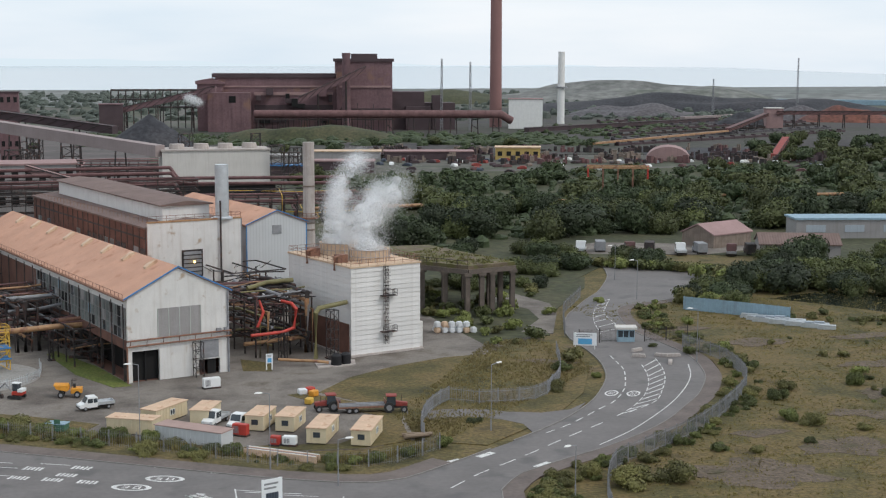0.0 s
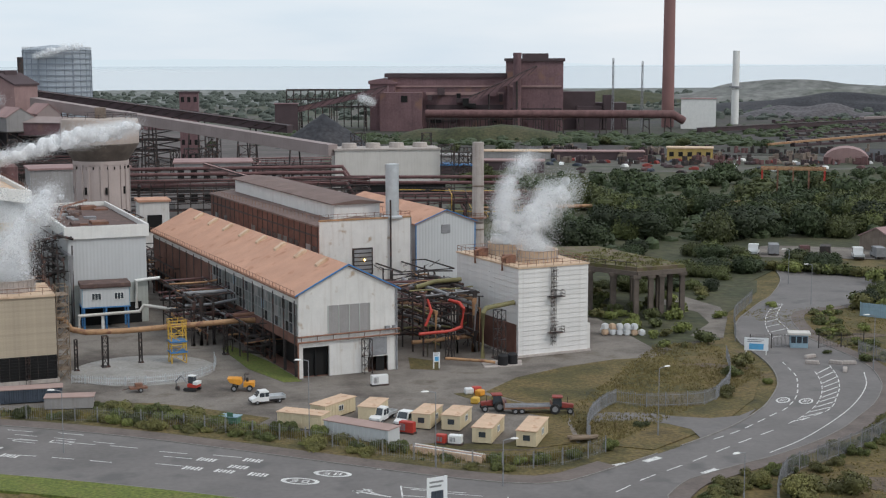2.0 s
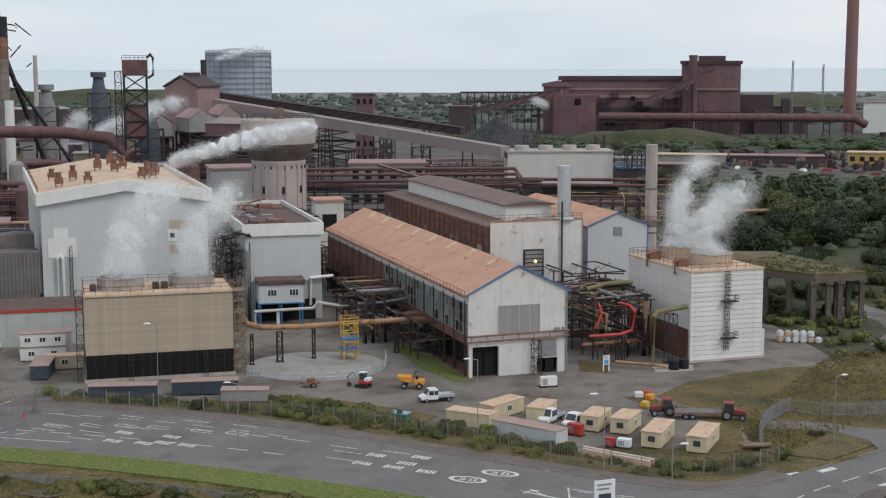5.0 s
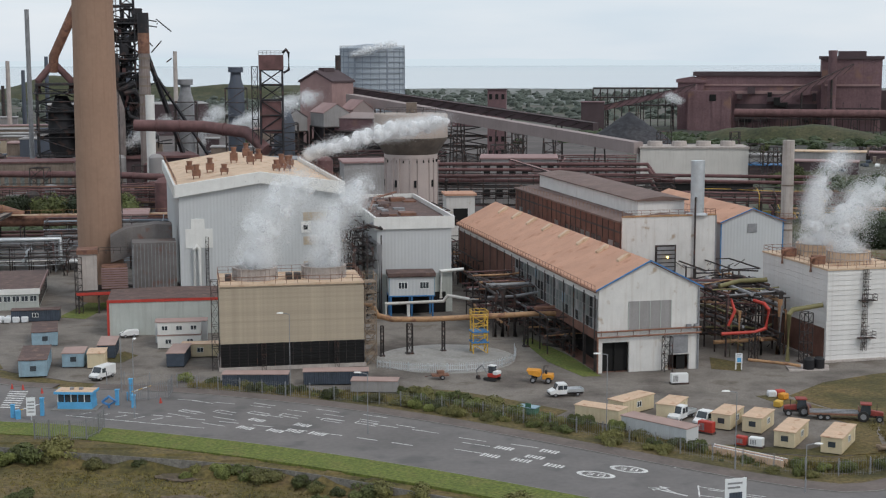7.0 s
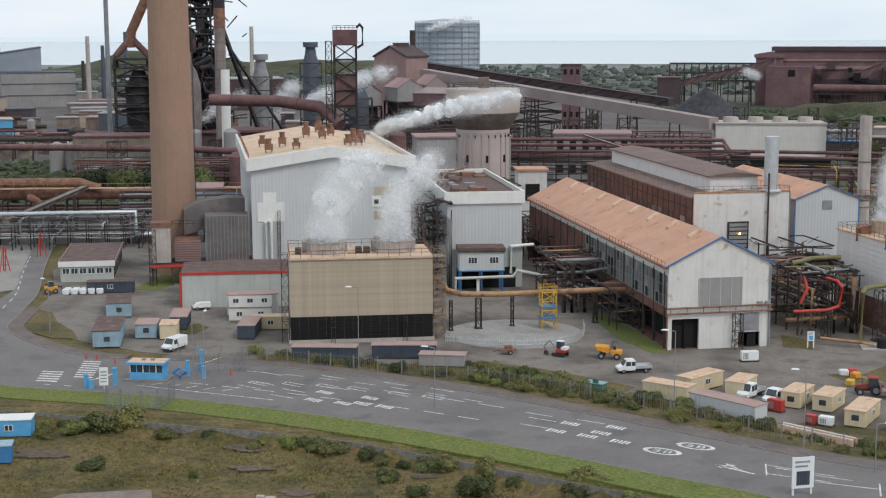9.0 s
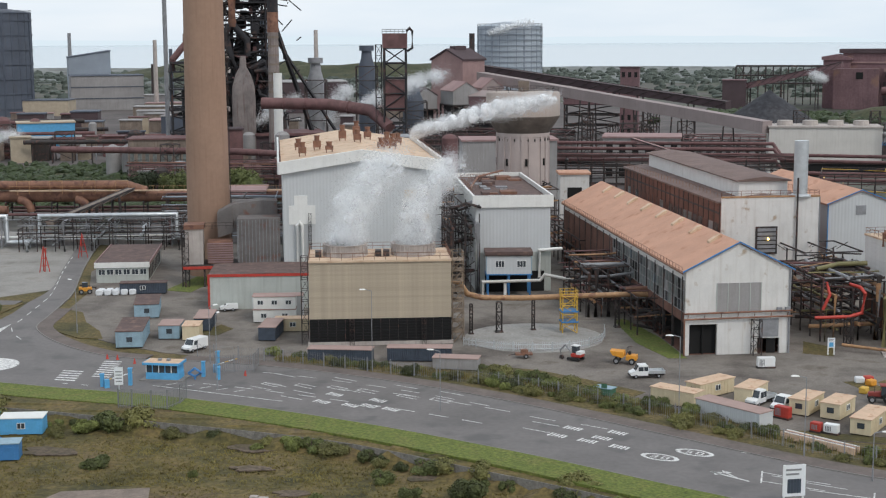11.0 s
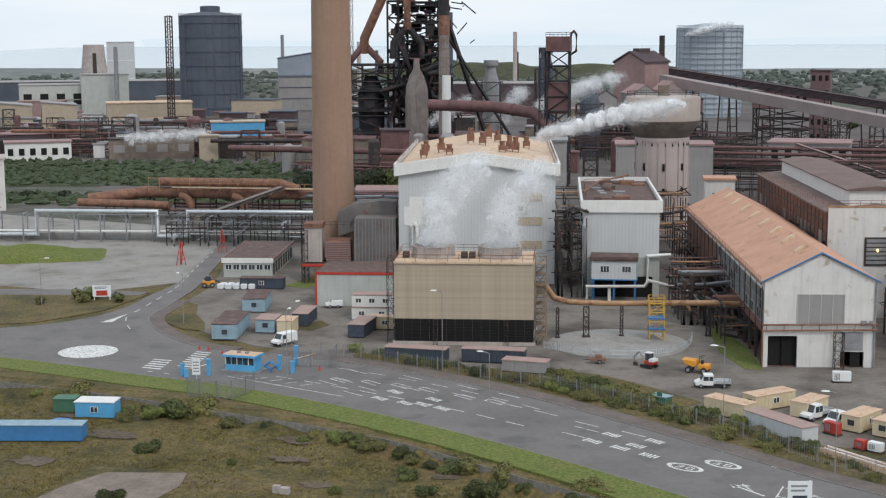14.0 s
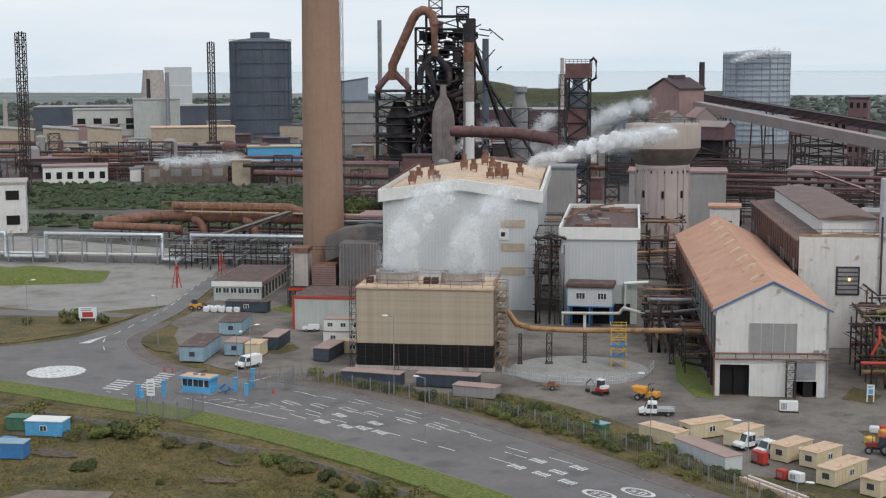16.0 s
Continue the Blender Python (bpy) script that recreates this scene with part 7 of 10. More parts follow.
def excavator(x, y, turn, scale=1.0):
    s = thing("mini_excavator", x, y, turn, "red and white mini excavator on rubber tracks", "excavator")
    s.scale = (0.79, 0.79, 0.79)
    for sy in (-1, 1):
        bm = B()
        prism(bm, [(-1.1, 0.1), (1.1, 0.1), (1.3, 0.35), (1.1, 0.6), (-1.1, 0.6), (-1.3, 0.35)], sy * 0.8 - 0.22, sy * 0.8 + 0.22)
        part("track", bm, M_TYRE, s)
    bm = B()
    box(bm, -1.3, 0.6, -0.85, 0.85, 0.7, 1.3)
    bmesh.ops.bevel(bm, geom=bm.edges[:], offset=0.1, segments=2, affect="EDGES")
    part("upper_body", bm, M_RED, s)
    bm = B()
    box(bm, -0.4, 0.7, -0.75, 0.3, 1.3, 2.6)
    bmesh.ops.bevel(bm, geom=bm.edges[:], offset=0.08, segments=1, affect="EDGES")
    c = part("cab", bm, M_GLASS, s)
    bm = B()
    box(bm, -0.5, 0.8, -0.8, 0.35, 2.55, 2.68)
    part("cab_roof", bm, M_VAN, c)
    bm = B()
    box(bm, -1.35, -0.5, -0.8, 0.8, 1.25, 1.75)
    part("counterweight", bm, M_VAN, s, "white engine hood")
    bm = B()
    tube(bm, [(0.6, 0.4, 1.2), (1.9, 0.4, 2.6), (3.0, 0.4, 1.6), (2.7, 0.4, 0.5)], 0.12, 6)
    part("boom", bm, M_GREY, s)
    bm = B()
    prism(bm, [(2.3, 0.1), (3.0, 0.2), (2.9, 0.7), (2.5, 0.7)], 0.1, 0.7)
    part("bucket", bm, M_STEEL, s)


excavator(7.0, 193.8, 150)


def tractor(x, y, turn, label):
    s = thing("farm_tractor", x, y, turn, label, "tractor", "tractors")
    s.scale = (0.8, 0.8, 0.8)
    bm = B()
    prism(bm, [(0.2, 0.9), (2.1, 0.9), (2.2, 1.5), (0.2, 1.75)], -0.45, 0.45)
    bmesh.ops.bevel(bm, geom=bm.edges[:], offset=0.08, segments=1, affect="EDGES")
    part("bonnet", bm, M_REDD, s, "red bonnet")
    bm = B()
    prism(bm, [(-1.3, 1.2), (0.3, 1.2), (0.2, 2.6), (-1.1, 2.6)], -0.75, 0.75)
    c = part("cab", bm, M_GLASS, s)
    bm = B()
    box(bm, -1.3, 0.4, -0.85, 0.85, 2.6, 2.78)
    part("cab_roof", bm, M_REDD, c)
    bm = B()
    box(bm, -1.2, 2.0, -0.35, 0.35, 0.6, 1.2)
    part("chassis", bm, M_STEEL, s)
    for wy in (-0.95, 0.95):
        wheel_on(s, -0.8, wy, 0.85, 0.5)
        wheel_on(s, 1.6, wy, 0.55, 0.38)
    bm = B()
    tube(bm, [(1.2, 0.3, 1.6), (1.2, 0.3, 2.6)], 0.05, 6)
    part("exhaust", bm, M_STEEL, s)


tractor(44.6, 174.2, 175, "red tractor coupled behind the trailer")
tractor(52.6, 171.2, -15, "red tractor at the end of the trailer")


def trailer(x, y, turn):
    s = thing("flat_trailer", x, y, turn, "rusty long flat trailer loaded with steel", "trailer")
    s.scale = (0.92, 0.85, 0.8)
    bm = B()
    box(bm, -3.4, 3.4, -1.1, 1.1, 0.8, 1.05)
    part("deck", bm, M_PIPER, s)
    bm = B()
    for k in range(4):
        box(bm, -3.4, 3.2, -0.9 + k * 0.45, -0.6 + k * 0.45, 1.05, 1.25 + 0.08 * (k % 2))
    part("load", bm, M_GREY, s, "stacked steel lengths")
    for k in range(2):
        bm = B()
        box(bm, -3.4 + k * 6.7, -3.3 + k * 6.7, -1.1, 1.1, 1.05, 1.9)
        part("headboard", bm, M_PIPER, s)
    for wx in (-1.8, -0.9):
        for wy in (-1.0, 1.0):
            wheel_on(s, wx, wy, 0.45, 0.35)


trailer(48.6, 172.4, -8)


def generator(x, y, turn, paint, label, ln=2.4, h=1.5):
    s = thing("generator", x, y, turn, label, "generator", "site generators")
    s.scale = (0.74, 0.74, 0.78)
    bm = B()
    box(bm, -ln / 2, ln / 2, -0.6, 0.6, 0.25, h)
    bmesh.ops.bevel(bm, geom=bm.edges[:], offset=0.07, segments=2, affect="EDGES")
    part("canopy", bm, paint, s)
    bm = B()
    box(bm, -ln / 2 - 0.1, ln / 2 + 0.1, -0.65, 0.65, 0, 0.25)
    part("skid", bm, M_STEEL, s)
    for k in range(4):
        bm = B()
        box(bm, -ln / 2 + 0.3 + k * 0.25, -ln / 2 + 0.45 + k * 0.25, -0.63, -0.6, 0.5, h - 0.3)
        part("vent_slot", bm, M_GREY, s)


generator(32.6, 191.6, 8, M_VAN, "white enclosed generator on a skid", 3.2, 1.9)
generator(31.6, 165.6, -40, M_RED, "red enclosed generator beside the grey cabin", 2.6, 1.9)
generator(34.6, 160.0, -35, M_RED, "small red compressor near the pile", 1.6, 1.5)
generator(36.2, 159.4, -30, M_VAN, "white enclosed compressor near the pile", 2.2, 1.5)


def stack_of(x, y, turn, ln, label, mats):
    s = thing("stacked_barriers", x, y, turn, label, "barrier stack")
    for k in range(5):
        bm = B()
        prism(bm, [(-0.7 + k * 0.3, 0.05), (-0.45 + k * 0.3, 0.05), (-0.5 + k * 0.3, 0.75), (-0.65 + k * 0.3, 0.75)], -ln / 2 + 0.2 * (k % 3), ln / 2 - 0.3 * (k % 2))
        part("barrier", bm, mats[k % len(mats)], s)


stack_of(34.2, 154.6, 48, 9.4, "stack of long pink and white road barriers", [M_BEIGER, M_TRIM, M_PINK])
rnd = random.Random(6)
for k in range(16):
    bm = B()
    box(bm, -0.5, 0.5, -0.5, 0.5, 0, 0.95)
    bmesh.ops.bevel(bm, geom=bm.edges[:], offset=0.18, segments=2, affect="EDGES")
    z = 0.95 if k > 10 else 0.0
    kk = k - 11 if k > 10 else k
    solid("bulk_bag", bm, M_PLAST if k % 4 else M_ROOFP, "white woven bulk bag standing on gravel", "bulk bag", "bulk bags", x=75.0 + 1.15 * (kk % 6) + 0.1 * (kk // 6), y=219.6 + 1.1 * (kk // 6) - 0.35 * (kk % 6), z=z, turn=rnd.uniform(-12, 12))
for k in range(7):
    bm = B()
    tube(bm, [(-1.3, 0, 0.25), (1.3, 0, 0.3)], 0.24, 8)
    solid("log", bm, M_WOODB, "pale cut log in a small pile", "log", "log pile", x=51 + 0.4 * (k % 3), y=158.3 - 0.45 * (k // 2), z=0.3 * (k // 4), turn=-25 + 11 * (k % 4))
for k, (x, y, c) in enumerate(((43.6, 184, M_PLAST), (44.8, 184.6, M_RED), (44.8, 182.6, M_ORANGE), (43.2, 178.6, M_YELLOW), (46.4, 176.6, M_PIPED))):
    bm = B()
    box(bm, -0.6, 0.6, -0.5, 0.5, 0, 0.8)
    bmesh.ops.bevel(bm, geom=bm.edges[:], offset=0.12, segments=1, affect="EDGES")
    solid("storage_crate", bm, c, "plastic crate or drum heap at the yard edge", "crate", "yard crates", x=x, y=y, turn=20 * k)
for k in range(14):
    s = thing("steel_stack", 131.5 + 1.7 * (k % 5), 211.5 - 2.4 * (k % 5) + 2.0 * (k // 5), -40 + 3 * (k % 3), "stacked galvanised steel bundles in the grass", "steel stack", "steel stacks")
    for q in range(3):
        bm = B()
        box(bm, -1.5 + 0.1 * q, 1.5, -0.5, 0.5 - 0.06 * q, q * 0.26, q * 0.26 + 0.25)
        part("bundle", bm, M_GALV, s)
    if k % 3 == 0:
        bm = B()
        box(bm, -0.9, 0.7, -0.42, 0.4, 0.77, 1.0)
        part("bundle", bm, M_BLUEGREY, s)
bm = B()
box(bm, 0, 1.0, 0, 0.7, 0, 0.7)
box(bm, -0.9, -0.1, 0.2, 0.8, 0, 0.8)
solid("rubble_block", bm, M_CONC, "broken pale masonry blocks in the grass", "rubble", x=-23.8, y=134.4, z=FIELD_Z)
# forklift and bags by the workshop
tractor_like = thing("forklift", -79.6, 238.6, 20, "yellow telehandler beside the workshop", "forklift")
tractor_like.scale = (0.8, 0.8, 0.8)
bm = B()
box(bm, -1.4, 1.4, -0.8, 0.8, 0.6, 1.5)
bmesh.ops.bevel(bm, geom=bm.edges[:], offset=0.1, segments=1, affect="EDGES")
part("body", bm, M_ORANGE, tractor_like)
bm = B()
box(bm, -0.7, 0.5, -0.7, 0.2, 1.5, 2.6)
part("cab", bm, M_GLASS, tractor_like)
bm = B()
tube(bm, [(-1.2, 0.5, 1.9), (2.2, 0.5, 1.2), (2.4, 0.5, 0.3)], 0.16, 6)
part("boom", bm, M_STEEL, tractor_like)
for wx in (-0.9, 0.9):
    for wy in (-0.8, 0.8):
        wheel_on(tractor_like, wx, wy, 0.55, 0.4)
for k in range(8):
    bm = B()
    box(bm, -0.6, 0.6, -0.5, 0.5, 0, 1.0)
    bmesh.ops.bevel(bm, geom=bm.edges[:], offset=0.15, segments=1, affect="EDGES")
    solid("wrapped_pallet", bm, M_PLAST, "white wrapped pallet by the workshop", "pallet", "wrapped pallets", x=-76.6 + 1.4 * (k % 5), y=237.2 + 1.3 * (k // 5) + 0.3 * (k % 5), turn=15)


def lamp_post(x, y, h, turn, label="tall grey street lamp on a slim column", z=0.0, arm=1.2):
    s = thing("street_lamp", x, y, turn, label, "street lamp", "street lamps", z)
    bm = B()
    tube(bm, [(0, 0, 0), (0, 0, 1.4)], 0.09, 8)
    tube(bm, [(0, 0, 1.4), (0, 0, h)], 0.05, 8)
    part("column", bm, M_GREY, s)
    bm = B()
    tube(bm, [(0, 0, h), (arm * 0.6, 0, h + 0.15), (arm, 0, h + 0.15)], 0.05, 6)
    part("arm", bm, M_GREY, s)
    bm = B()
    lathe(bm, 0, 0, [(0.1, 0), (0.28, 0.03), (0.2, 0.14), (0.05, 0.17)], 10)
    hd = part("lantern", bm, M_TRIM, s)
    hd.matrix_basis = Matrix.Translation((arm, 0, h + 0.1)) @ Matrix.Diagonal((1.8, 0.8, 1, 1))


for x, y, h, a in ((61.0, 158.2, 8.2, 20), (37.5, 142.2, 5.0, 0), (31.9, 150.3, 8.6, 180), (19.4, 163.4, 10.0, 180), (59.6, 130.2, 5.6, 200), (121.5, 239.1, 7.4, 180), (-8.8, 165.4, 7.3, 170), (-20.1, 184.8, 11.0, 180), (-38.4, 173.6, 9.6, 90), (104.5, 185.5, 8.0, 150), (-69.0, 206, 8, 150), (-100, 215, 8, 30), (-43, 187, 8, 60), (128, 262, 7, 180)):
    lamp_post(x, y, h, a)


def fence(name, line, h, label, material=None, post=2.6, pickets=9, thin=0.028, z=0.0, solid_panel=False, rail=0.05):
    """Posts with wire or sheet panels along a line."""
    s = thing(name, line[0][0], line[0][1], 0, label, "fence", z=z)
    ox, oy = line[0]
    mt = material or M_MESHF
    pm = None
    pts = smooth_line(line, post) if len(line) > 2 else [tuple(Vector(line[0]).lerp(Vector(line[1]), k / max(1, round((Vector(line[1]) - Vector(line[0])).length / post)))) for k in range(1 + max(1, round((Vector(line[1]) - Vector(line[0])).length / post)))]
    for x, y in pts:
        if pm is None:
            bm = B()
            box(bm, -0.05, 0.05, -0.05, 0.05, 0, h + 0.1)
            pm = part("post", bm, mt, s)
            pm.location = (x - ox, y - oy, 0)
        else:
            twin(pm, s, x - ox, y - oy, 0)
    for (ax, ay), (bx, by) in zip(pts, pts[1:]):
        bm = B()
        a, b = Vector((ax - ox, ay - oy, 0)), Vector((bx - ox, by - oy, 0))
        n = Vector((-(b - a).y, (b - a).x, 0)).normalized() * 0.015
        if solid_panel:
            v = [bm.verts.new(p) for p in (a - n, b - n, b + n, a + n)]
            w = [bm.verts.new(p + Vector((0, 0, h))) for p in (a - n, b - n, b + n, a + n)]
            for i in range(4):
                j = (i + 1) % 4
                bm.faces.new((v[i], v[j], w[j], w[i]))
            bm.faces.new(w)
        else:
            k = pickets
            for i in range(k):
                p = a + (b - a) * (i + 0.5) / k
                d = (b - a).normalized() * thin
                q = [p - d - n, p + d - n, p + d + n, p - d + n]
                v = [bm.verts.new((c.x, c.y, 0.05)) for c in q]
                w = [bm.verts.new((c.x, c.y, h)) for c in q]
                for i2 in range(4):
                    j2 = (i2 + 1) % 4
                    bm.faces.new((v[i2], v[j2], w[j2], w[i2]))
                bm.faces.new(w)
            for zz in (0.3, h - 0.3):
                bar(bm, a + Vector((0, 0, zz)), b + Vector((0, 0, zz)), rail)
        part("panel", bm, mt, s)


FENCE_R = [(60, 122), (63.2, 130), (68.3, 138.5), (73.9, 142.4), (84.3, 149.3), (94.8, 159.1), (102.6, 168.2), (106.4, 176.1), (108.6, 186), (107.8, 196)]
fence("palisade_fence", FENCE_R, 2.2, "grey steel palisade fence along the waste ground", post=2.4, pickets=13, thin=0.022)
fence("palisade_fence", [(52.0, 157), (52.7, 160.3), (56, 168), (61.2, 174.4), (64.5, 171.6), (72.5, 171.5), (77, 176.4), (80.6, 182), (84.6, 191.4), (87, 198)], 1.9, "weathered grey palisade fence round the meadow corner", M_GREY, post=2.4, pickets=18, thin=0.02)
fence("mesh_fence", [(-46, 191.2), (-36, 189.4), (-24, 185.8), (-11, 181.2), (0, 176.4), (10, 170.2), (19, 163.6), (27, 156.6), (33, 151.6), (39, 148.2), (46, 148.4), (52.4, 152.4)], 1.9, "thin grey mesh fence behind the footway", M_GREY, post=2.8, pickets=12, thin=0.006, rail=0.016)
fence("panel_fence", [(124.6, 226.5), (131.7, 217.5), (136.6, 210.5)], 2.4, "pale blue-grey sheet panel fence", M_PALEB, 2.2, solid_panel=True)
fence("mesh_fence", [(93.8, 210), (97.4, 218.6), (102, 229), (108, 238), (112, 244)], 2.2, "leaning grey mesh fence beside the branch road", post=3)
fence("palisade_fence", [(-48, 163.4), (-41.8, 163.2), (-41.0, 168.6)], 2.4, "grey palisade fence dropping down the bank", post=2.0)
fence("palisade_fence", [(-41, 182), (-36, 183.5), (-36.2, 187)], 2.4, "blue-grey palisade fence beside the booth", post=2.0)
fence("mesh_fence", [(-9.4, 202), (-2, 199.2), (6, 200.6), (10.6, 206), (11, 213)], 1.2, "low tubular fence round the concrete pad", M_GALV, post=2.5)


fence("mesh_gate", [(93.4, 203.6), (100.4, 203.2)], 2.3, "dark open mesh gate leaf across the road", M_STEEL, post=3.4, pickets=16, thin=0.012, rail=0.03)
fence("mesh_gate", [(104.2, 202.0), (111.6, 201.4)], 2.3, "dark closed mesh gate leaf beside the booth", M_STEEL, post=3.4, pickets=16, thin=0.012, rail=0.03)


def road_booth():
    s = thing("checkpoint_booth", 101.6, 203.6, -20, "small white checkpoint booth on the branch road", "booth")
    s.scale = (0.9, 0.9, 0.86)
    bm = B()
    box(bm, -1.5, 1.5, -1.0, 1.0, 0, 2.4)
    part("body", bm, M_PALEB, s)
    bm = B()
    box(bm, -1.9, 1.9, -1.4, 1.4, 2.4, 2.8)
    part("roof", bm, M_OFFW, s, "stained flat roof")
    for k in range(3):
        bm = B()
        box(bm, -1.4 + k, -0.6 + k, -1.04, -0.98, 0.9, 2.1)
        part("pane", bm, M_GLASS, s)


road_booth()
for k in range(5):
    bm = B()
    prism(bm, [(-1.1, 0), (1.1, 0), (0.95, 0.5), (-0.95, 0.5)], -0.3, 0.3)
    bmesh.ops.bevel(bm, geom=bm.edges[:], offset=0.05, segments=1, affect="EDGES")
    solid("concrete_block", bm, M_CONC, "loose concrete road block on asphalt", "road block", "road blocks", x=(97.9, 99.6, 101.4, 100.3, 103.2)[k], y=(191.6, 195.6, 190.9, 186.0, 190.2)[k], turn=(-30, 20, -40, 60, -10)[k])

# grass islands and verges near the gate
flat("grass_island", [(-76, 211.5), (-72.4, 206.6), (-67.6, 202.4), (-63.6, 202), (-66, 207.5), (-70.5, 214), (-74, 222), (-77.4, 224)], 0.03, M_FIELD, "grassy island beside the side road", 0.1)
flat("grass_patch", [(-66.6, 243), (-61.5, 241.5), (-60, 256), (-64.5, 262)], 0.02, M_VERGE, "patch of grass beside the workshop", 0.1)
flat("grass_patch", [(-51.2, 206.5), (-47.2, 206), (-46, 211), (-48.6, 214)], 0.02, M_FIELD, "weedy grass patch by the cabins", 0.1)
flat("grass_bank", [(-87, 229), (-87.2, 213), (-93, 201.5), (-104, 195.5), (-128, 194.5), (-150, 215), (-128, 232), (-106, 229)], 0.02, M_FIELD, "grassy verge beside the roundabout", 0.1)
flat("lane", [(-150, 219), (-118, 221), (-96, 226), (-88, 227.5), (-88, 231), (-100, 231), (-120, 226.5), (-150, 225)], 0.04, M_ROAD, "narrow grey lane joining the side road", 0.1)
flat("bare_earth", [(79, 196), (83.5, 195), (88, 190.6), (86.4, 189.6), (81, 193)], 0.02, M_EARTH, "dark strip of dug earth in the meadow", 0.1)
flat("yard_grass", [(-8, 190.4), (2, 187.6), (9, 182.6), (16, 176.6), (14, 173.4), (4, 178), (-8, 183.6), (-16, 187.4)], 0.0, M_FIELD, "weedy grass edge of the yard", 0.1)
flat("yard_grass", [(30, 160.6), (36, 157.2), (44, 155.6), (50.4, 157.2), (52, 166), (54.6, 172.4), (50, 176.4), (47, 181), (44, 185), (41.6, 184.4), (45, 177), (50, 170), (48.8, 164), (42, 158.4), (34, 160.4)], 0.0, M_FIELD, "weedy grass round the cabins", 0.1)
# steps down the bank
s = thing("bank_steps", -55.0, 164.6, -72, "narrow wooden steps down the grassy bank", "steps")
for k in range(9):
    bm = B()
    box(bm, -2.6 + k * 0.58, -2.1 + k * 0.58, -0.6, 0.6, -1.75 + 0.19 * (8 - k) - 0.12, -1.75 + 0.19 * (8 - k) + 0.02)
    part("tread", bm, M_WOODB, s)
# roller and loose plant on the pad edge
s = thing("towed_mixer", -0.2, 194.8, 10, "rusty towed site trailer beside the pad", "trailer")
s.scale = (0.79, 0.79, 0.79)
bm = B()
box(bm, -1.6, 1.4, -0.8, 0.8, 0.6, 0.9)
box(bm, -0.6, 0.6, -0.6, 0.6, 0.9, 1.5)
part("body", bm, M_PIPER, s)
bm = B()
tube(bm, [(-1.6, 0, 0.7), (-2.8, 0, 0.5)], 0.08, 6)
part("drawbar", bm, M_STEEL, s)
for wy in (-0.85, 0.85):
    wheel_on(s, 0.2, wy, 0.4, 0.25)
for k, (x, y) in enumerate(((-58.4, 189.2), (-56.8, 188.8), (-53.6, 186.6), (-36.6, 181.0))):
    bm = B()
    lathe(bm, 0, 0, [(0.22, 0), (0.2, 0.05), (0.05, 0.7), (0.02, 0.72)], 10)
    solid("traffic_cone", bm, M_RED, "small red traffic cone by the gate", "traffic cone", "traffic cones", x=x, y=y)

# ---- the far works ----


def block(name, x, y, turn, w, d, h, wall, roof, label, category="industrial building", bands=0, rows=0, cols=0, z=0.0, slope=0.0, win=None):
    """A far building with its roof, band courses and windows; local x along the front."""
    s = thing(name, x, y, turn, label, category, z=z)
    bm = B()
    prism(bm, [(-w / 2, 0), (w / 2, 0), (w / 2, h), (-w / 2, h + slope)], 0, d)
    part("wall", bm, wall, s)
    bm = B()
    prism(bm, [(-w / 2 - 0.4, h + slope), (w / 2 + 0.4, h), (w / 2 + 0.4, h + 0.5), (-w / 2 - 0.4, h + slope + 0.5)], -0.4, d + 0.4)
    part("roof", bm, roof, s)
    for k in range(bands):
        bm = B()
        z0 = h * (k + 1) / (bands + 1)
        box(bm, -w / 2 - 0.15, w / 2 + 0.15, -0.2, 0.1, z0, z0 + 0.6)
        part("band", bm, roof, s)
    for r in range(rows):
        for c in range(cols):
            bm = B()
            cw, rh = w / cols, h / rows
            box(bm, -w / 2 + (c + 0.25) * cw, -w / 2 + (c + 0.75) * cw, -0.12, 0.05, (r + 0.35) * rh, (r + 0.72) * rh)
            part("window", bm, win or M_DARK, s)
    return s


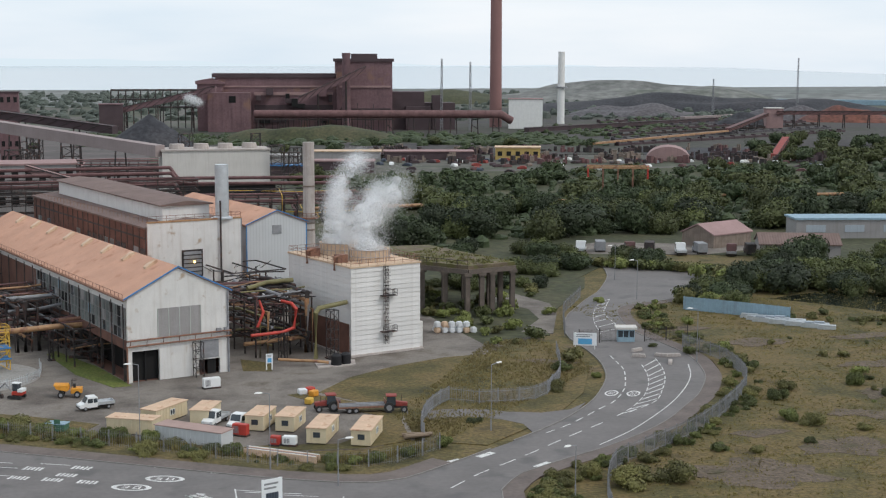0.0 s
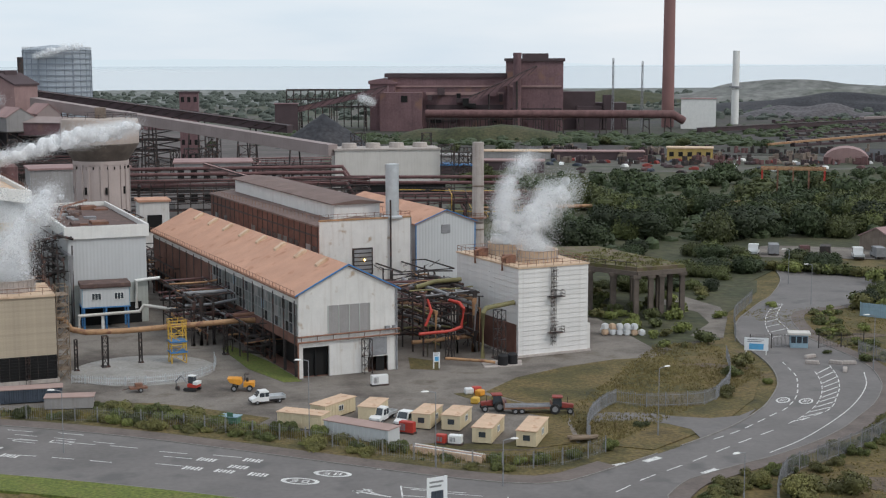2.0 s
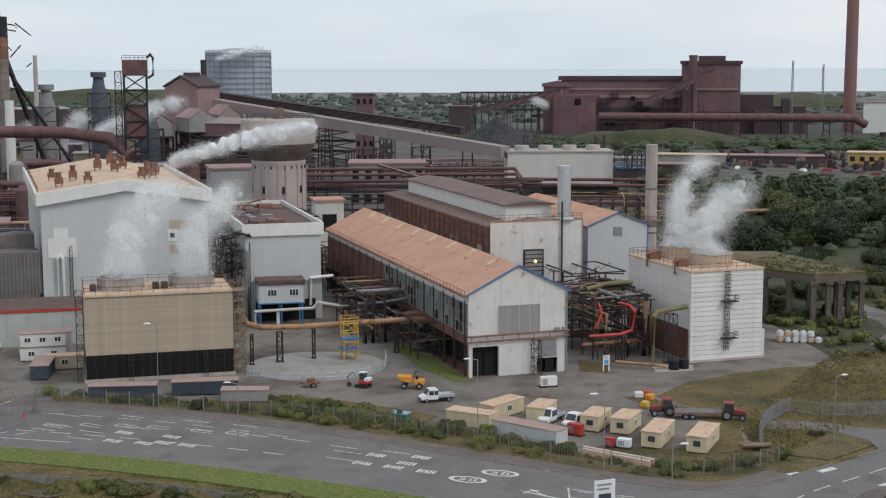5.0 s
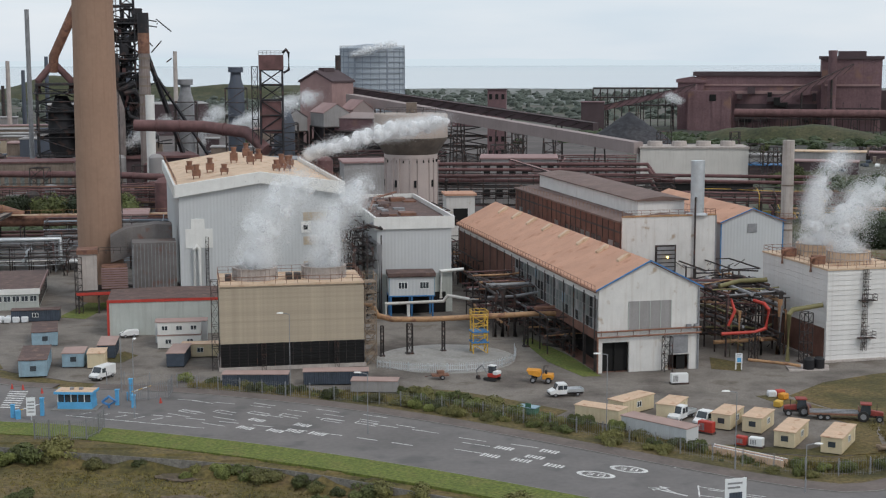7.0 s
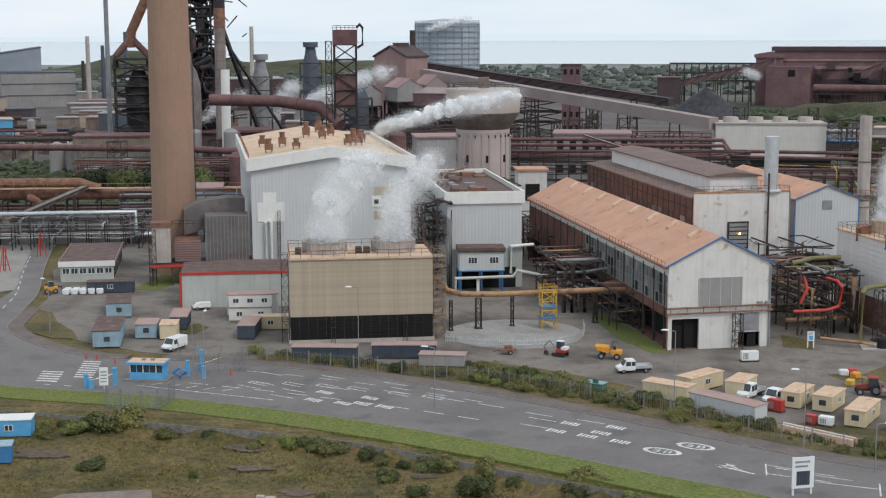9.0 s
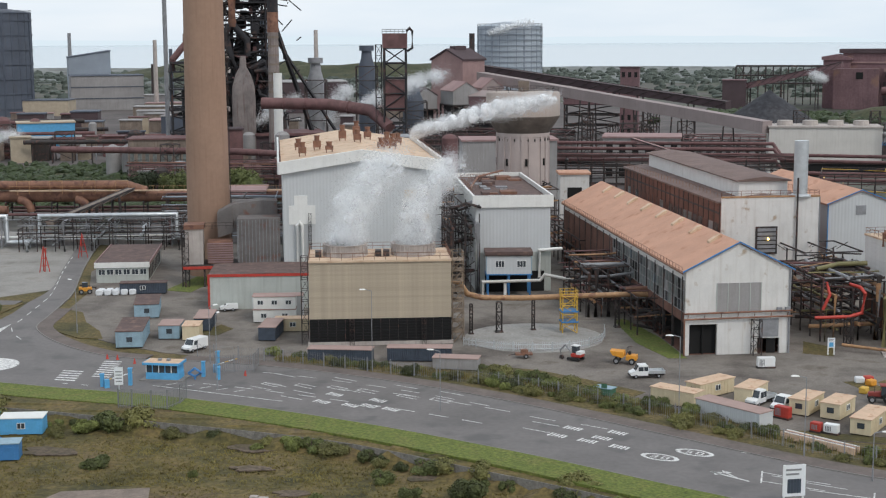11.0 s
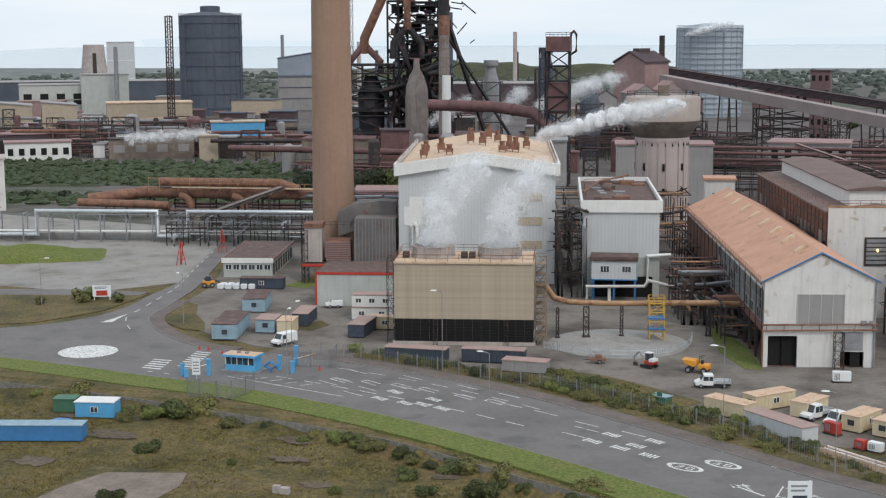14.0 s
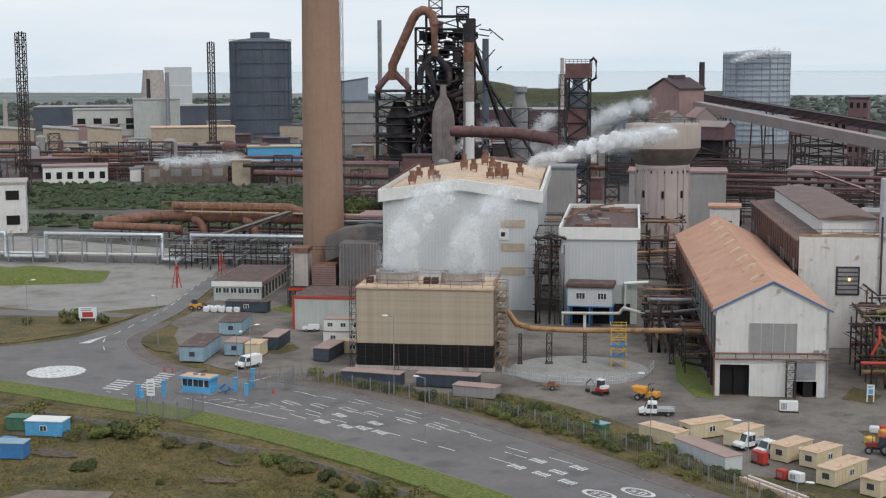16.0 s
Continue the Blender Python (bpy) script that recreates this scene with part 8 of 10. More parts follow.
def gallery(name, a, b, w, h, material, label, legs=4, truss=True):
    """An inclined conveyor gallery on trestle legs."""
    s = thing(name, a[0], a[1], 0, label, "conveyor")
    A, Bv = Vector((0, 0, a[2])), Vector((b[0] - a[0], b[1] - a[1], b[2]))
    d = (Bv - A).normalized()
    n = d.cross(Vector((0, 0, 1))).normalized() * w / 2
    up = Vector((0, 0, h))
    bm = B()
    va = [bm.verts.new(p) for p in (A - n, A + n, A + n + up, A - n + up)]
    vb = [bm.verts.new(p) for p in (Bv - n, Bv + n, Bv + n + up, Bv - n + up)]
    bm.faces.new(va)
    bm.faces.new(vb[::-1])
    for i in range(4):
        j = (i + 1) % 4
        bm.faces.new((va[i], va[j], vb[j], vb[i]))
    part("gallery", bm, material, s)
    bm = B()
    for q in (-1, 1) if truss else ():
        p0, p1 = A + n * q * 1.12, Bv + n * q * 1.12
        m = max(3, int((p1 - p0).length / 6))
        for k in range(m):
            u, v = p0 + (p1 - p0) * k / m, p0 + (p1 - p0) * (k + 1) / m
            bar(bm, u, v + up * 0.9, 0.22)
            bar(bm, u + up, v + up, 0.25)
    if truss:
        part("truss", bm, M_STEEL, s)
    else:
        bm.free()
    for k in range(legs):
        p = A + (Bv - A) * (k + 0.7) / (legs + 0.4)
        if p.z > 1.5:
            bm = B()
            for q in (-1, 1):
                bar(bm, p + n * q, (p.x + n.x * q * 1.6, p.y + n.y * q * 1.6, 0), 0.5)
            for f in (0.3, 0.6):
                bar(bm, (p.x - n.x * 1.3, p.y - n.y * 1.3, p.z * f), (p.x + n.x * 1.3, p.y + n.y * 1.3, p.z * f), 0.3)
            part("trestle_leg", bm, M_STEEL, s)
    return s


def stack(name, x, y, r0, r1, h, material, label, bands=0, band_mat=None, seg=24, ring=0):
    s = thing(name, x, y, 0, label, "chimney")
    bm = B()
    lathe(bm, 0, 0, [(r0, 0), ((r0 + r1) / 2, h / 2), (r1, h), (r1 * 0.8, h)], seg)
    part("shaft", bm, material, s)
    for k in range(bands):
        z = h * (0.45 + 0.55 * k / max(1, bands))
        r = (r0 + (r1 - r0) * z / h) * 1.04
        bm = B()
        lathe(bm, 0, 0, [(r, z), (r, z + h * 0.012), (r * 0.98, z + h * 0.012)], seg)
        part("band", bm, band_mat or M_STEEL, s)
    for k in range(ring):
        z = h * (0.5 + 0.2 * k)
        bm = B()
        lathe(bm, 0, 0, [(r1 * 1.1, z - 0.2), (r1 * 1.9, z), (r1 * 1.9, z + 1.0), (r1 * 1.05, z + 1.0)], 14)
        part("platform", bm, M_GREY, s)
    return s


M_REDCH = mat("faded_red_concrete", (0.25, 0.135, 0.125), 0.9, var=0.08, scale=0.05, streak=0.3, dirt=(0.17, 0.09, 0.085))
M_CONVEY = mat("grey_pink_gallery", (0.29, 0.235, 0.225), 0.85, var=0.12, scale=0.1, streak=0.2)
# sinter plant
def sinter_plant():
    s = thing("sinter_plant", 195, 880, -13, "vast oxide-red sinter plant with stepped roofs", "industrial plant")
    bm = B()
    box(bm, -39, 40, 0, 30, 0, 33)
    part("long_hall", bm, M_SINTER, s, "oxide-red long hall")
    bm = B()
    box(bm, -41, 40, -1, 31, 33, 35.5)
    part("long_roof", bm, M_SINTERD, s, "dark flat roof")
    bm = B()
    box(bm, -50, -34, -4, 26, 0, 29)
    prism(bm, [(-51, 29), (-33, 29), (-33, 30), (-42, 32.5), (-51, 31)], -5, 26)
    part("left_block", bm, M_SINTER, s)
    bm = B()
    box(bm, -43, -17, -16, 0, 0, 24)
    part("front_block", bm, M_SINTER, s, "paler dusty front block")
    for k in range(4):
        bm = B()
        box(bm, -40 + k * 5.8, -38 + k * 5.8, -16.3, -16, 0, 24)
        part("pilaster", bm, M_SINTER, s)
    bm = B()
    box(bm, -30, -26, -16.5, -16, 18, 22)
    part("opening", bm, M_DARK, s)
    bm = B()
    box(bm, 36, 71, -6, 24, 0, 43)
    part("tall_block", bm, M_SINTER, s, "tall oxide-red tower block")
    bm = B()
    box(bm, 35, 72, -7, 25, 43, 45)
    box(bm, 46, 62, 0, 14, 45, 48)
    part("tall_roof", bm, M_SINTERD, s)
    bm = B()
    box(bm, 70, 92, 4, 30, 0, 24)
    box(bm, 92, 112, 6, 26, 0, 17)
    box(bm, 80, 96, 0, 12, 0, 15)
    box(bm, 97, 103, 2, 9, 0, 22)
    part("right_block", bm, M_SINTERD, s)
    for x0, x1, z0, z1 in ((-15, 34, 12, 16), (-15, 34, 22, 24), (-34, 34, 27, 28), (38, 70, 12, 14), (38, 70, 27, 28.2), (-15, 5, 5, 9)):
        bm = B()
        box(bm, x0, x1, -0.6 - (6.2 if x0 > 36 else 0), 0, z0, z1)
        part("ledge", bm, M_SINTERD if z0 < 20 else M_PINK, s)
    rr = random.Random(9)
    for k in range(16):
        bm = B()
        x, z = rr.uniform(-14, 34), rr.uniform(2, 24)
        box(bm, x, x + rr.uniform(2, 7), -rr.uniform(0.5, 9), 0, z, z + rr.uniform(2, 6))
        part("bay", bm, rr.choice((M_SINTERD, M_SINTER, M_DARK)), s)
    bm = B()
    for k in range(26):
        box(bm, -14 + k * 3.3, -13.6 + k * 3.3, -10, -9.6, 0, rr.uniform(8, 18))
    for z in (7, 11):
        box(bm, -15, 72, -10.5, -9, z, z + 0.8)
    part("steel_frame", bm, M_STEEL, s)
    bm = B()
    lathe(bm, 30 + 12, -12, [(2.6, 0), (2.5, 46), (2.7, 47), (2.7, 48.4)], 16)
    part("stack", bm, M_SINTER, s)


sinter_plant()
pipe("waste_gas_main", [(172, 843, 12), (313, 800, 12), (320, 800, 8)], 2.4, M_PIPED, "long dark red waste gas main before the sinter plant", 14, 9)
for k in range(12):
    bm = B()
    bar(bm, (-2, 0, 0), (-1.6, 0, 10), 0.5)
    bar(bm, (2, 0, 0), (1.6, 0, 10), 0.5)
    bar(bm, (-2, 0, 6), (2, 0, 3), 0.3)
    solid("main_support", bm, M_STEEL, "dark steel support under the gas main", "pipe support", "gas main supports", x=176 + 12.2 * k, y=841.8 - 3.75 * k, turn=-17)
gallery("conveyor_gallery", (-106, 290, 5.2), (-100, 326, 8.6), 1.7, 0.7, M_CONC2, "narrow brown pipe bridge with lattice sides", 3)
gallery("conveyor", (88, 889, 9), (152.5, 862, 25), 4.6, 3.4, M_SINTER, "oxide-red inclined conveyor gallery", 3)
gallery("conveyor", (201, 852, 18), (242, 846, 37), 4, 3.4, M_SINTER, "oxide-red inclined conveyor gallery", 2)
gallery("conveyor", (-38, 588, 26), (64, 466, 13.2), 4.4, 3.8, M_CONVEY, "long grey-pink covered conveyor gallery sloping down", 6, truss=False)
gallery("conveyor", (-45, 640, 29), (60, 560, 16), 4.0, 3.0, M_SINTERD, "dark conveyor bridge behind the grey one", 5)
gallery("conveyor", (20, 420, 13), (52, 400, 4), 2.0, 1.8, M_PINK, "thin dusty conveyor between buildings", 2)
gallery("conveyor", (515, 818, 9), (600, 790, 9), 3, 2.4, M_PIPED, "dark red stockyard conveyor gallery", 5)
gallery("conveyor", (508, 819, 8), (440, 752, 2), 3, 2.2, M_PIPED, "dark red conveyor rising to the junction house", 4)
gallery("conveyor", (310, 664, 1.6), (440, 752, 2), 2, 1.0, M_TANPIPE, "long low ochre stockyard conveyor", 3, truss=False)
gallery("conveyor", (352, 560, 0.6), (372, 582, 7), 3, 2.0, M_REDD, "red mobile loading conveyor on black coal", 2)
gallery("conveyor", (512, 940, 1), (660, 1010, 1), 4, 2.0, M_CONVEY, "pale flat stockyard conveyor between heaps", 2, truss=False)
gallery("conveyor", (330, 800, 1), (520, 905, 1), 4, 2.6, M_SINTERD, "long dark stockyard conveyor bridge", 4)
block_late = [("junction_house", 514, 818, -18, 11, 9, 13)]
for k in range(7):
    bm = B()
    box(bm, -110, 110, -1.2, 1.2, 0, 1.3)
    for q in range(22):
        box(bm, -110 + q * 10.2, -109.4 + q * 10.2, -1.5, 1.5, 0, 2.1)
    solid("stacker_track", bm, (M_SINTERD, M_GREYHEAP, M_STEEL)[k % 3], "raised rail bed of a stockyard stacker", "rail bed", "stacker rail beds", x=430 + 18 * k, y=720 + 42 * k, turn=24)
bm = B()
for k in range(13):
    for yy in (0, 8):
        box(bm, k * 4.7 - 0.3, k * 4.7 + 0.3, yy - 0.3, yy + 0.3, 0, 24)
    bar(bm, (k * 4.7, 0, 14), (k * 4.7 + 4.7, 0, 22), 0.35)
for z in (13, 18, 24):
    box(bm, 0, 57, -0.4, 8.4, z, z + 1.0)
solid("open_gantry", bm, M_STEEL, "open dark steel gantry frame", "gantry", x=98, y=936, turn=-8)
block("junction_house", 92, 880, -8, 14, 12, 17, M_SINTERD, M_SINTER, "dark junction house at the conveyor foot")
stack("red_chimney", 343, 886, 4.1, 3.5, 118, M_REDCH, "very tall oxide-red chimney", 0)
block("white_fan_house", 353, 858, -22, 22, 16, 19, M_TRIM, M_PINK, "white fan house with pink roof edge")
stack("white_chimney", 403, 915, 2.6, 2.3, 50, M_TRIM, "slim white chimney with a dark ring platform", 0, ring=1)
for x, y, h in ((293, 851, 45), (310, 845, 43), (653, 1007, 46), (560, 980, 30)):
    bm = B()
    lattice(bm, -0.7, 0.7, -0.7, 0.7, 0, h, 10, 0.16, 0.5)
    solid("light_mast", bm, M_GREY, "thin grey lattice light mast", "mast", "light masts", x=x, y=y)


def heap(name, x, y, turn, w, d, h, material, label, seed=1, cone=False):
    """A stockpile or hill with an uneven outline."""
    nx, ny = 36, 14
    bm = B()
    vs = []
    for j in range(ny + 1):
        for i in range(nx + 1):
            u, v = 2 * i / nx - 1, 2 * j / ny - 1
            r = math.sqrt(u * u + v * v)
            f = max(0, 1 - r) if cone else max(0, 1 - abs(u) ** 2.5) * max(0, 1 - v * v)
            z = h * f * (1 if cone else 0.75 + 0.5 * noise.noise((u * 2.2 + seed, v * 1.5, seed)))
            vs.append(bm.verts.new((u * w / 2, v * d / 2, max(0, z + 0.03 * h * noise.noise((u * 9, v * 9, seed))) - 0.1)))
    for j in range(ny):
        for i in range(nx):
            a = j * (nx + 1) + i
            bm.faces.new((vs[a], vs[a + 1], vs[a + nx + 2], vs[a + nx + 1])).smooth = not cone
    return solid(name, bm, material, label, "stockpile" if "heap" in name else "hill", x=x, y=y, turn=turn)


heap("slag_heap", 680, 1360, -27, 330, 160, 25, M_OREHEAP, "broad pale grey slag heap", 2)
heap("slag_heap", 470, 1420, -24, 240, 120, 15, M_SHRUBLAND, "dark green overgrown heap", 3)
heap("coal_heap", 520, 1030, -28, 120, 60, 11, M_GREYHEAP, "low grey coke heap before the coal", 4)
heap("coal_heap", 625, 1110, -29, 340, 90, 17, M_COAL, "long black coal heap behind", 5)
heap("coal_heap", 96, 735, -7, 50, 44, 17, M_COAL, "conical grey-black coal heap", 6, True)
heap("ore_heap", 622, 895, -34, 70, 44, 13, M_REDORE, "red-brown iron ore heap", 7)
heap("ore_heap", 520, 860, -34, 50, 30, 10, M_COAL, "low dark iron ore heap", 8)
heap("ore_heap", 600, 935, -34, 80, 44, 12, M_GREYHEAP, "pinkish grey ore heap beside the red one", 18)
heap("green_bank", 190, 770, -15, 110, 40, 10, M_SHRUBLAND, "long scrub-covered earth bank", 9)
heap("hill", -399, 1560, 16, 260, 160, 26, M_SHRUBLAND, "dark wooded dune hill", 10)
heap("hill", -230, 1590, 12, 320, 160, 20, M_SHRUBLAND, "dark wooded dune hill", 11)
# coastal dunes share the land colour that has haze painted in
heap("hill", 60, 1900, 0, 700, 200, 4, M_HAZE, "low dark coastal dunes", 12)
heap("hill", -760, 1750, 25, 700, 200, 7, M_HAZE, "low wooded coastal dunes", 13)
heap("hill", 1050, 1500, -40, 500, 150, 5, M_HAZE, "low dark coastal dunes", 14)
heap("mound", -137, 262, 25, 42, 20, 3.0, M_VERGE, "low grassy mound in the gravel lot", 15)
bm = B()
box(bm, -200, 330, -6, 6, 0, 5)
solid("far_shed_roof", bm, M_PALEB, "long pale tank farm roofs by the shore", "shed", x=820, y=1250, turn=-38)
flat("stock_ground", [(110, 690), (330, 600), (560, 560), (900, 700), (800, 1150), (420, 1250), (130, 880)], 0.05, M_STOCK, "dark coal stockyard ground with brown strips", 0.15)
flat("coal_patch", [(305, 590), (360, 548), (420, 570), (400, 640), (330, 655)], 0.12, M_COAL, "black coal floor beside the scrapyard", 0.1)
flat("yard_ground", [(-90, 302), (78, 302), (84, 330), (70, 520), (90, 700), (80, 900), (-60, 980), (-500, 980), (-480, 420), (-190, 400), (-170, 345), (-110, 345)], 0.02, mat("plant_ground", (0.10, 0.085, 0.08), 0.95, var=0.35, scale=0.03, grain=0.3), "dark dusty works ground", 0.12)

# middle distance
for nm, x, y, a, w, d, h in block_late:
    block(nm, x, y, a, w, d, h, M_PINK, M_OFFW, "dusty pink junction house on the stockyard conveyor")
block("beige_house", 82, 464, -3, 35, 14, 15.0, M_OFFW, M_CONC, "long beige clad cooling house", bands=0)
bm = B()
lattice(bm, 0, 4.5, 0, 5, 0, 16.5, 8, 0.18)
solid("stair_tower", bm, M_STEEL, "steel stair tower on the beige house", "stair tower", x=99.5, y=461)
for k in range(4):
    bm = B()
    lathe(bm, 0, 0, [(2.6, 0), (2.4, 1.6), (2.2, 1.6)], 16)
    solid("roof_fan", bm, M_CONC, "round roof fan of the beige house", "roof fan", "roof fans", x=70 + 8 * k, y=470, z=15.5)
block("dark_plinth", 84, 458, -3, 32, 5, 4, M_DARK, M_STEEL, "dark lower storey of the beige house")
block("brick_tower", 23.4, 621, -5, 8, 8, 30.5, M_SINTER, M_SINTERD, "square red stair tower with dark windows", rows=5, cols=3)
t = block("flat_offices", 8, 640, -5, 27, 12, 7.5, M_SINTER, M_CONVEY, "dusty red transfer block raised on dark legs", rows=1, cols=9, z=14)
bm = B()
lattice(bm, -13, 13, 1, 11, -14, 0, 3, 0.6)
part("support_frame", bm, M_STEEL, t)


def holder(name, x, y, r, h, material, label, rib_mat, bands, dome=4.0, cap=False):
    s = thing(name, x, y, 0, label, "gas holder")
    bm = B()
    lathe(bm, 0, 0, [(r, 0), (r, h)], 48)
    part("shell", bm, material, s)
    bm = B()
    lathe(bm, 0, 0, [(r * 1.02, h), (r * 1.02, h + 0.5), (r * 0.7, h + dome * 0.6), (r * 0.2, h + dome), (r * 0.12, h + dome)], 48)
    part("roof", bm, material, s)
    for k in range(bands):
        z = h * (k + 0.5) / bands
        bm = B()
        lathe(bm, 0, 0, [(r * 1.0, z), (r * 1.025, z), (r * 1.025, z + h * 0.012), (r * 1.0, z + h * 0.012)], 48)
        part("band", bm, rib_mat, s)
    for k in range(24):
        bm = B()
        a = 2 * math.pi * k / 24
        wd = 0.2 if k % 4 else 0.5
        box(bm, r * math.cos(a) - wd, r * math.cos(a) + wd, r * math.sin(a) - wd, r * math.sin(a) + wd, 0, h)
        part("standard", bm, rib_mat, s)
    bm = B()
    for k in range(24):
        a, b = 2 * math.pi * k / 24, 2 * math.pi * (k + 1) / 24
        railing(bm, [(r * 1.02 * math.cos(a), r * 1.02 * math.sin(a), h + 0.4), (r * 1.02 * math.cos(b), r * 1.02 * math.sin(b), h + 0.4)], 1.4, 3, 0.12, 2)
    part("railing", bm, M_GREY, s)
    if cap:
        bm = B()
        lathe(bm, 0, 0, [(r * 0.32, h + dome * 0.7), (r * 0.32, h + dome + 3), (r * 0.2, h + dome + 3.4)], 20)
        part("lantern", bm, material, s)
    return s


holder("gas_holder", -41, 833, 18.4, 49.5, M_BLUEGREY, "pale blue-grey round gas holder with rib bands", M_BLUEGREY2, 16, 3.0)
holder("gas_holder", -335, 800, 18.6, 58.5, M_BLACKH, "dark blue-black round gas holder", M_BLACKH, 7, 3.0, True)
s = thing("gable_house", -52.5, 592, -30, "dusty pink gabled bunker house", "industrial building")
bm = B()
prism(bm, [(-8, 0), (8, 0), (8, 34.5), (0, 38.6), (-8, 34.5)], 0, 16)
part("wall", bm, M_PINK, s)
bm = B()
for sg in (-1, 1):
    prism(bm, [(0, 38.7), (sg * 8.5, 34.4), (sg * 8.5, 35.1), (0, 39.4)][:: (1 if sg < 0 else -1)], -0.6, 16.6)
box(bm, -1.4, 1.4, 4, 12, 38.6, 40.4)
part("roof", bm, M_SINTERD, s)
def bunker_shed(x, y, turn, w, d, z0, eave, ridge, wall, roof, label):
    """A shed carried high on an open dark frame."""
    t = gable_shed("bunker_shed", x, y, turn, w, d, eave, ridge, wall, roof, label, "industrial building", z=z0)
    bm = B()
    lattice(bm, -w / 2, w / 2, 0, d, -z0, 0, 3, 0.6)
    part("support_frame", bm, M_STEEL, t)
    bm = B()
    box(bm, -w / 2 + 1, w / 2 - 1, 2, d - 1, -z0, -0.4)
    part("hopper_casing", bm, M_SOOT, t, "soot-dark hoppers under the shed")


bunker_shed(-41.5, 560, 24, 11, 16, 17.5, 5.5, 9.0, M_GREYROOF, M_PINK, "dusty grey bunker shed with pink roof on dark frame")
bunker_shed(-31.5, 566, 24, 9, 14, 17.5, 6.5, 10.2, M_CONVEY, M_PINK, "small pink-grey bunker shed beside the conveyor head")
bunker_shed(-58, 566, 24, 9, 14, 15.5, 5.5, 8.5, M_GREYROOF, M_SINTERD, "grey bunker shed with dark roof near the tank tower")
bunker_shed(-21, 556, 66, 8, 22, 16, 5, 7.0, M_SINTER, M_CONVEY, "long dusty transfer shed under the conveyor head")


def tank_tower():
    s = thing("tank_tower", -51.4, 433, 6, "rusty square tank on a tall steel tower", "tank tower")
    bm = B()
    box(bm, -4.0, 3.4, -3.5, 3.5, 41.0, 45.4)
    part("tank", bm, M_PIPED, s, "rusty square tank")
    bm = B()
    lattice(bm, -3.6, 3.0, -3, 3, 0, 41, 9, 0.45)
    part("tower", bm, M_SOOT, s)
    bm = B()
    box(bm, -3.2, 2.6, -2.6, 2.6, 22, 31.5)
    part("vessel", bm, M_PIPED, s)
    bm = B()
    tube(bm, [(3.4, 0, 40), (5.0, 0, 41), (5.0, 0, 46), (4.2, 0, 47), (3.2, 0, 46)], 0.35, 8)
    lattice(bm, -6.2, -4.4, -1.5, 1.5, 10, 42, 10, 0.16)
    railing(bm, [(-4, -3.5, 45.4), (3.4, -3.5, 45.4), (3.4, 3.5, 45.4)], 1.2, 1.2, 0.1, 2)
    part("stair_frame", bm, M_SOOT, s)


tank_tower()


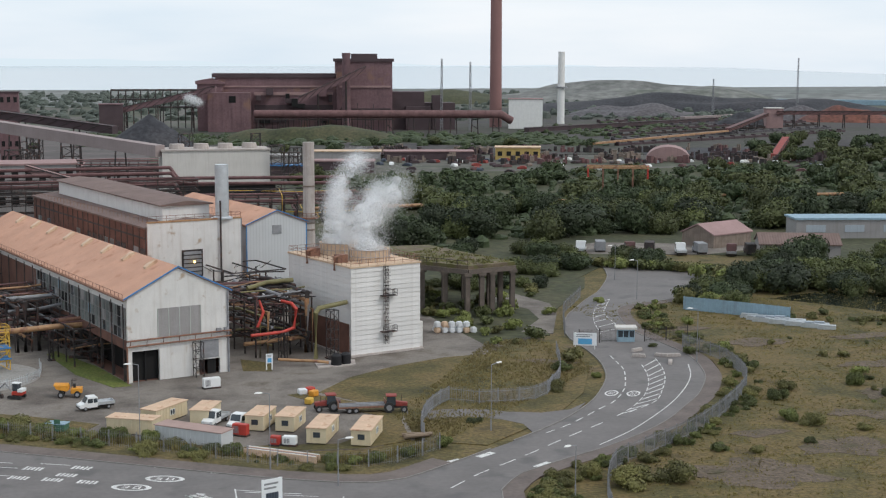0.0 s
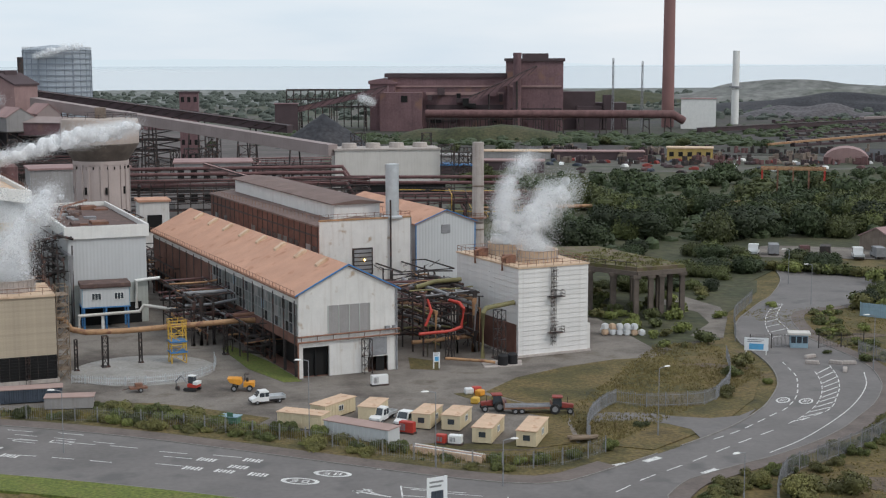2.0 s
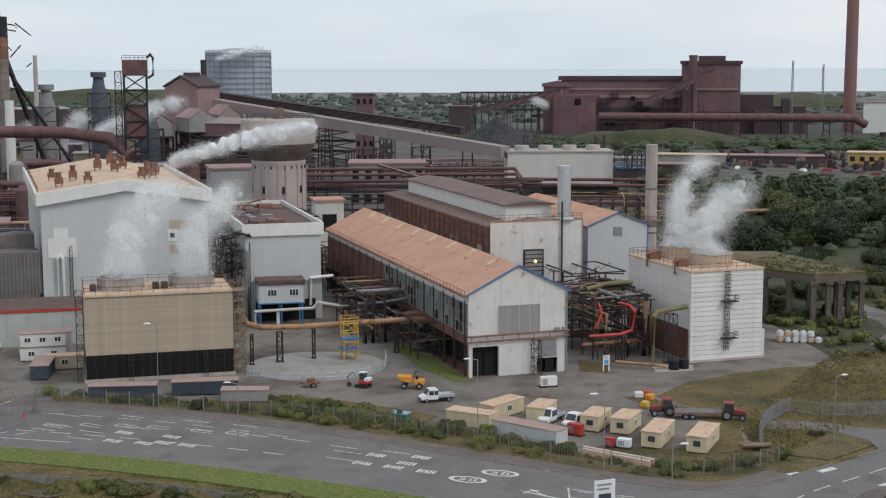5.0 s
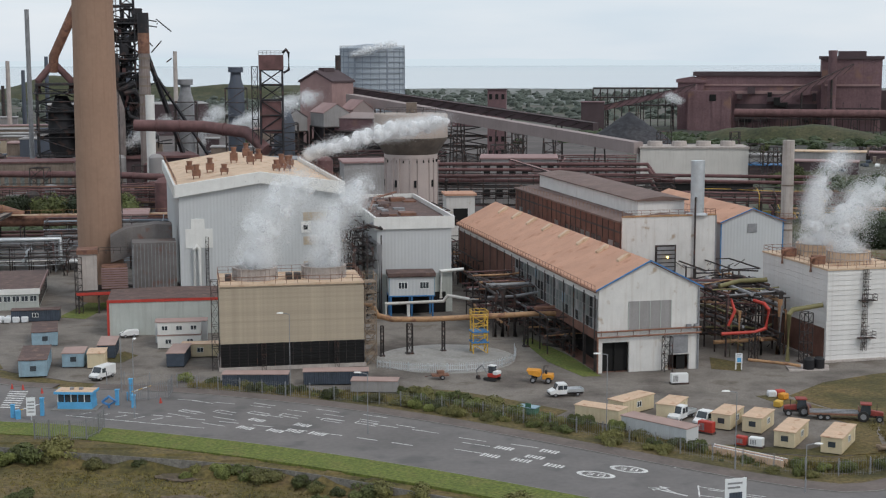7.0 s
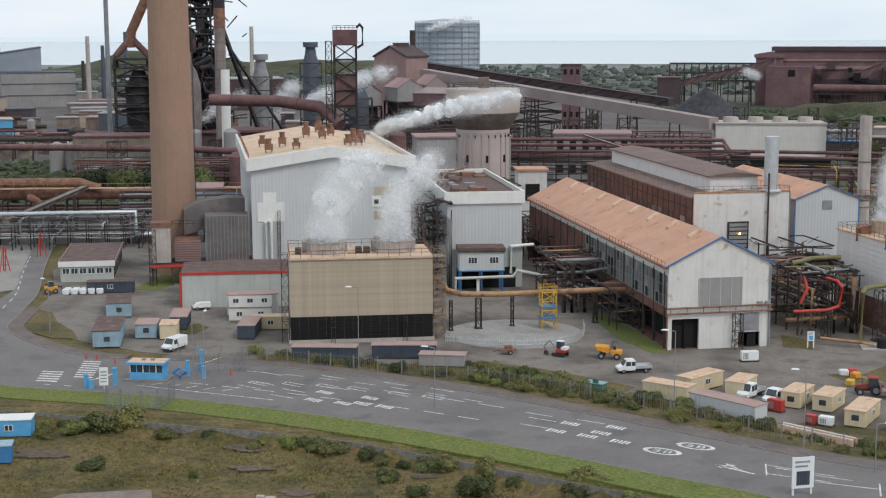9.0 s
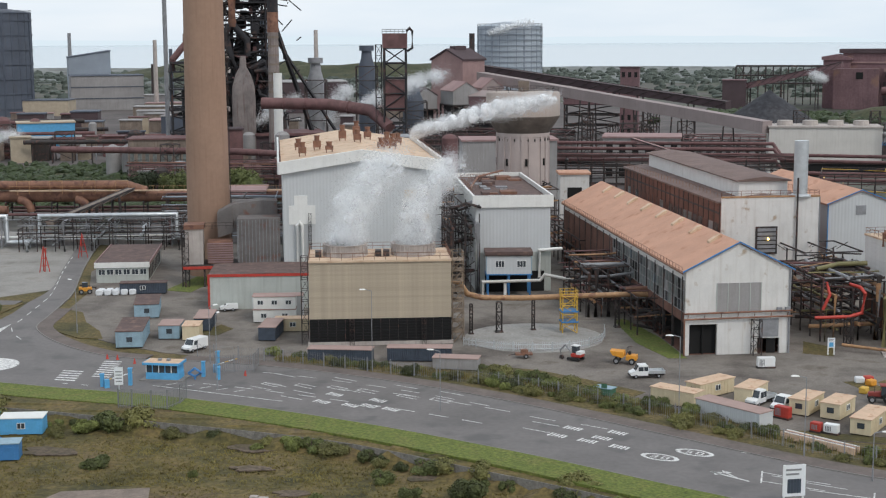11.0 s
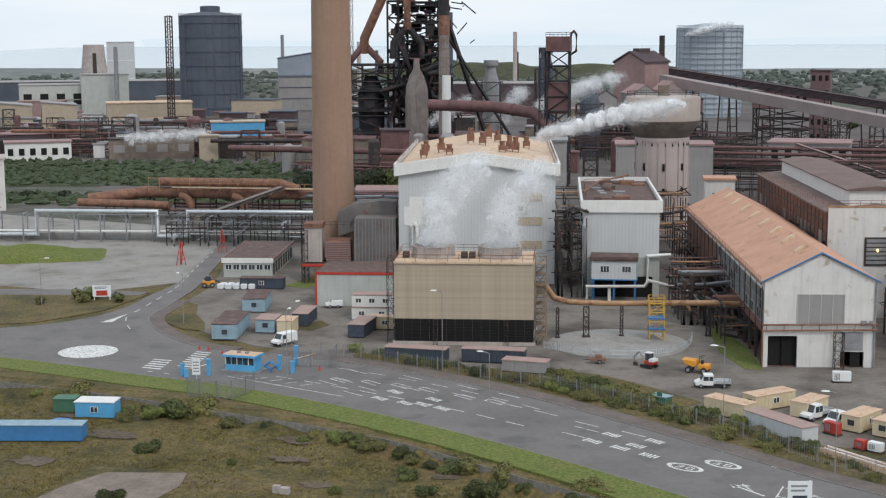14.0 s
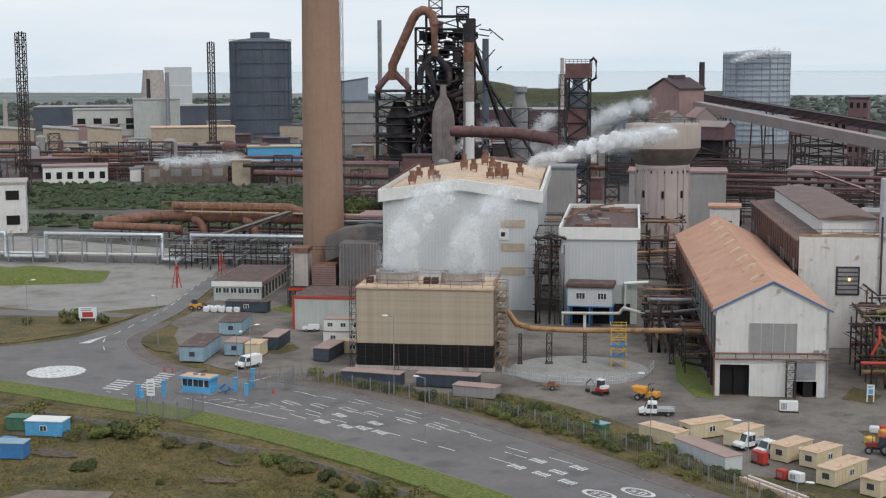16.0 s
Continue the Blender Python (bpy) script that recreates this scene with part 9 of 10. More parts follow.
def blast_furnace():
    s = thing("blast_furnace", -113, 490, 18, "towering black and rust blast furnace with downcomer pipes", "blast furnace")
    bm = B()
    lathe(bm, 0, 0, [(6.5, 0), (6.5, 14), (5.2, 18), (4.6, 34), (3.0, 42), (2.2, 46)], 24)
    part("shaft", bm, M_SOOT, s, "dark steel furnace shaft")
    bm = B()
    lattice(bm, -7.2, 7.2, -7, 7, 8, 62, 12, 0.5)
    part("tower_frame", bm, M_SOOT, s, "black lattice tower")
    for z in (14, 22, 30, 38, 44, 50, 56):
        bm = B()
        box(bm, -8, 8, -8, 8, z, z + 0.5)
        railing(bm, [(-8, -8, z + 0.5), (8, -8, z + 0.5), (8, 8, z + 0.5)], 1.2, 2, 0.12, 2)
        part("platform", bm, M_SOOT, s)
    bm = B()
    for sg in (-1, 1):
        tube(bm, [(-4.2 + sg * 5.2, -8.6, 38), (-4.2 + sg * 4.8, -8.6, 43.5), (-4.2, -8.6, 49)], 1.2, 10)
    part("uptake", bm, M_SOOT, s, "A-shaped gas uptakes")
    bm = B()
    tube(bm, [(-4.2, -8.6, 48), (-4.2, -8.6, 59), (-4.9, -8, 62), (-6.5, -7.4, 63.6), (-8.4, -7, 64), (-10.4, -6.6, 63), (-11.8, -6, 61), (-19.2, -3, 45), (-19.3, -2, 40)], 1.6, 14)
    part("downcomer", bm, M_PIPER, s, "big rust-red downcomer pipe")
    bm = B()
    for sg in (-1, 1):
        tube(bm, [(-19.3, -2, 43), (-19 + sg * 5.4, -2, 37), (-19 + sg * 5.4, -2, 33)], 1.2, 10)
    part("branch_pipe", bm, M_PIPED, s)
    bm = B()
    lattice(bm, -25, -9, -6, 4, 0, 36, 6, 0.5)
    box(bm, -25.5, -8.5, -6.5, 4.5, 35.5, 36.2)
    box(bm, -25, -9, -6, 4, 20, 20.6)
    part("dust_frame", bm, M_SOOT, s)
    bm = B()
    lathe(bm, -17, -1, [(1.5, 8), (4.5, 14), (4.8, 26), (2, 32)], 18)
    part("dust_catcher", bm, M_SOOT, s)
    bm = B()
    lathe(bm, -1.2, -13, [(3.9, 0), (4.0, 24), (3.8, 28), (2.6, 32), (1.2, 34.4), (1.0, 38)], 20)
    part("stove", bm, M_STREAKED, s, "rust-streaked pale round-topped stove")
    bm = B()
    lattice(bm, 4, 10, -4, 4, 0, 61, 12, 0.5)
    lattice(bm, -11, -4, -5, 5, 0, 58, 10, 0.5)
    bar(bm, (24, 0, 10), (8, 0, 58), 1.2)
    bar(bm, (34, 0, 8), (10, 0, 46), 0.8)
    part("skip_hoist", bm, M_SOOT, s, "black inclined skip hoist")
    rr = random.Random(13)
    for k in range(190):
        bm = B()
        z = 4 + 54 * rr.random() ** 1.5
        x, y = rr.uniform(-10, 12 - z * 0.06), rr.uniform(-8, 2)
        a, b, c = rr.uniform(1, 3.6), rr.uniform(1, 3), rr.uniform(1, 4)
        box(bm, x, x + a, y, y + b, z, z + c)
        part("machinery", bm, rr.choice((M_SOOT, M_SOOT, M_PIPED, M_DARK)), s)
    bm = B()
    for k in range(110):
        p = Vector((rr.uniform(-9, 18), rr.uniform(-9, 4), rr.uniform(4, 60)))
        bar(bm, p, p + Vector((rr.uniform(-6, 6), rr.uniform(-2, 2), rr.uniform(-5, 5))), 0.3)
    part("bracing", bm, M_SOOT, s)
    for k in range(26):
        bm = B()
        z, x = rr.uniform(10, 44), rr.uniform(-10, 8)
        tube(bm, [(x, -9, z), (x + rr.uniform(-4, 4), -9.4, z + rr.uniform(-2, 2)), (x + rr.uniform(-7, 7), -8.8, z - rr.uniform(2, 9)), (x + rr.uniform(-7, 7), -6, max(2, z - rr.uniform(8, 18)))], rr.uniform(0.3, 0.9), 8)
        part("process_pipe", bm, rr.choice((M_SOOT, M_SOOT, M_PIPED)), s)
    bm = B()
    for z in (12, 20, 27, 33):
        railing(bm, [(-26, -7, z), (-8, -7, z)], 1.2, 2, 0.14, 2)
        box(bm, -26, -8, -7, 5, z - 0.4, z)
    part("dust_platform", bm, M_SOOT, s)
    bm = B()
    box(bm, -12, 26, -14, 6, 0, 11)
    part("cast_house", bm, M_SINTERD, s)
    bm = B()
    box(bm, -13, 27, -15, 7, 11, 11.8)
    part("cast_house_roof", bm, M_PIPED, s)
    bm = B()
    lattice(bm, -6.2, -1.6, -2, 2, 62, 74, 4, 0.35)
    lattice(bm, 3.6, 7.8, -2, 2, 60, 65.5, 2, 0.35)
    part("headframe", bm, M_SOOT, s)


blast_furnace()
t = stack("banded_chimney", -96, 462, 2.0, 1.65, 58.8, M_STREAKED, "pale banded chimney with sooty top", 11, M_CONC2)
bm = B()
lathe(bm, 0, 0, [(1.82, 52.5), (1.74, 58.9), (1.3, 58.9)], 24)
part("sooty_top", bm, M_SOOT, t, "soot-blackened chimney top")
bm = B()
lathe(bm, 0, 0, [(1.86, 46), (1.83, 52.5), (1.5, 52.5)], 24)
part("rusty_band", bm, M_PIPER, t, "rust-brown upper chimney band")
stack("black_chimney", -131, 598, 1.6, 1.4, 56, M_BLACKH, "slim black chimney behind the furnace")
stack("black_chimney", -49.6, 678.5, 1.5, 1.3, 45.7, M_STEEL, "slim dark chimney beside the gas holder")
stack("grey_chimney", -150, 520, 0.9, 0.8, 62, M_GREY, "thin grey vent chimney by the furnace")
stack("white_stack", -92.5, 452, 1.5, 1.4, 33, M_TRIM, "short white stack in front of the furnace")
for x, y, h, r in ((-92, 512, 37, 3), (-80, 554, 41, 3.2), (-60, 540, 28, 4)):
    s = thing("stove_tower", x, y, 8, "dark round stove tower with top platform", "stove tower", "stove towers")
    bm = B()
    lathe(bm, 0, 0, [(r, 0), (r, h - 8), (r * 0.7, h - 5), (r * 0.6, h - 2), (r * 0.9, h - 2), (r * 0.9, h)], 18)
    part("shell", bm, M_GREY if r < 3.1 else M_BLACKH, s)
    bm = B()
    lattice(bm, -r * 1.3, r * 1.3, -r * 1.3, r * 1.3, 0, h - 8, 6, 0.3)
    part("frame", bm, M_STEEL, s)
pipe("gas_main", [(-95, 440, 24), (-74, 440, 23.6), (-60, 436, 22), (-53, 430, 17)], 1.8, M_PIPED, "thick dark red gas main", 14, 6)
pipe("gas_main", [(-160, 430, 10), (-100, 425, 10), (-60, 415, 9)], 1.0, M_PIPED, "dark red pipe on low supports", 12, 8)
for zz, yy in ((12.0, 402), (13.4, 405), (9, 398)):
    pipe("long_pipe", [(-20, yy + 15, zz), (60, yy + 12, zz), (62, yy + 10, zz - 3), (110, yy, zz - 3)], 0.5, M_PIPED, "long dark red pipeline on trestles", 10, 8)
pipe_thicket(-10, 66, 405, 413, 5, 11, 30, 41, "dark trestle rack under the long pipelines", [M_PIPED, M_STEEL], -3)
pipe_thicket(70, 112, 380, 400, 4, 8, 30, 42, "dark pipe racks near the beige house", [M_PIPED, M_STEEL, M_YELLOW], -10)
pipe_thicket(-128, -60, 408, 420, 3, 8, 30, 43, "rusty pipe racks before the furnace", [M_PIPED, M_STEEL, M_PIPER, M_PIPED], 6)
pipe_thicket(-262, -200, 500, 510, 3, 6.5, 20, 44, "dark pipe racks in the works", [M_PIPED, M_STEEL, M_PIPER], 20)
pipe_thicket(-60, 0, 520, 556, 4, 9, 30, 45, "dark steelwork below the conveyors", [M_PIPED, M_STEEL], -5)
pipe_thicket(20, 90, 520, 556, 3, 6.5, 26, 46, "dark steelwork under the conveyors", [M_PIPED, M_STEEL, M_PINK], -8)
pipe_thicket(-30, 0, 300, 318, 3, 12, 22, 48, "steelwork between hall and water tower", RUSTY)
pipe_thicket(-85, -50, 300, 312, 4, 10, 26, 49, "pipe racks with blue walkway behind the chimney", [M_PIPED, M_GREY, M_BLUEGREY2, M_STEEL], 10)
block("grey_annex", -14, 389, 9, 26, 14, 16, M_GREYROOF, M_PINK, "grey-white low shed with pink roof")
block("grey_annex", -40, 356, 10, 10, 10, 19, M_GREYROOF, M_GREY, "tall grey plant room")
flat("green_strip", [(-290, 402), (-225, 390), (-150, 410), (-108, 418), (-104, 440), (-112, 488), (-215, 476), (-275, 462)], 0.08, M_SHRUBLAND, "green scrubby strip behind the rusty main", 0.1)
block("small_white_house", 4.4, 345, 7, 7, 7, 11.2, M_WHITE, M_ROOF, "small white block house with orange roof", rows=1, cols=1)
block("pink_offices", 23, 430, -3, 23, 16, 14, M_GREYROOF, M_PINK, "low grey offices with pink roof", rows=2, cols=6)
block("pink_offices", 44, 372, -5, 20, 10, 8, M_PINK, M_GREYROOF, "low dusty pink office building", rows=1, cols=5)
block("brown_workshop", -128, 445, 10, 24, 14, 12, M_CONC2, M_PIPED, "brown workshop with banded windows", rows=1, cols=10, win=M_GLASSP)
block("red_block", -104, 432, 18, 9, 9, 16, M_PIPED, M_SINTERD, "dark red square block")
block("round_roof_shed", -76, 330, 10, 14, 12, 8, M_GREYROOF, M_PINK, "grey ribbed plant room by the chimney")
for k, (x, y) in enumerate(((-148, 452), (-143, 453), (-139, 450))):
    bm = B()
    lathe(bm, 0, 0, [(2.4, 0), (2.4, 9), (0.5, 10)], 18)
    solid("storage_tank", bm, M_GREYROOF, "grey upright storage tank", "tank", "storage tanks", x=x, y=y)
# far left
lathe_pts = [(13.5, 0), (11, 18), (9.1, 33), (8.5, 41), (8.1, 41)]
bm = B()
lathe(bm, 0, 0, lathe_pts, 32)
solid("hyperbolic_cooling_tower", bm, M_CONC, "small waisted concrete cooling tower", "cooling tower", x=-567, y=1075)
block("blue_white_block", -508, 1011, 29, 21, 20, 43, M_HALL, M_TRIM, "pale blue and white high plant block", bands=2)
block("grey_mill", -417, 774, 31, 58, 30, 18, M_GREEN_GREY, M_GREYROOF, "long grey mill building", bands=1, rows=1, cols=6)
block("grey_mill", -396, 780, 31, 28, 24, 24, M_GREEN_GREY, M_GREYROOF, "tall grey mill bay")
for k in range(4):
    block("tan_bay", -372 + 17 * k, 566 + 11 * k, 33, 16, 20, 14.5, M_TAN, M_GREYROOF, "tan clad mill bay with grey roof", slope=1.6)
block("tan_mill", -286, 622, 30, 40, 18, 15, M_TAN, M_ROOFP, "long tan mill building", bands=1)
block("dark_mill", -292, 860, 23, 44, 30, 21, M_GREYROOF, M_BLACKH, "dark grey converter hall", bands=2)
block("dark_mill", -312, 885, 23, 26, 30, 36, M_BLUEGREY2, M_BLACKH, "tall grey-blue converter tower", slope=-4)
block("dark_mill", -470, 900, 28, 160, 40, 16, M_BLACKH, M_GREYROOF, "long low dark mill roof")
block("dark_mill", -180, 820, 15, 90, 40, 18, M_SINTERD, M_GREYROOF, "long low dark mill roof")
block("teal_shed", -208, 547, 25, 22, 12, 11, M_SKYB, M_TAN, "tan shed with teal doors")
block("pink_roof_shed", -257, 474, 33, 24, 12, 7, M_TRIM, M_PINK, "white shed with pink roofs", rows=1, cols=6)
block("pink_roof_shed", -282, 500, 33, 30, 12, 8, M_SINTERD, M_PINK, "dark shed with pale doors", rows=1, cols=7, win=M_GREYROOF)
block("bunker_row", -221, 495, 29, 32, 8, 7.5, M_CONC2, M_STEEL, "dark bunker row with concrete piers", rows=1, cols=4, win=M_GREYROOF)
block("tan_block", -196, 492, 25, 7, 7, 9, M_TAN, M_TAN, "small tan block house")
block("corner_tower", -188.6, 331, 33, 14, 14, 13.6, M_WHITE, M_CONC, "white clad corner tower with ladders", rows=2, cols=2, win=M_DARK)
rr = random.Random(17)


def clear_y(x, y):
    """Keeps the works off the green strip behind the rusty main."""
    return y + 92 if x < -125 and y < 492 else y


for k in range(40):
    d = rr.uniform(0, 1)
    x, y = -560 + 470 * d + rr.uniform(-60, 40), 600 + 330 * rr.random() + 40 * d
    h = rr.uniform(4, 10)
    block("works_shed", x, y, 25 - 25 * d + rr.uniform(-6, 6), rr.uniform(12, 34), rr.uniform(8, 22), h, rr.choice((M_GREYROOF, M_SINTERD, M_TAN, M_CONC2, M_BLACKH, M_PINK)), rr.choice((M_GREYROOF, M_PINK, M_BLACKH)), "low works shed in the far plant", "works shed")
for k in range(12):
    x, y, h = -470 + 30 * k + rr.uniform(-20, 20), 820 + rr.uniform(-120, 220), rr.uniform(24, 52)
    stack("plant_chimney", x, y, 1.5, 1.2, h, rr.choice((M_GREY, M_BLACKH, M_CONC, M_STEEL)), "thin works chimney on the skyline", seg=12)
for x, y, h in ((-263, 598, 55.4), (-245, 425, 56.4)):
    bm = B()
    lattice(bm, -1.5, 1.5, -1.5, 1.5, 0, h, 24, 0.26)
    for q in range(2):
        tube(bm, [(-0.5 + q, 0, 0), (-0.5 + q, 0, h + 0.6)], 0.25, 6)
    solid("flare_mast", bm, M_STEEL, "tall dark lattice flare mast", "mast", "flare masts", x=x, y=y, turn=20)

for k in range(150):
    d = rr.random()
    x, y = -440 + 400 * d, clear_y(-440 + 400 * d, 400 + 260 * rr.random() + 60 * (1 - d))
    w, h = rr.uniform(3, 13), rr.uniform(2.5, 8.5)
    block("plant_room", x, y, 25 - 22 * d + rr.choice((0, 0, 90)), w, rr.uniform(3, 10), h, rr.choice((M_GREYROOF, M_SINTERD, M_TAN, M_CONC2, M_STEEL, M_PINK, M_TRIM, M_PIPED)), rr.choice((M_GREYROOF, M_PINK, M_BLACKH, M_PIPED)), "small dusty plant room among pipes", "plant room")
for k in range(46):
    d = rr.random()
    x, y = -400 + 380 * d, clear_y(-400 + 380 * d, 400 + 200 * rr.random())
    bm = B()
    r0, h = rr.uniform(0.8, 3.0), rr.uniform(4, 15)
    lathe(bm, 0, 0, [(r0, 0), (r0, h), (r0 * 0.6, h + r0 * 0.4), (0.2, h + r0 * 0.5)], 14)
    solid("storage_tank", bm, rr.choice((M_GREYROOF, M_STEEL, M_PIPED, M_GREY)), "upright steel storage tank among pipes", "tank", "plant tanks", x=x, y=y)
for k in range(34):
    d = rr.random()
    x, y, z = -420 + 330 * d, clear_y(-420 + 330 * d, 400 + 190 * rr.random()), rr.uniform(3, 11)
    ln = rr.uniform(20, 80)
    a = radians(24 - 22 * d + rr.uniform(-5, 5))
    c, q = math.cos(a), math.sin(a)
    bm = B()
    tube(bm, [(-ln / 2, 0, z), (ln / 2, 0, z)], rr.uniform(0.3, 1.0), 8)
    for m2 in range(int(ln / 7)):
        bar(bm, (-ln / 2 + 3 + 7 * m2, -0.8, 0), (-ln / 2 + 3 + 7 * m2, 0, z), 0.25)
        bar(bm, (-ln / 2 + 3 + 7 * m2, 0.8, 0), (-ln / 2 + 3 + 7 * m2, 0, z), 0.25)
    solid("works_pipe", bm, rr.choice((M_PIPED, M_PIPED, M_STEEL, M_PIPER, M_GREY)), "long dark works pipe on supports", "pipe", "works pipes", x=x, y=y, turn=math.degrees(a))
for k in range(60):
    bm = B()
    w, d2, h = rr.uniform(2, 9), rr.uniform(2, 6), rr.uniform(4, 16)
    lattice(bm, -w / 2, w / 2, -d2 / 2, d2 / 2, 0, h, max(2, int(h / 3)), 0.28)
    dd = rr.random()
    solid("open_framework", bm, M_STEEL, "dark open steel frame in the works", "steel frame", "steel frames", x=-430 + 560 * dd, y=clear_y(-430 + 560 * dd, rr.uniform(400, 600)) + (60 if dd > 0.75 else 0), turn=rr.uniform(-10, 30))
# scrapyard and depot to the right
block("yellow_store", 240, 592, -22, 20, 10, 5.4, M_DULLY, M_ROOFP, "yellow depot building with windows", rows=1, cols=5)
for k, (x, y, w, mt) in enumerate(((203, 607, 40, M_PINK), (168, 618, 30, M_ROOFP), (150, 560, 26, M_PINK), (130, 600, 22, M_GREYROOF), (118, 545, 26, M_BLUE))):
    block("depot_shed", x, y, -16 - k, w, 10, 3.4, M_GREYROOF if k % 2 else M_SINTERD, mt, "low depot shed with faded roof", "depot shed")
bm = B()
prism(bm, [(10 * math.cos(math.pi * k / 10), 6.5 * math.sin(math.pi * k / 10)) for k in range(11)], 0, 18)
solid("nissen_hut", bm, M_PINK, "rusty hut with round roof", "hut", x=301, y=565, turn=-28)
kinds = [M_VAN, M_REDD, M_NAVY, M_SINTERD, M_GREY, M_CONC2, M_PIPED, M_STEEL, M_TRIM]
car_meshes = []
for mt in kinds:
    bm = B()
    prism(bm, [(-2.1, 0.3), (2.1, 0.3), (2.1, 0.9), (1.2, 1.0), (0.7, 1.5), (-1.3, 1.5), (-2.0, 1.0)], -0.9, 0.9)
    bmesh.ops.bevel(bm, geom=bm.edges[:], offset=0.08, segments=1, affect="EDGES")
    bmesh.ops.translate(bm, verts=bm.verts, vec=(0, 0, -0.3))
    car_meshes.append(solid("parked_car", bm, mt, "parked car in the distant depot", "car", "depot cars", x=110, y=580, turn=10))
for k in range(170):
    d = rr.random()
    x = 95 + 290 * d + rr.uniform(-10, 10)
    y = 598 - 75 * d + rr.uniform(-42, 38)
    copy_thing(rr.choice(car_meshes), pose(x, y, 0, 0, 0, rr.uniform(0, 180)))
for k in range(120):
    bm = B()
    for q in range(5):
        x, y, z = rr.uniform(-4, 4), rr.uniform(-3, 3), rr.uniform(0, 1.6)
        box(bm, x, x + rr.uniform(0.6, 3), y, y + rr.uniform(0.6, 2), 0, z + rr.uniform(0.6, 2.4))
    d = rr.random()
    solid("scrap_pile", bm, rr.choice((M_SINTERD, M_STEEL, M_PIPED, M_STEEL, M_CONC2)), "dark heap of scrap metal", "scrap heap", "scrap heaps", x=180 + 230 * d, y=600 - 60 * d + rr.uniform(-20, 80), turn=rr.uniform(0, 180))
s = thing("red_gantry", 211, 431, -26, "red-orange steel gantry frame among trees", "gantry")
for k in range(5):
    bm = B()
    for y0 in (0, 6):
        box(bm, -10 + k * 5 - 0.25, -10 + k * 5 + 0.25, y0 - 0.25, y0 + 0.25, 0, 9)
    bar(bm, (-10 + k * 5, 0, 9), (-10 + k * 5, 6, 9), 0.4)
    part("portal", bm, M_RED if k in (0, 4) else M_PIPER, s)
bm = B()
for y0 in (0, 6):
    box(bm, -10.5, 10.5, y0 - 0.3, y0 + 0.3, 8.6, 9.4)
part("beam", bm, M_TANPIPE, s)
for a, b in (((95, 395, 2.4), (215, 395, 2.4)), ((228, 400, 2.0), (300, 385, 2.0))):
    pipe("ochre_pipeline", [a, b], 0.55, M_TANPIPE, "ochre pipeline through the trees", 10)
block("blue_depot", 216, 305, -16, 30, 9, 4.8, M_GREYROOF, M_PALEB, "grey depot with blue-grey doors", rows=1, cols=3, win=M_BLUEGREY)
gable_shed("brown_barn", 191, 276, 66, 9, 18, 3.4, 5.4, M_GREYROOF, M_BRROOF, "low barn with brown roof", "barn")
gable_shed("grey_barn", 170, 303, -70, 10, 14, 3.2, 5.4, M_CONC2, M_PINK, "low store with pink roof", "barn")
for k in range(9):
    van_like("lorry", 139 + 5.2 * k, 303 - 2.6 * k + 3 * (k % 2), 60 + 8 * (k % 3), ("white", "grey", "dark red", "black")[k % 4] + " lorry parked in a row", (M_VAN, M_GREY, M_PIPED, M_STEEL)[k % 4], 6.0, k % 2 == 0, 2.6, 2.3, "lorry", "parked lorries")

# ---- plants ----


def crown_mesh(name, seed, rx, rz, leaf, count, lobes, material, z0=0.0):
    """Leaf clumps on several lobes, with a dark inner mass."""
    r = random.Random(seed)
    verts, faces = [], []
    spots = []
    for k in range(lobes):
        a, q = r.uniform(0, 2 * math.pi), math.sqrt(r.random()) * 0.62
        spots.append((Vector((rx * q * math.cos(a), rx * q * math.sin(a), z0 + rz * r.uniform(0.35, 0.72))), rx * r.uniform(0.34, 0.55), rz * r.uniform(0.22, 0.36)))
    for k in range(count):
        c, sr, sz = r.choice(spots)
        d = Vector((r.gauss(0, 1), r.gauss(0, 1), r.gauss(0.25, 1))).normalized()
        f = r.uniform(0.72, 1.08)
        p = c + Vector((d.x * sr * f, d.y * sr * f, d.z * sz * f))
        if p.z < 0.05:
            p.z = r.uniform(0.05, 0.4)
        n = (d + Vector((r.gauss(0, 0.6), r.gauss(0, 0.6), r.gauss(0.2, 0.6)))).normalized()
        u = n.cross(Vector((r.gauss(0, 1), r.gauss(0, 1), r.gauss(0, 1)))).normalized()
        v = n.cross(u)
        w = leaf * r.uniform(0.6, 1.3)
        i = len(verts)
        verts += [p - u * w - v * w * 0.4, p + u * w * 0.2 - v * w, p + u * w + v * w * 0.3, p - u * w * 0.3 + v * w]
        faces.append((i, i + 1, i + 2, i + 3))
    for c, sr, sz in spots:
        i = len(verts)
        for a in range(5):
            for b in range(8):
                t, g = math.pi * (a + 0.5) / 5, 2 * math.pi * b / 8
                verts.append(c + Vector((0.6 * sr * math.sin(t) * math.cos(g), 0.6 * sr * math.sin(t) * math.sin(g), 0.6 * sz * math.cos(t))))
        for a in range(4):
            for b in range(8):
                faces.append((i + a * 8 + b, i + (a + 1) * 8 + b, i + (a + 1) * 8 + (b + 1) % 8, i + a * 8 + (b + 1) % 8))
    me = bpy.data.meshes.new(name)
    me.from_pydata([tuple(v) for v in verts], [], faces)
    me.materials.append(material)
    return me


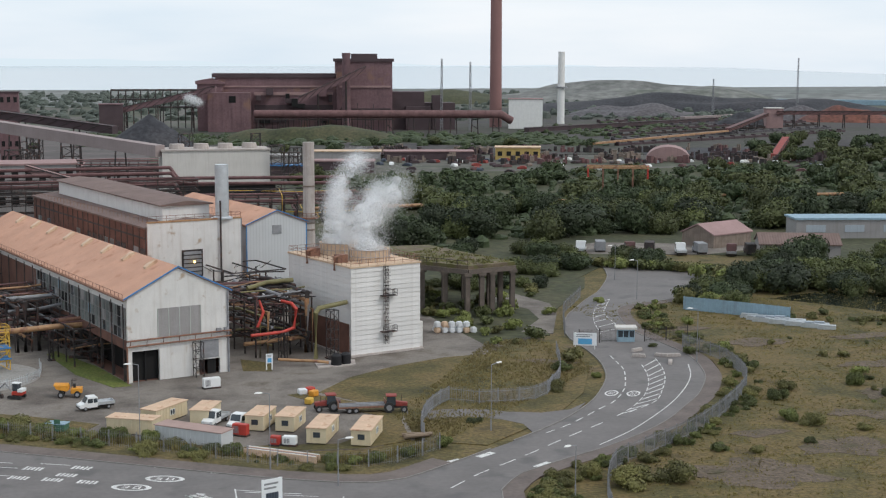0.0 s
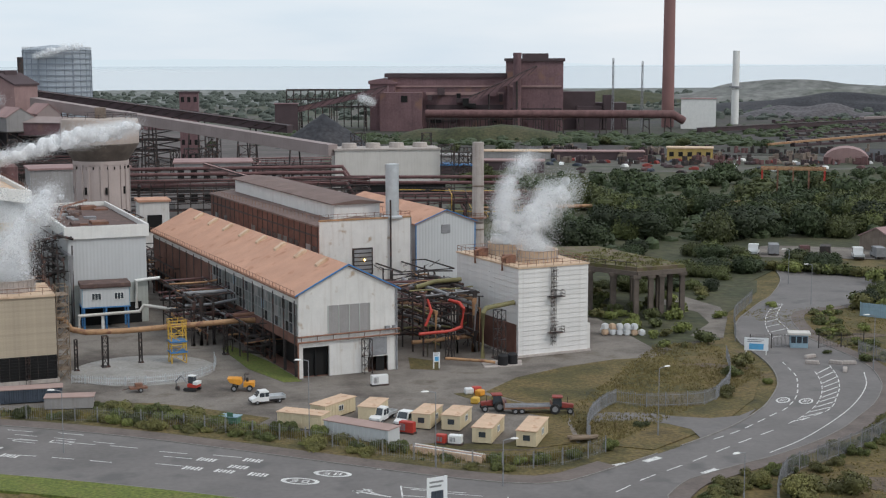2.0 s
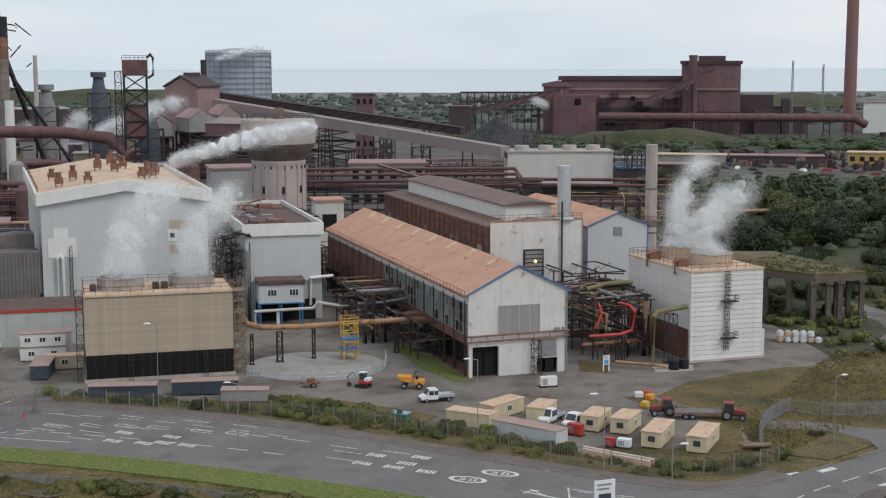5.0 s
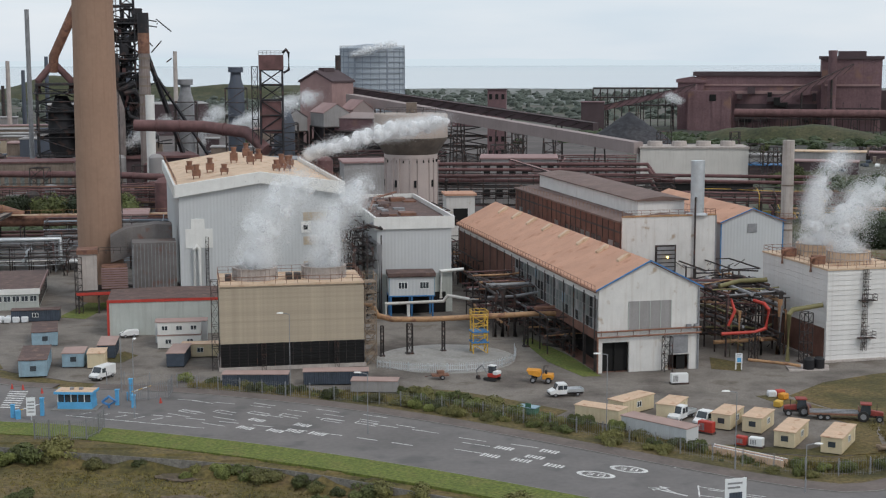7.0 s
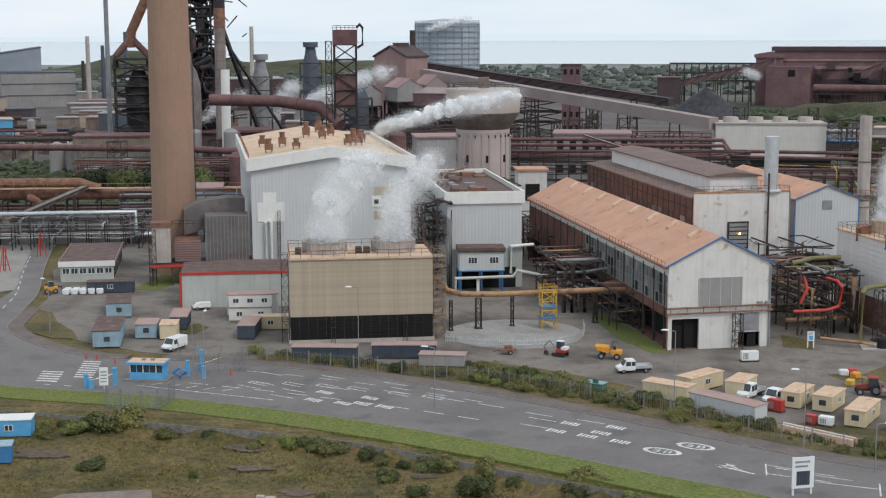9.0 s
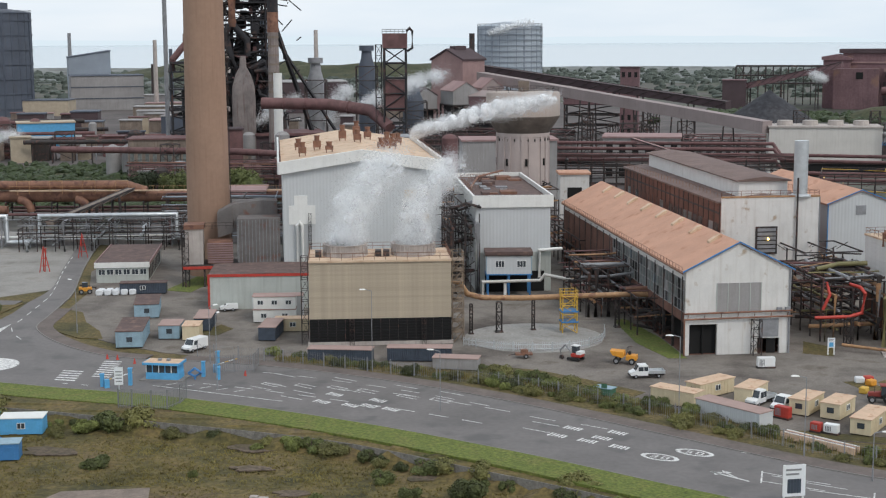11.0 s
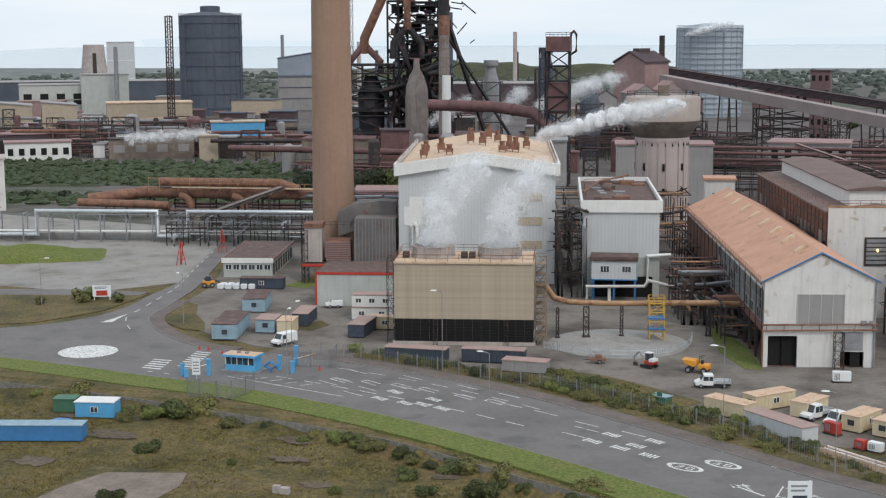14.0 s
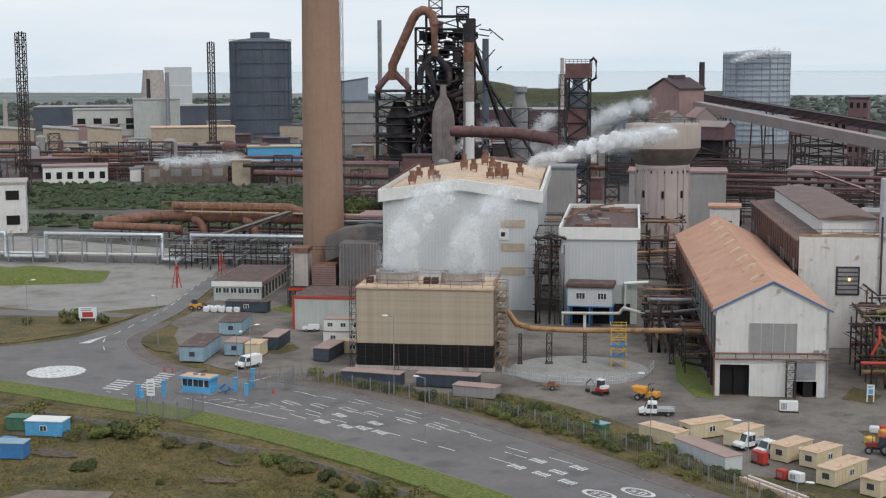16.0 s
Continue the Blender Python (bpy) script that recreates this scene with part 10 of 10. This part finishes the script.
def plant(name, seed, rx, h, leaf, count, lobes, material, label, category, trunk, group):
    s = thing(name, 0, -30, 0, label, category, group)
    ob = new("crown", crown_mesh("crown", seed, rx, h, leaf, count, lobes, material, -0.12 * h if trunk else -0.2 * h))
    ob.parent = s
    bm = B()
    r = random.Random(seed)
    th = 0.6 * h
    tube(bm, [(0, 0, -0.3), (0.05, 0, th * 0.5), (0.1, 0.1, th)], 0.05 * h if trunk else 0.03 * h, 6)
    for k in range(4):
        a = 1.6 * k
        tube(bm, [(0, 0, th * 0.3), (rx * 0.4 * math.cos(a), rx * 0.4 * math.sin(a), th * 0.9)], 0.018 * h, 5)
    part("trunk", bm, M_BARK, s)
    return s


bushes = [plant("bush", 50 + k, 1.6 + 0.3 * k, 2.2 + 0.3 * k, 0.1, 3400, 7 + k, (M_LEAF, M_LEAF3, M_LEAF2)[k % 3], ("green", "dark green", "olive green")[k % 3] + " rounded bush in rough grass", "bush", False, "bushes") for k in range(3)]
trees = [plant("tree", 70 + k, 5.6 + 0.6 * k, 7.4 + 0.6 * k, 0.27, 3600, 13 + k, (M_LEAFD, M_LEAF3, M_LEAFD, M_LEAF3)[k % 4], ("dark green", "green", "dark green", "green")[k % 4] + " broad leafy tree in the wood", "tree", True, "trees of the wood") for k in range(4)]


SOWN = {}


def sow(kind, x, y, size, r, z=0.0):
    """Notes a plant; the nearest become things, those far off one joined carpet."""
    m = pose(x, y, z, 0, 0, r.uniform(0, 360)) @ Matrix.Diagonal((size * r.uniform(0.85, 1.15), size * r.uniform(0.85, 1.15), size * r.uniform(0.8, 1.15), 1))
    SOWN.setdefault(kind in trees, []).append((math.hypot(x - 20, y), kind, m))


def raise_plants(is_tree, keep, name, label):
    rows = sorted(SOWN[is_tree], key=lambda row: row[0])
    for _, kind, m in rows[:keep]:
        copy_thing(kind, m)
    for material in {row[1].children[0].data.materials[0].name: row[1].children[0].data.materials[0] for row in rows[keep:]}.values():
        light = crown_mesh("light_crown", 90, 6.2 if is_tree else 1.9, 8.0 if is_tree else 2.5, 0.5 if is_tree else 0.2, 950 if is_tree else 420, 13 if is_tree else 8, material, -0.9 if is_tree else -0.4)
        co = np.empty(len(light.vertices) * 3)
        light.vertices.foreach_get("co", co)
        co = np.c_[co.reshape(-1, 3), np.ones(len(light.vertices))]
        idx = np.array([tuple(p.vertices) for p in light.polygons])
        mats = [np.array(m) for _, kind, m in rows[keep:] if kind.children[0].data.materials[0] == material]
        me = bpy.data.meshes.new(name)
        me.from_pydata(np.concatenate([(co @ m.T)[:, :3] for m in mats]).tolist(), [], np.concatenate([idx + k * len(co) for k in range(len(mats))]).tolist())
        me.materials.append(material)
        tagged(new(name, me), label, "woods" if is_tree else "scrub", kind="stuff")


pr = random.Random(77)
for x, y, sz in ((-44.6, 145.4, 1.0), (-47.2, 159.5, 1.5), (-43.9, 160.2, 1.4), (-50.5, 158.8, 1.2), (-34.3, 157.2, 0.9), (-24.5, 153.4, 1.1), (-22.0, 153.0, 1.0), (-19.2, 151.8, 1.1), (-15, 149.8, 0.8), (-8.5, 146.6, 1.25), (-6.6, 146.0, 1.0), (-1.7, 144.2, 1.1), (-2.6, 138.7, 1.2), (7.9, 139.8, 1.2), (10.3, 138.6, 1.1), (12.3, 134.5, 1.3), (16.5, 130.6, 1.3), (-8.9, 138.4, 0.7), (-28.6, 153.2, 0.6), (-56, 164.6, 1.0), (-59, 162, 0.9), (-63.5, 164.5, 1.3), (-53.2, 156.8, 0.7), (2.6, 134, 0.8), (-33, 143, 0.5), (-18.4, 136, 0.6), (-39.8, 128.4, 0.9), (-12.6, 142.6, 0.8), (4.6, 141.6, 0.8)):
    sow(pr.choice(bushes), x, y, sz * 0.85, pr, FIELD_Z - 0.1)
for x, y, sz in ((66.9, 132.3, 1.1), (72.3, 132, 1.2), (69.5, 134.4, 0.9), (110.2, 183, 0.8), (109.8, 178.6, 0.8), (98.6, 151.1, 1.0), (100, 148, 0.9), (107.2, 165.7, 0.8), (103.4, 161.5, 0.9), (118.2, 165.6, 1.2), (86.8, 139.6, 0.6), (83.2, 141.4, 0.7), (67.5, 140.6, 0.8), (80, 145.6, 0.7), (64.1, 136.4, 0.9), (58.3, 133.5, 0.7), (104.8, 144.2, 0.6), (72, 143, 0.7), (90, 157, 0.7), (97.5, 165, 0.7), (101.5, 170.5, 0.7), (106.4, 191, 0.8), (103.6, 198, 0.5), (123, 171, 0.9), (112, 148, 0.5), (95, 141, 0.5), (128, 182, 0.7), (83.5, 186.8, 1.1), (86.6, 191.6, 1.0), (88.4, 194, 0.9), (77.3, 175.6, 0.9), (86, 181, 0.6), (88.6, 209.6, 1.2), (91.8, 230.1, 1.2), (84.3, 216.5, 0.8), (60.6, 162.9, 0.6), (53.4, 153.8, 0.9), (48.2, 150.4, 0.8), (44.0, 149.6, 0.9), (38.9, 151, 0.8), (41.5, 150.2, 0.7), (29.2, 157.7, 0.9), (27.2, 159.6, 0.8), (20.6, 166.0, 1.0), (17.6, 168.6, 0.9), (16, 169.6, 0.9), (12.6, 171.6, 0.9), (9.2, 174.6, 1.0), (6.9, 176.4, 1.2), (4.6, 177.8, 1.2), (2.2, 179.4, 1.1), (0.2, 180.8, 1.1), (-1.8, 182.2, 0.9), (-3.6, 184.6, 0.9), (-5.4, 186.2, 0.7), (14.2, 170.6, 0.6), (23.4, 163.4, 0.7), (33.6, 153.2, 0.6), (99.4, 229.6, 0.8), (81, 208.6, 0.8), (84, 207.4, 0.6), (-19.6, 187.6, 0.5), (-23, 188.2, 0.6), (-31.4, 191.4, 0.7), (-35.5, 193, 0.8), (-95, 223.3, 1.2), (-97, 222, 1.0), (-88.4, 221.2, 1.1), (-94.2, 219, 0.9), (-101, 216, 0.8), (-6.6, 188.6, 0.7), (79, 235, 1.2), (83, 237, 1.2), (87, 239, 1.2), (92, 243, 1.2), (97, 246, 1.0), (88, 232.5, 1.1), (94.5, 236.4, 1.1), (80, 243, 1.2), (113, 238, 0.7), (122, 233, 0.6), (152, 205, 0.8), (146, 214, 0.8)):
    sow(pr.choice(bushes), x, y, sz * 0.85, pr, -0.15)
# shrubs along the retaining wall and the fence
for k in range(50):
    i = pr.randrange(6, len(WALL_S) - 12)
    x, y = WALL_S[i]
    sow(pr.choice(bushes), x + pr.uniform(-1, 1), y - pr.uniform(0.2, 1.6), pr.uniform(0.35, 0.75), pr, FIELD_Z - 0.1)
for k in range(52):
    i = pr.randrange(8, len(FAR_S) - 8)
    (x, y), (x2, y2) = FAR_S[i], FAR_S[i + 1]
    d = math.hypot(x2 - x, y2 - y)
    o = pr.uniform(4.2, 6.4)
    sow(pr.choice(bushes), x - (y2 - y) / d * o, y + (x2 - x) / d * o, pr.uniform(0.35, 0.85) * (1.0 if x < 24 else 0.7), pr, -0.2)
for k in range(190):
    i = pr.randrange(24, len(BR_S) - 6)
    (x, y), (x2, y2) = BR_S[i], BR_S[i + 1]
    d = math.hypot(x2 - x, y2 - y)
    o = pr.uniform(3.0, 7.6)
    sow(pr.choice(bushes), x - (y2 - y) / d * o, y + (x2 - x) / d * o, pr.uniform(0.25, 0.62), pr, -0.2)
# the wood
def wood(n, spot):
    k = 0
    while k < n:
        x, y, size = spot()
        if x is None:
            continue
        sow(pr.choice(trees), x, y, size, pr, -0.4)
        k += 1


def main_wood():
    v = pr.random() ** 1.25
    y = 322 + 190 * v
    x = 92 + (y - 300) * 0.13 + (190 + 120 * v) * pr.random()
    if 128 < x < 215 and y < 326 or (abs(x - 211) < 11 and abs(y - 428) < 9):
        return None, 0, 0
    return x, y, pr.uniform(0.75, 1.35) * (1 - 0.3 * v)


wood(185, main_wood)


def side_wood():
    x = pr.uniform(152, 285)
    y = 238 + (x - 150) * 0.1 + pr.uniform(-10, 26)
    if (x - 186) ** 2 + (y - 280) ** 2 < 170 or (x - 212) ** 2 + (y - 304) ** 2 < 240:
        return None, 0, 0
    return x, y, pr.uniform(0.35, 0.7)


wood(44, side_wood)


def pond_wood():
    x, y = pr.uniform(138, 226), pr.uniform(218, 272)
    if x < 138 + (y - 237) * 0.85 or (x - 187) ** 2 + (y - 278) ** 2 < 150 or y + 0.62 * x < 332:
        return None, 0, 0
    return x, y, pr.uniform(0.42, 0.85)


wood(84, pond_wood)
for k in range(48):
    x, y = pr.uniform(78, 112), pr.uniform(212, 262)
    if x - 92 < (y - 207) * 0.42 - 2 and not (abs(x - 96) < 4.5 and 214 < y < 250):
        sow(pr.choice(bushes), x, y, pr.uniform(0.4, 1.1), pr, -0.2)
for k in range(24):
    x, y = pr.uniform(108, 150), pr.uniform(120, 215)
    sow(pr.choice(bushes), x, y, pr.uniform(0.2, 0.7), pr, -0.15)
for k in range(14):
    sow(pr.choice(trees), pr.uniform(80, 124), pr.uniform(258, 276), pr.uniform(0.25, 0.45), pr, -0.3)
wood(26, lambda: (lambda x: (x, 372 + 12 * pr.random() + 0.12 * (x + 70), pr.uniform(0.3, 0.5)))(pr.uniform(-205, -70)))
wood(30, lambda: (pr.uniform(98, 150), pr.uniform(272, 312), pr.uniform(0.35, 0.6)))
wood(12, lambda: (lambda x: (x, 690 + pr.uniform(-30, 60) - 0.15 * x, pr.uniform(0.5, 0.9)))(pr.uniform(-120, 330)))
wood(40, lambda: (lambda x: (x, 500 + 1.2 * (x - 330) + pr.uniform(-40, 60), pr.uniform(0.6, 1.1)))(pr.uniform(340, 470)))
wood(22, lambda: (pr.uniform(-262, -112), pr.uniform(408, 470), pr.uniform(0.14, 0.3)))
# thicket between the turning head, the panel fence and the pond
for k in range(70):
    v = pr.random()
    sow(pr.choice(bushes if k % 3 else trees), 124 + 26 * v + pr.uniform(1, 13), 226 + 36 * v + pr.uniform(-2, 5), pr.uniform(0.8, 1.5) if k % 3 else pr.uniform(0.3, 0.5), pr, -0.3)
for k in range(22):
    sow(pr.choice(bushes), 134 + 20 * k / 22 + pr.uniform(-1, 1), 279 - 14 * k / 22 + pr.uniform(-2, 2), pr.uniform(0.8, 1.3), pr, -0.2)
for k in range(26):
    sow(pr.choice(bushes), 136 + 38 * k / 26 + pr.uniform(-2, 2), 212 - 22 * k / 26 + pr.uniform(-2, 4), pr.uniform(0.3, 0.7), pr, -0.2)
# far scrub and woods: one carpet of clumps
verts, faces = [], []


def clump(x, y, r0, h):
    i = len(verts)
    for a in range(4):
        for b in range(7):
            g, t = 2 * math.pi * b / 7 + a, a / 3
            w = r0 * (1 - 0.75 * t ** 2) * pr.uniform(0.75, 1.2)
            verts.append((x + w * math.cos(g), y + w * math.sin(g), h * math.sqrt(t) * pr.uniform(0.85, 1.15) - 0.3))
    for a in range(3):
        for b in range(7):
            faces.append((i + a * 7 + b, i + a * 7 + (b + 1) % 7, i + (a + 1) * 7 + (b + 1) % 7, i + (a + 1) * 7 + b))
    faces.append(tuple(i + 21 + b for b in range(7)))


for k in range(1500):
    v = pr.random()
    y = 318 + 200 * v
    x = 90 + (y - 300) * 0.13 + (200 + 130 * v) * pr.random()
    if not (125 < x < 215 and y < 330):
        clump(x, y, pr.uniform(0.8, 2.6), pr.uniform(0.8, 3.0))
for k in range(1500):
    x, y = pr.uniform(-280, -105), pr.uniform(394, 482)
    if y < 500 + 0.16 * (x + 105) and y > 418 + 0.22 * (x + 105):
        clump(x, y, pr.uniform(0.8, 2.6), pr.uniform(0.5, 2.2))
for k in range(180):
    v = pr.random()
    clump(330 + 230 * v + pr.uniform(-30, 30), 770 + 210 * v + pr.uniform(-60, 40), pr.uniform(1.5, 4.5), pr.uniform(1, 3))
for k in range(500):
    x = pr.uniform(60, 330)
    clump(x, 800 - 0.25 * x + pr.uniform(-40, 60), pr.uniform(1.5, 5), pr.uniform(1, 3.5))
for k in range(500):
    x = pr.uniform(-210, -66)
    clump(x, 360 + 26 * pr.random() + 0.1 * (x + 70), pr.uniform(0.8, 2.4), pr.uniform(0.6, 2.0))
me = bpy.data.meshes.new("scrub")
me.from_pydata(verts, [], faces)
me.materials.append(M_LEAFD)
tagged(new("scrub", me), "dense dark green scrub under the trees", "scrub", kind="stuff")
verts, faces = [], []
for k in range(2600):
    x = pr.uniform(-900, 700)
    clump(x, 1050 + pr.random() * 800 - 0.2 * abs(x), pr.uniform(2, 6.5), pr.uniform(2, 6))
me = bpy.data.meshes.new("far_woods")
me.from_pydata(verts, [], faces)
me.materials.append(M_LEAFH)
tagged(new("far_woods", me), "low haze-tinted woods towards the shore", "woods", kind="stuff")
raise_plants(True, 290, "far_trees", "dense leafy trees deep in the wood")
raise_plants(False, 290, "far_bushes", "green bushes among the far scrub")
for b in bushes + trees:
    b.matrix_world = pose(-150 + 10 * (bushes + trees).index(b), 395, 0)

# grass tufts over the rough ground: one carpet of blades
def tufts(name, spots, label, material, z, hgt):
    verts, faces = [], []
    r = random.Random(len(spots))
    for x, y in spots:
        for k in range(5):
            a, w, h = r.uniform(0, 6.28), r.uniform(0.05, 0.13), hgt * r.uniform(0.5, 1.3)
            px, py = x + r.gauss(0, 0.25), y + r.gauss(0, 0.25)
            i = len(verts)
            verts += [(px - w * math.cos(a), py - w * math.sin(a), z), (px + w * math.cos(a), py + w * math.sin(a), z), (px + r.gauss(0, 0.12), py + r.gauss(0, 0.12), z + h)]
            faces.append((i, i + 1, i + 2))
    me = bpy.data.meshes.new(name)
    me.from_pydata(verts, [], faces)
    me.materials.append(material)
    tagged(new(name, me), label, "grass", kind="stuff")


def field_spots(n, test, x0, x1, y0, y1, seed):
    r, out = random.Random(seed), []
    while len(out) < n:
        x, y = r.uniform(x0, x1), r.uniform(y0, y1)
        if noise.noise((x * 0.09, y * 0.09, seed)) > r.uniform(-0.7, 0.5) and test(x, y):
            out.append((x, y))
    return out


M_TUFT = mat("grass_blades", (0.178, 0.146, 0.046), 0.9, var=0.35, scale=0.15, grain=1.0, bump=0.0)
M_TUFTD = mat("dry_grass_blades", (0.2, 0.162, 0.066), 0.9, var=0.3, scale=0.12, grain=1.0, bump=0.0)
tufts("field_grass", field_spots(14000, lambda x, y: side_of(WALL_LINE, x, y) < -0.8 and not (-48 < x < -35 and y < 139), -75, 40, 108, 165, 3), "rough green grass tufts in the field", M_TUFT, FIELD_Z - 0.05, 0.22)
tufts("waste_grass", field_spots(12000, lambda x, y: side_of(FENCE_R, x, y) < -1.5 or x > 110, 62, 190, 118, 236, 5), "rough grass tufts on waste ground", M_TUFT, -0.05, 0.2)
tufts("meadow_grass", field_spots(3000, lambda x, y: (x - 50) * 0.9 < y - 152 < (x - 50) * 1.45 + 14 and x < 89 - max(0, 190 - y) * 0.45, 52, 90, 155, 210, 7), "dry yellow meadow grass", M_TUFTD, -0.03, 0.3)
tufts("hedge_grass", [(a + random.Random(i).gauss(0, 0.7), b + 1.2 + random.Random(i + 9).gauss(0, 0.7)) for i, (a, b) in enumerate(smooth_line([(-34, 189.6), (-24, 186.6), (-10, 181.8), (4, 175.6), (14, 169.4), (22, 163), (30, 156.6), (37, 151.4), (44, 150), (50, 152.6)], 0.06))], "rough grass along the fence", M_TUFT, -0.03, 0.6)

# ---- steam ----


def plume(path, label, seed, n, size=0.2, swirl=0.3, thin=1.3, spread=0.42, puffs=26, full=0.4):
    """A cloud of tiny droplets along a path of (x, y, z, radius), thinner outwards and upwards."""
    r, g = random.Random(seed), np.random.default_rng(seed)
    off = Vector((seed * 7.3, seed * 3.1, seed))
    seeds = []
    for k in range(n // 2):
        s = r.random() ** thin * (len(path) - 1)
        i = min(int(s), len(path) - 2)
        f = s - i
        p = [path[i][q] + (path[i + 1][q] - path[i][q]) * f for q in range(4)]
        sd = p[3] * spread
        c = Vector((p[0] + r.gauss(0, sd), p[1] + r.gauss(0, sd), p[2] + r.gauss(0, sd * 0.9)))
        w = c * swirl + off
        f = noise.noise(w) + 0.5 * noise.noise(w * 2.3) + 0.3 * noise.noise(w * 5.1)
        if f > r.uniform(-0.45, 0.3) and c.z > path[0][2] - 0.3:
            seeds.append(c)
    base = np.array(path[0][:2] + (0,))
    pts = np.repeat(np.array(seeds), 5, axis=0)
    pts += g.normal(0, size * 2.2, pts.shape) - base
    a = g.normal(size=pts.shape)
    a *= size * 0.42 / np.linalg.norm(a, axis=1)[:, None]
    b = np.cross(a, g.normal(size=pts.shape))
    b *= size * 0.42 / np.linalg.norm(b, axis=1)[:, None]
    verts = np.stack((pts + a, pts - a * 0.5 + b * 0.87, pts - a * 0.5 - b * 0.87), axis=1).reshape(-1, 3)
    me = bpy.data.meshes.new("steam_plume")
    me.from_pydata(verts.tolist(), [], np.arange(len(verts)).reshape(-1, 3).tolist())
    me.materials.append(M_STEAM)
    ob = new("steam_plume", me)
    ob.location = base
    tagged(ob, label, "steam", "steam plumes", "stuff")
    bm = B()
    for k in range(puffs):
        s = ((k + r.random()) / puffs) ** thin * (len(path) - 1)
        i = min(int(s), len(path) - 2)
        f = s - i
        p = [path[i][q] + (path[i + 1][q] - path[i][q]) * f for q in range(4)]
        sd = p[3] * 0.26
        c = Vector((p[0] - path[0][0] + r.gauss(0, sd), p[1] - path[0][1] + r.gauss(0, sd), p[2] + r.gauss(0, sd)))
        bmesh.ops.create_icosphere(bm, subdivisions=2, radius=p[3] * full * r.uniform(0.7, 1.15) * (1 - 0.35 * s / (len(path) - 1)), matrix=Matrix.Translation(c))
    core = part("steam_core", bm, M_CORED if full > 0.45 else M_CORE, ob)
    md = core.modifiers.new("join", "REMESH")
    md.mode, md.voxel_size, md.use_smooth_shade = "VOXEL", max(0.26, path[-1][3] * 0.12), True


plume([(-17.4, 207.9, 13.6, 2.6), (-17.2, 208.4, 16.5, 2.8), (-16.6, 209, 20, 3.2), (-14.2, 210, 23.4, 3.4), (-10.4, 212, 25.6, 2.8)], "white steam rising from a fan cowl of the tan tower", 1, 42000)
plume([(-27.2, 206.1, 13.6, 2.6), (-26.9, 206.4, 16.5, 2.9), (-26.0, 207, 20.5, 3.6), (-23.6, 208, 24, 3.6), (-20, 209.4, 26.4, 3.0)], "white steam rising from a fan cowl of the tan tower", 2, 46000)
plume([(61.1, 211.6, 15.0, 2.5), (60.6, 212, 17.4, 3.0), (61.0, 213, 20.4, 3.2), (63.4, 214.4, 23, 3.4), (67.6, 216, 25, 3.2)], "white steam above a fan of the white tower", 3, 42000)
plume([(58.6, 220.8, 15.0, 2.5), (58.2, 221, 18, 2.8), (58.6, 222, 22, 2.6), (60.6, 223, 26, 2.4), (63, 224, 29, 2.0)], "white steam above a fan of the white tower", 4, 34000)
plume([(-27, 285, 25.0, 0.7), (-24, 285, 26.4, 1.5), (-18, 286, 27.8, 2.0), (-11, 287, 29.8, 2.6), (-6, 288, 30.6, 2.6), (1, 290, 32, 2.0)], "dense white steam drifting off the hall roof", 5, 70000, 0.2, 0.42, 1.0, 0.36, 70, 0.52)
plume([(-76, 520, 19, 2), (-68, 520, 23, 3.4), (-58, 520, 27, 3.8), (-46, 522, 31, 3.0)], "white steam behind the tank tower", 6, 30000, 0.36, 0.22, 1.0, 0.4)
plume([(-226, 486, 7.8, 2.6), (-214, 491, 8.6, 3.0), (-198, 496, 9.6, 2.6)], "low thin steam over the bunkers", 7, 14000, 0.34, 0.25, 1.0, 0.45)
plume([(-52, 818.4, 46, 1.4), (-45, 811, 48, 2.4), (-37, 810, 50.4, 2.8), (-26, 810, 52, 2.0)], "white steam before the gas holder", 8, 14000, 0.4, 0.25, 1.0, 0.36, 40, 0.5)
plume([(143, 862, 18, 1.4), (139, 860, 19.5, 2.4), (135, 860, 21, 2.4)], "small white steam puff by the sinter plant", 9, 5000, 0.5, 0.25, 1.0, 0.4)
plume([(-112, 478, 12, 1.8), (-107, 478, 16, 2.8), (-100, 480, 20, 2.6), (-92, 482, 24, 2.0)], "white steam puff at the furnace foot", 10, 14000, 0.34, 0.25, 1.0, 0.4)
plume([(-88, 512, 14, 2), (-84, 511, 22, 3.2), (-80, 510, 26, 3.0)], "white steam beside a stove tower", 11, 14000, 0.36, 0.22, 1.0, 0.4)
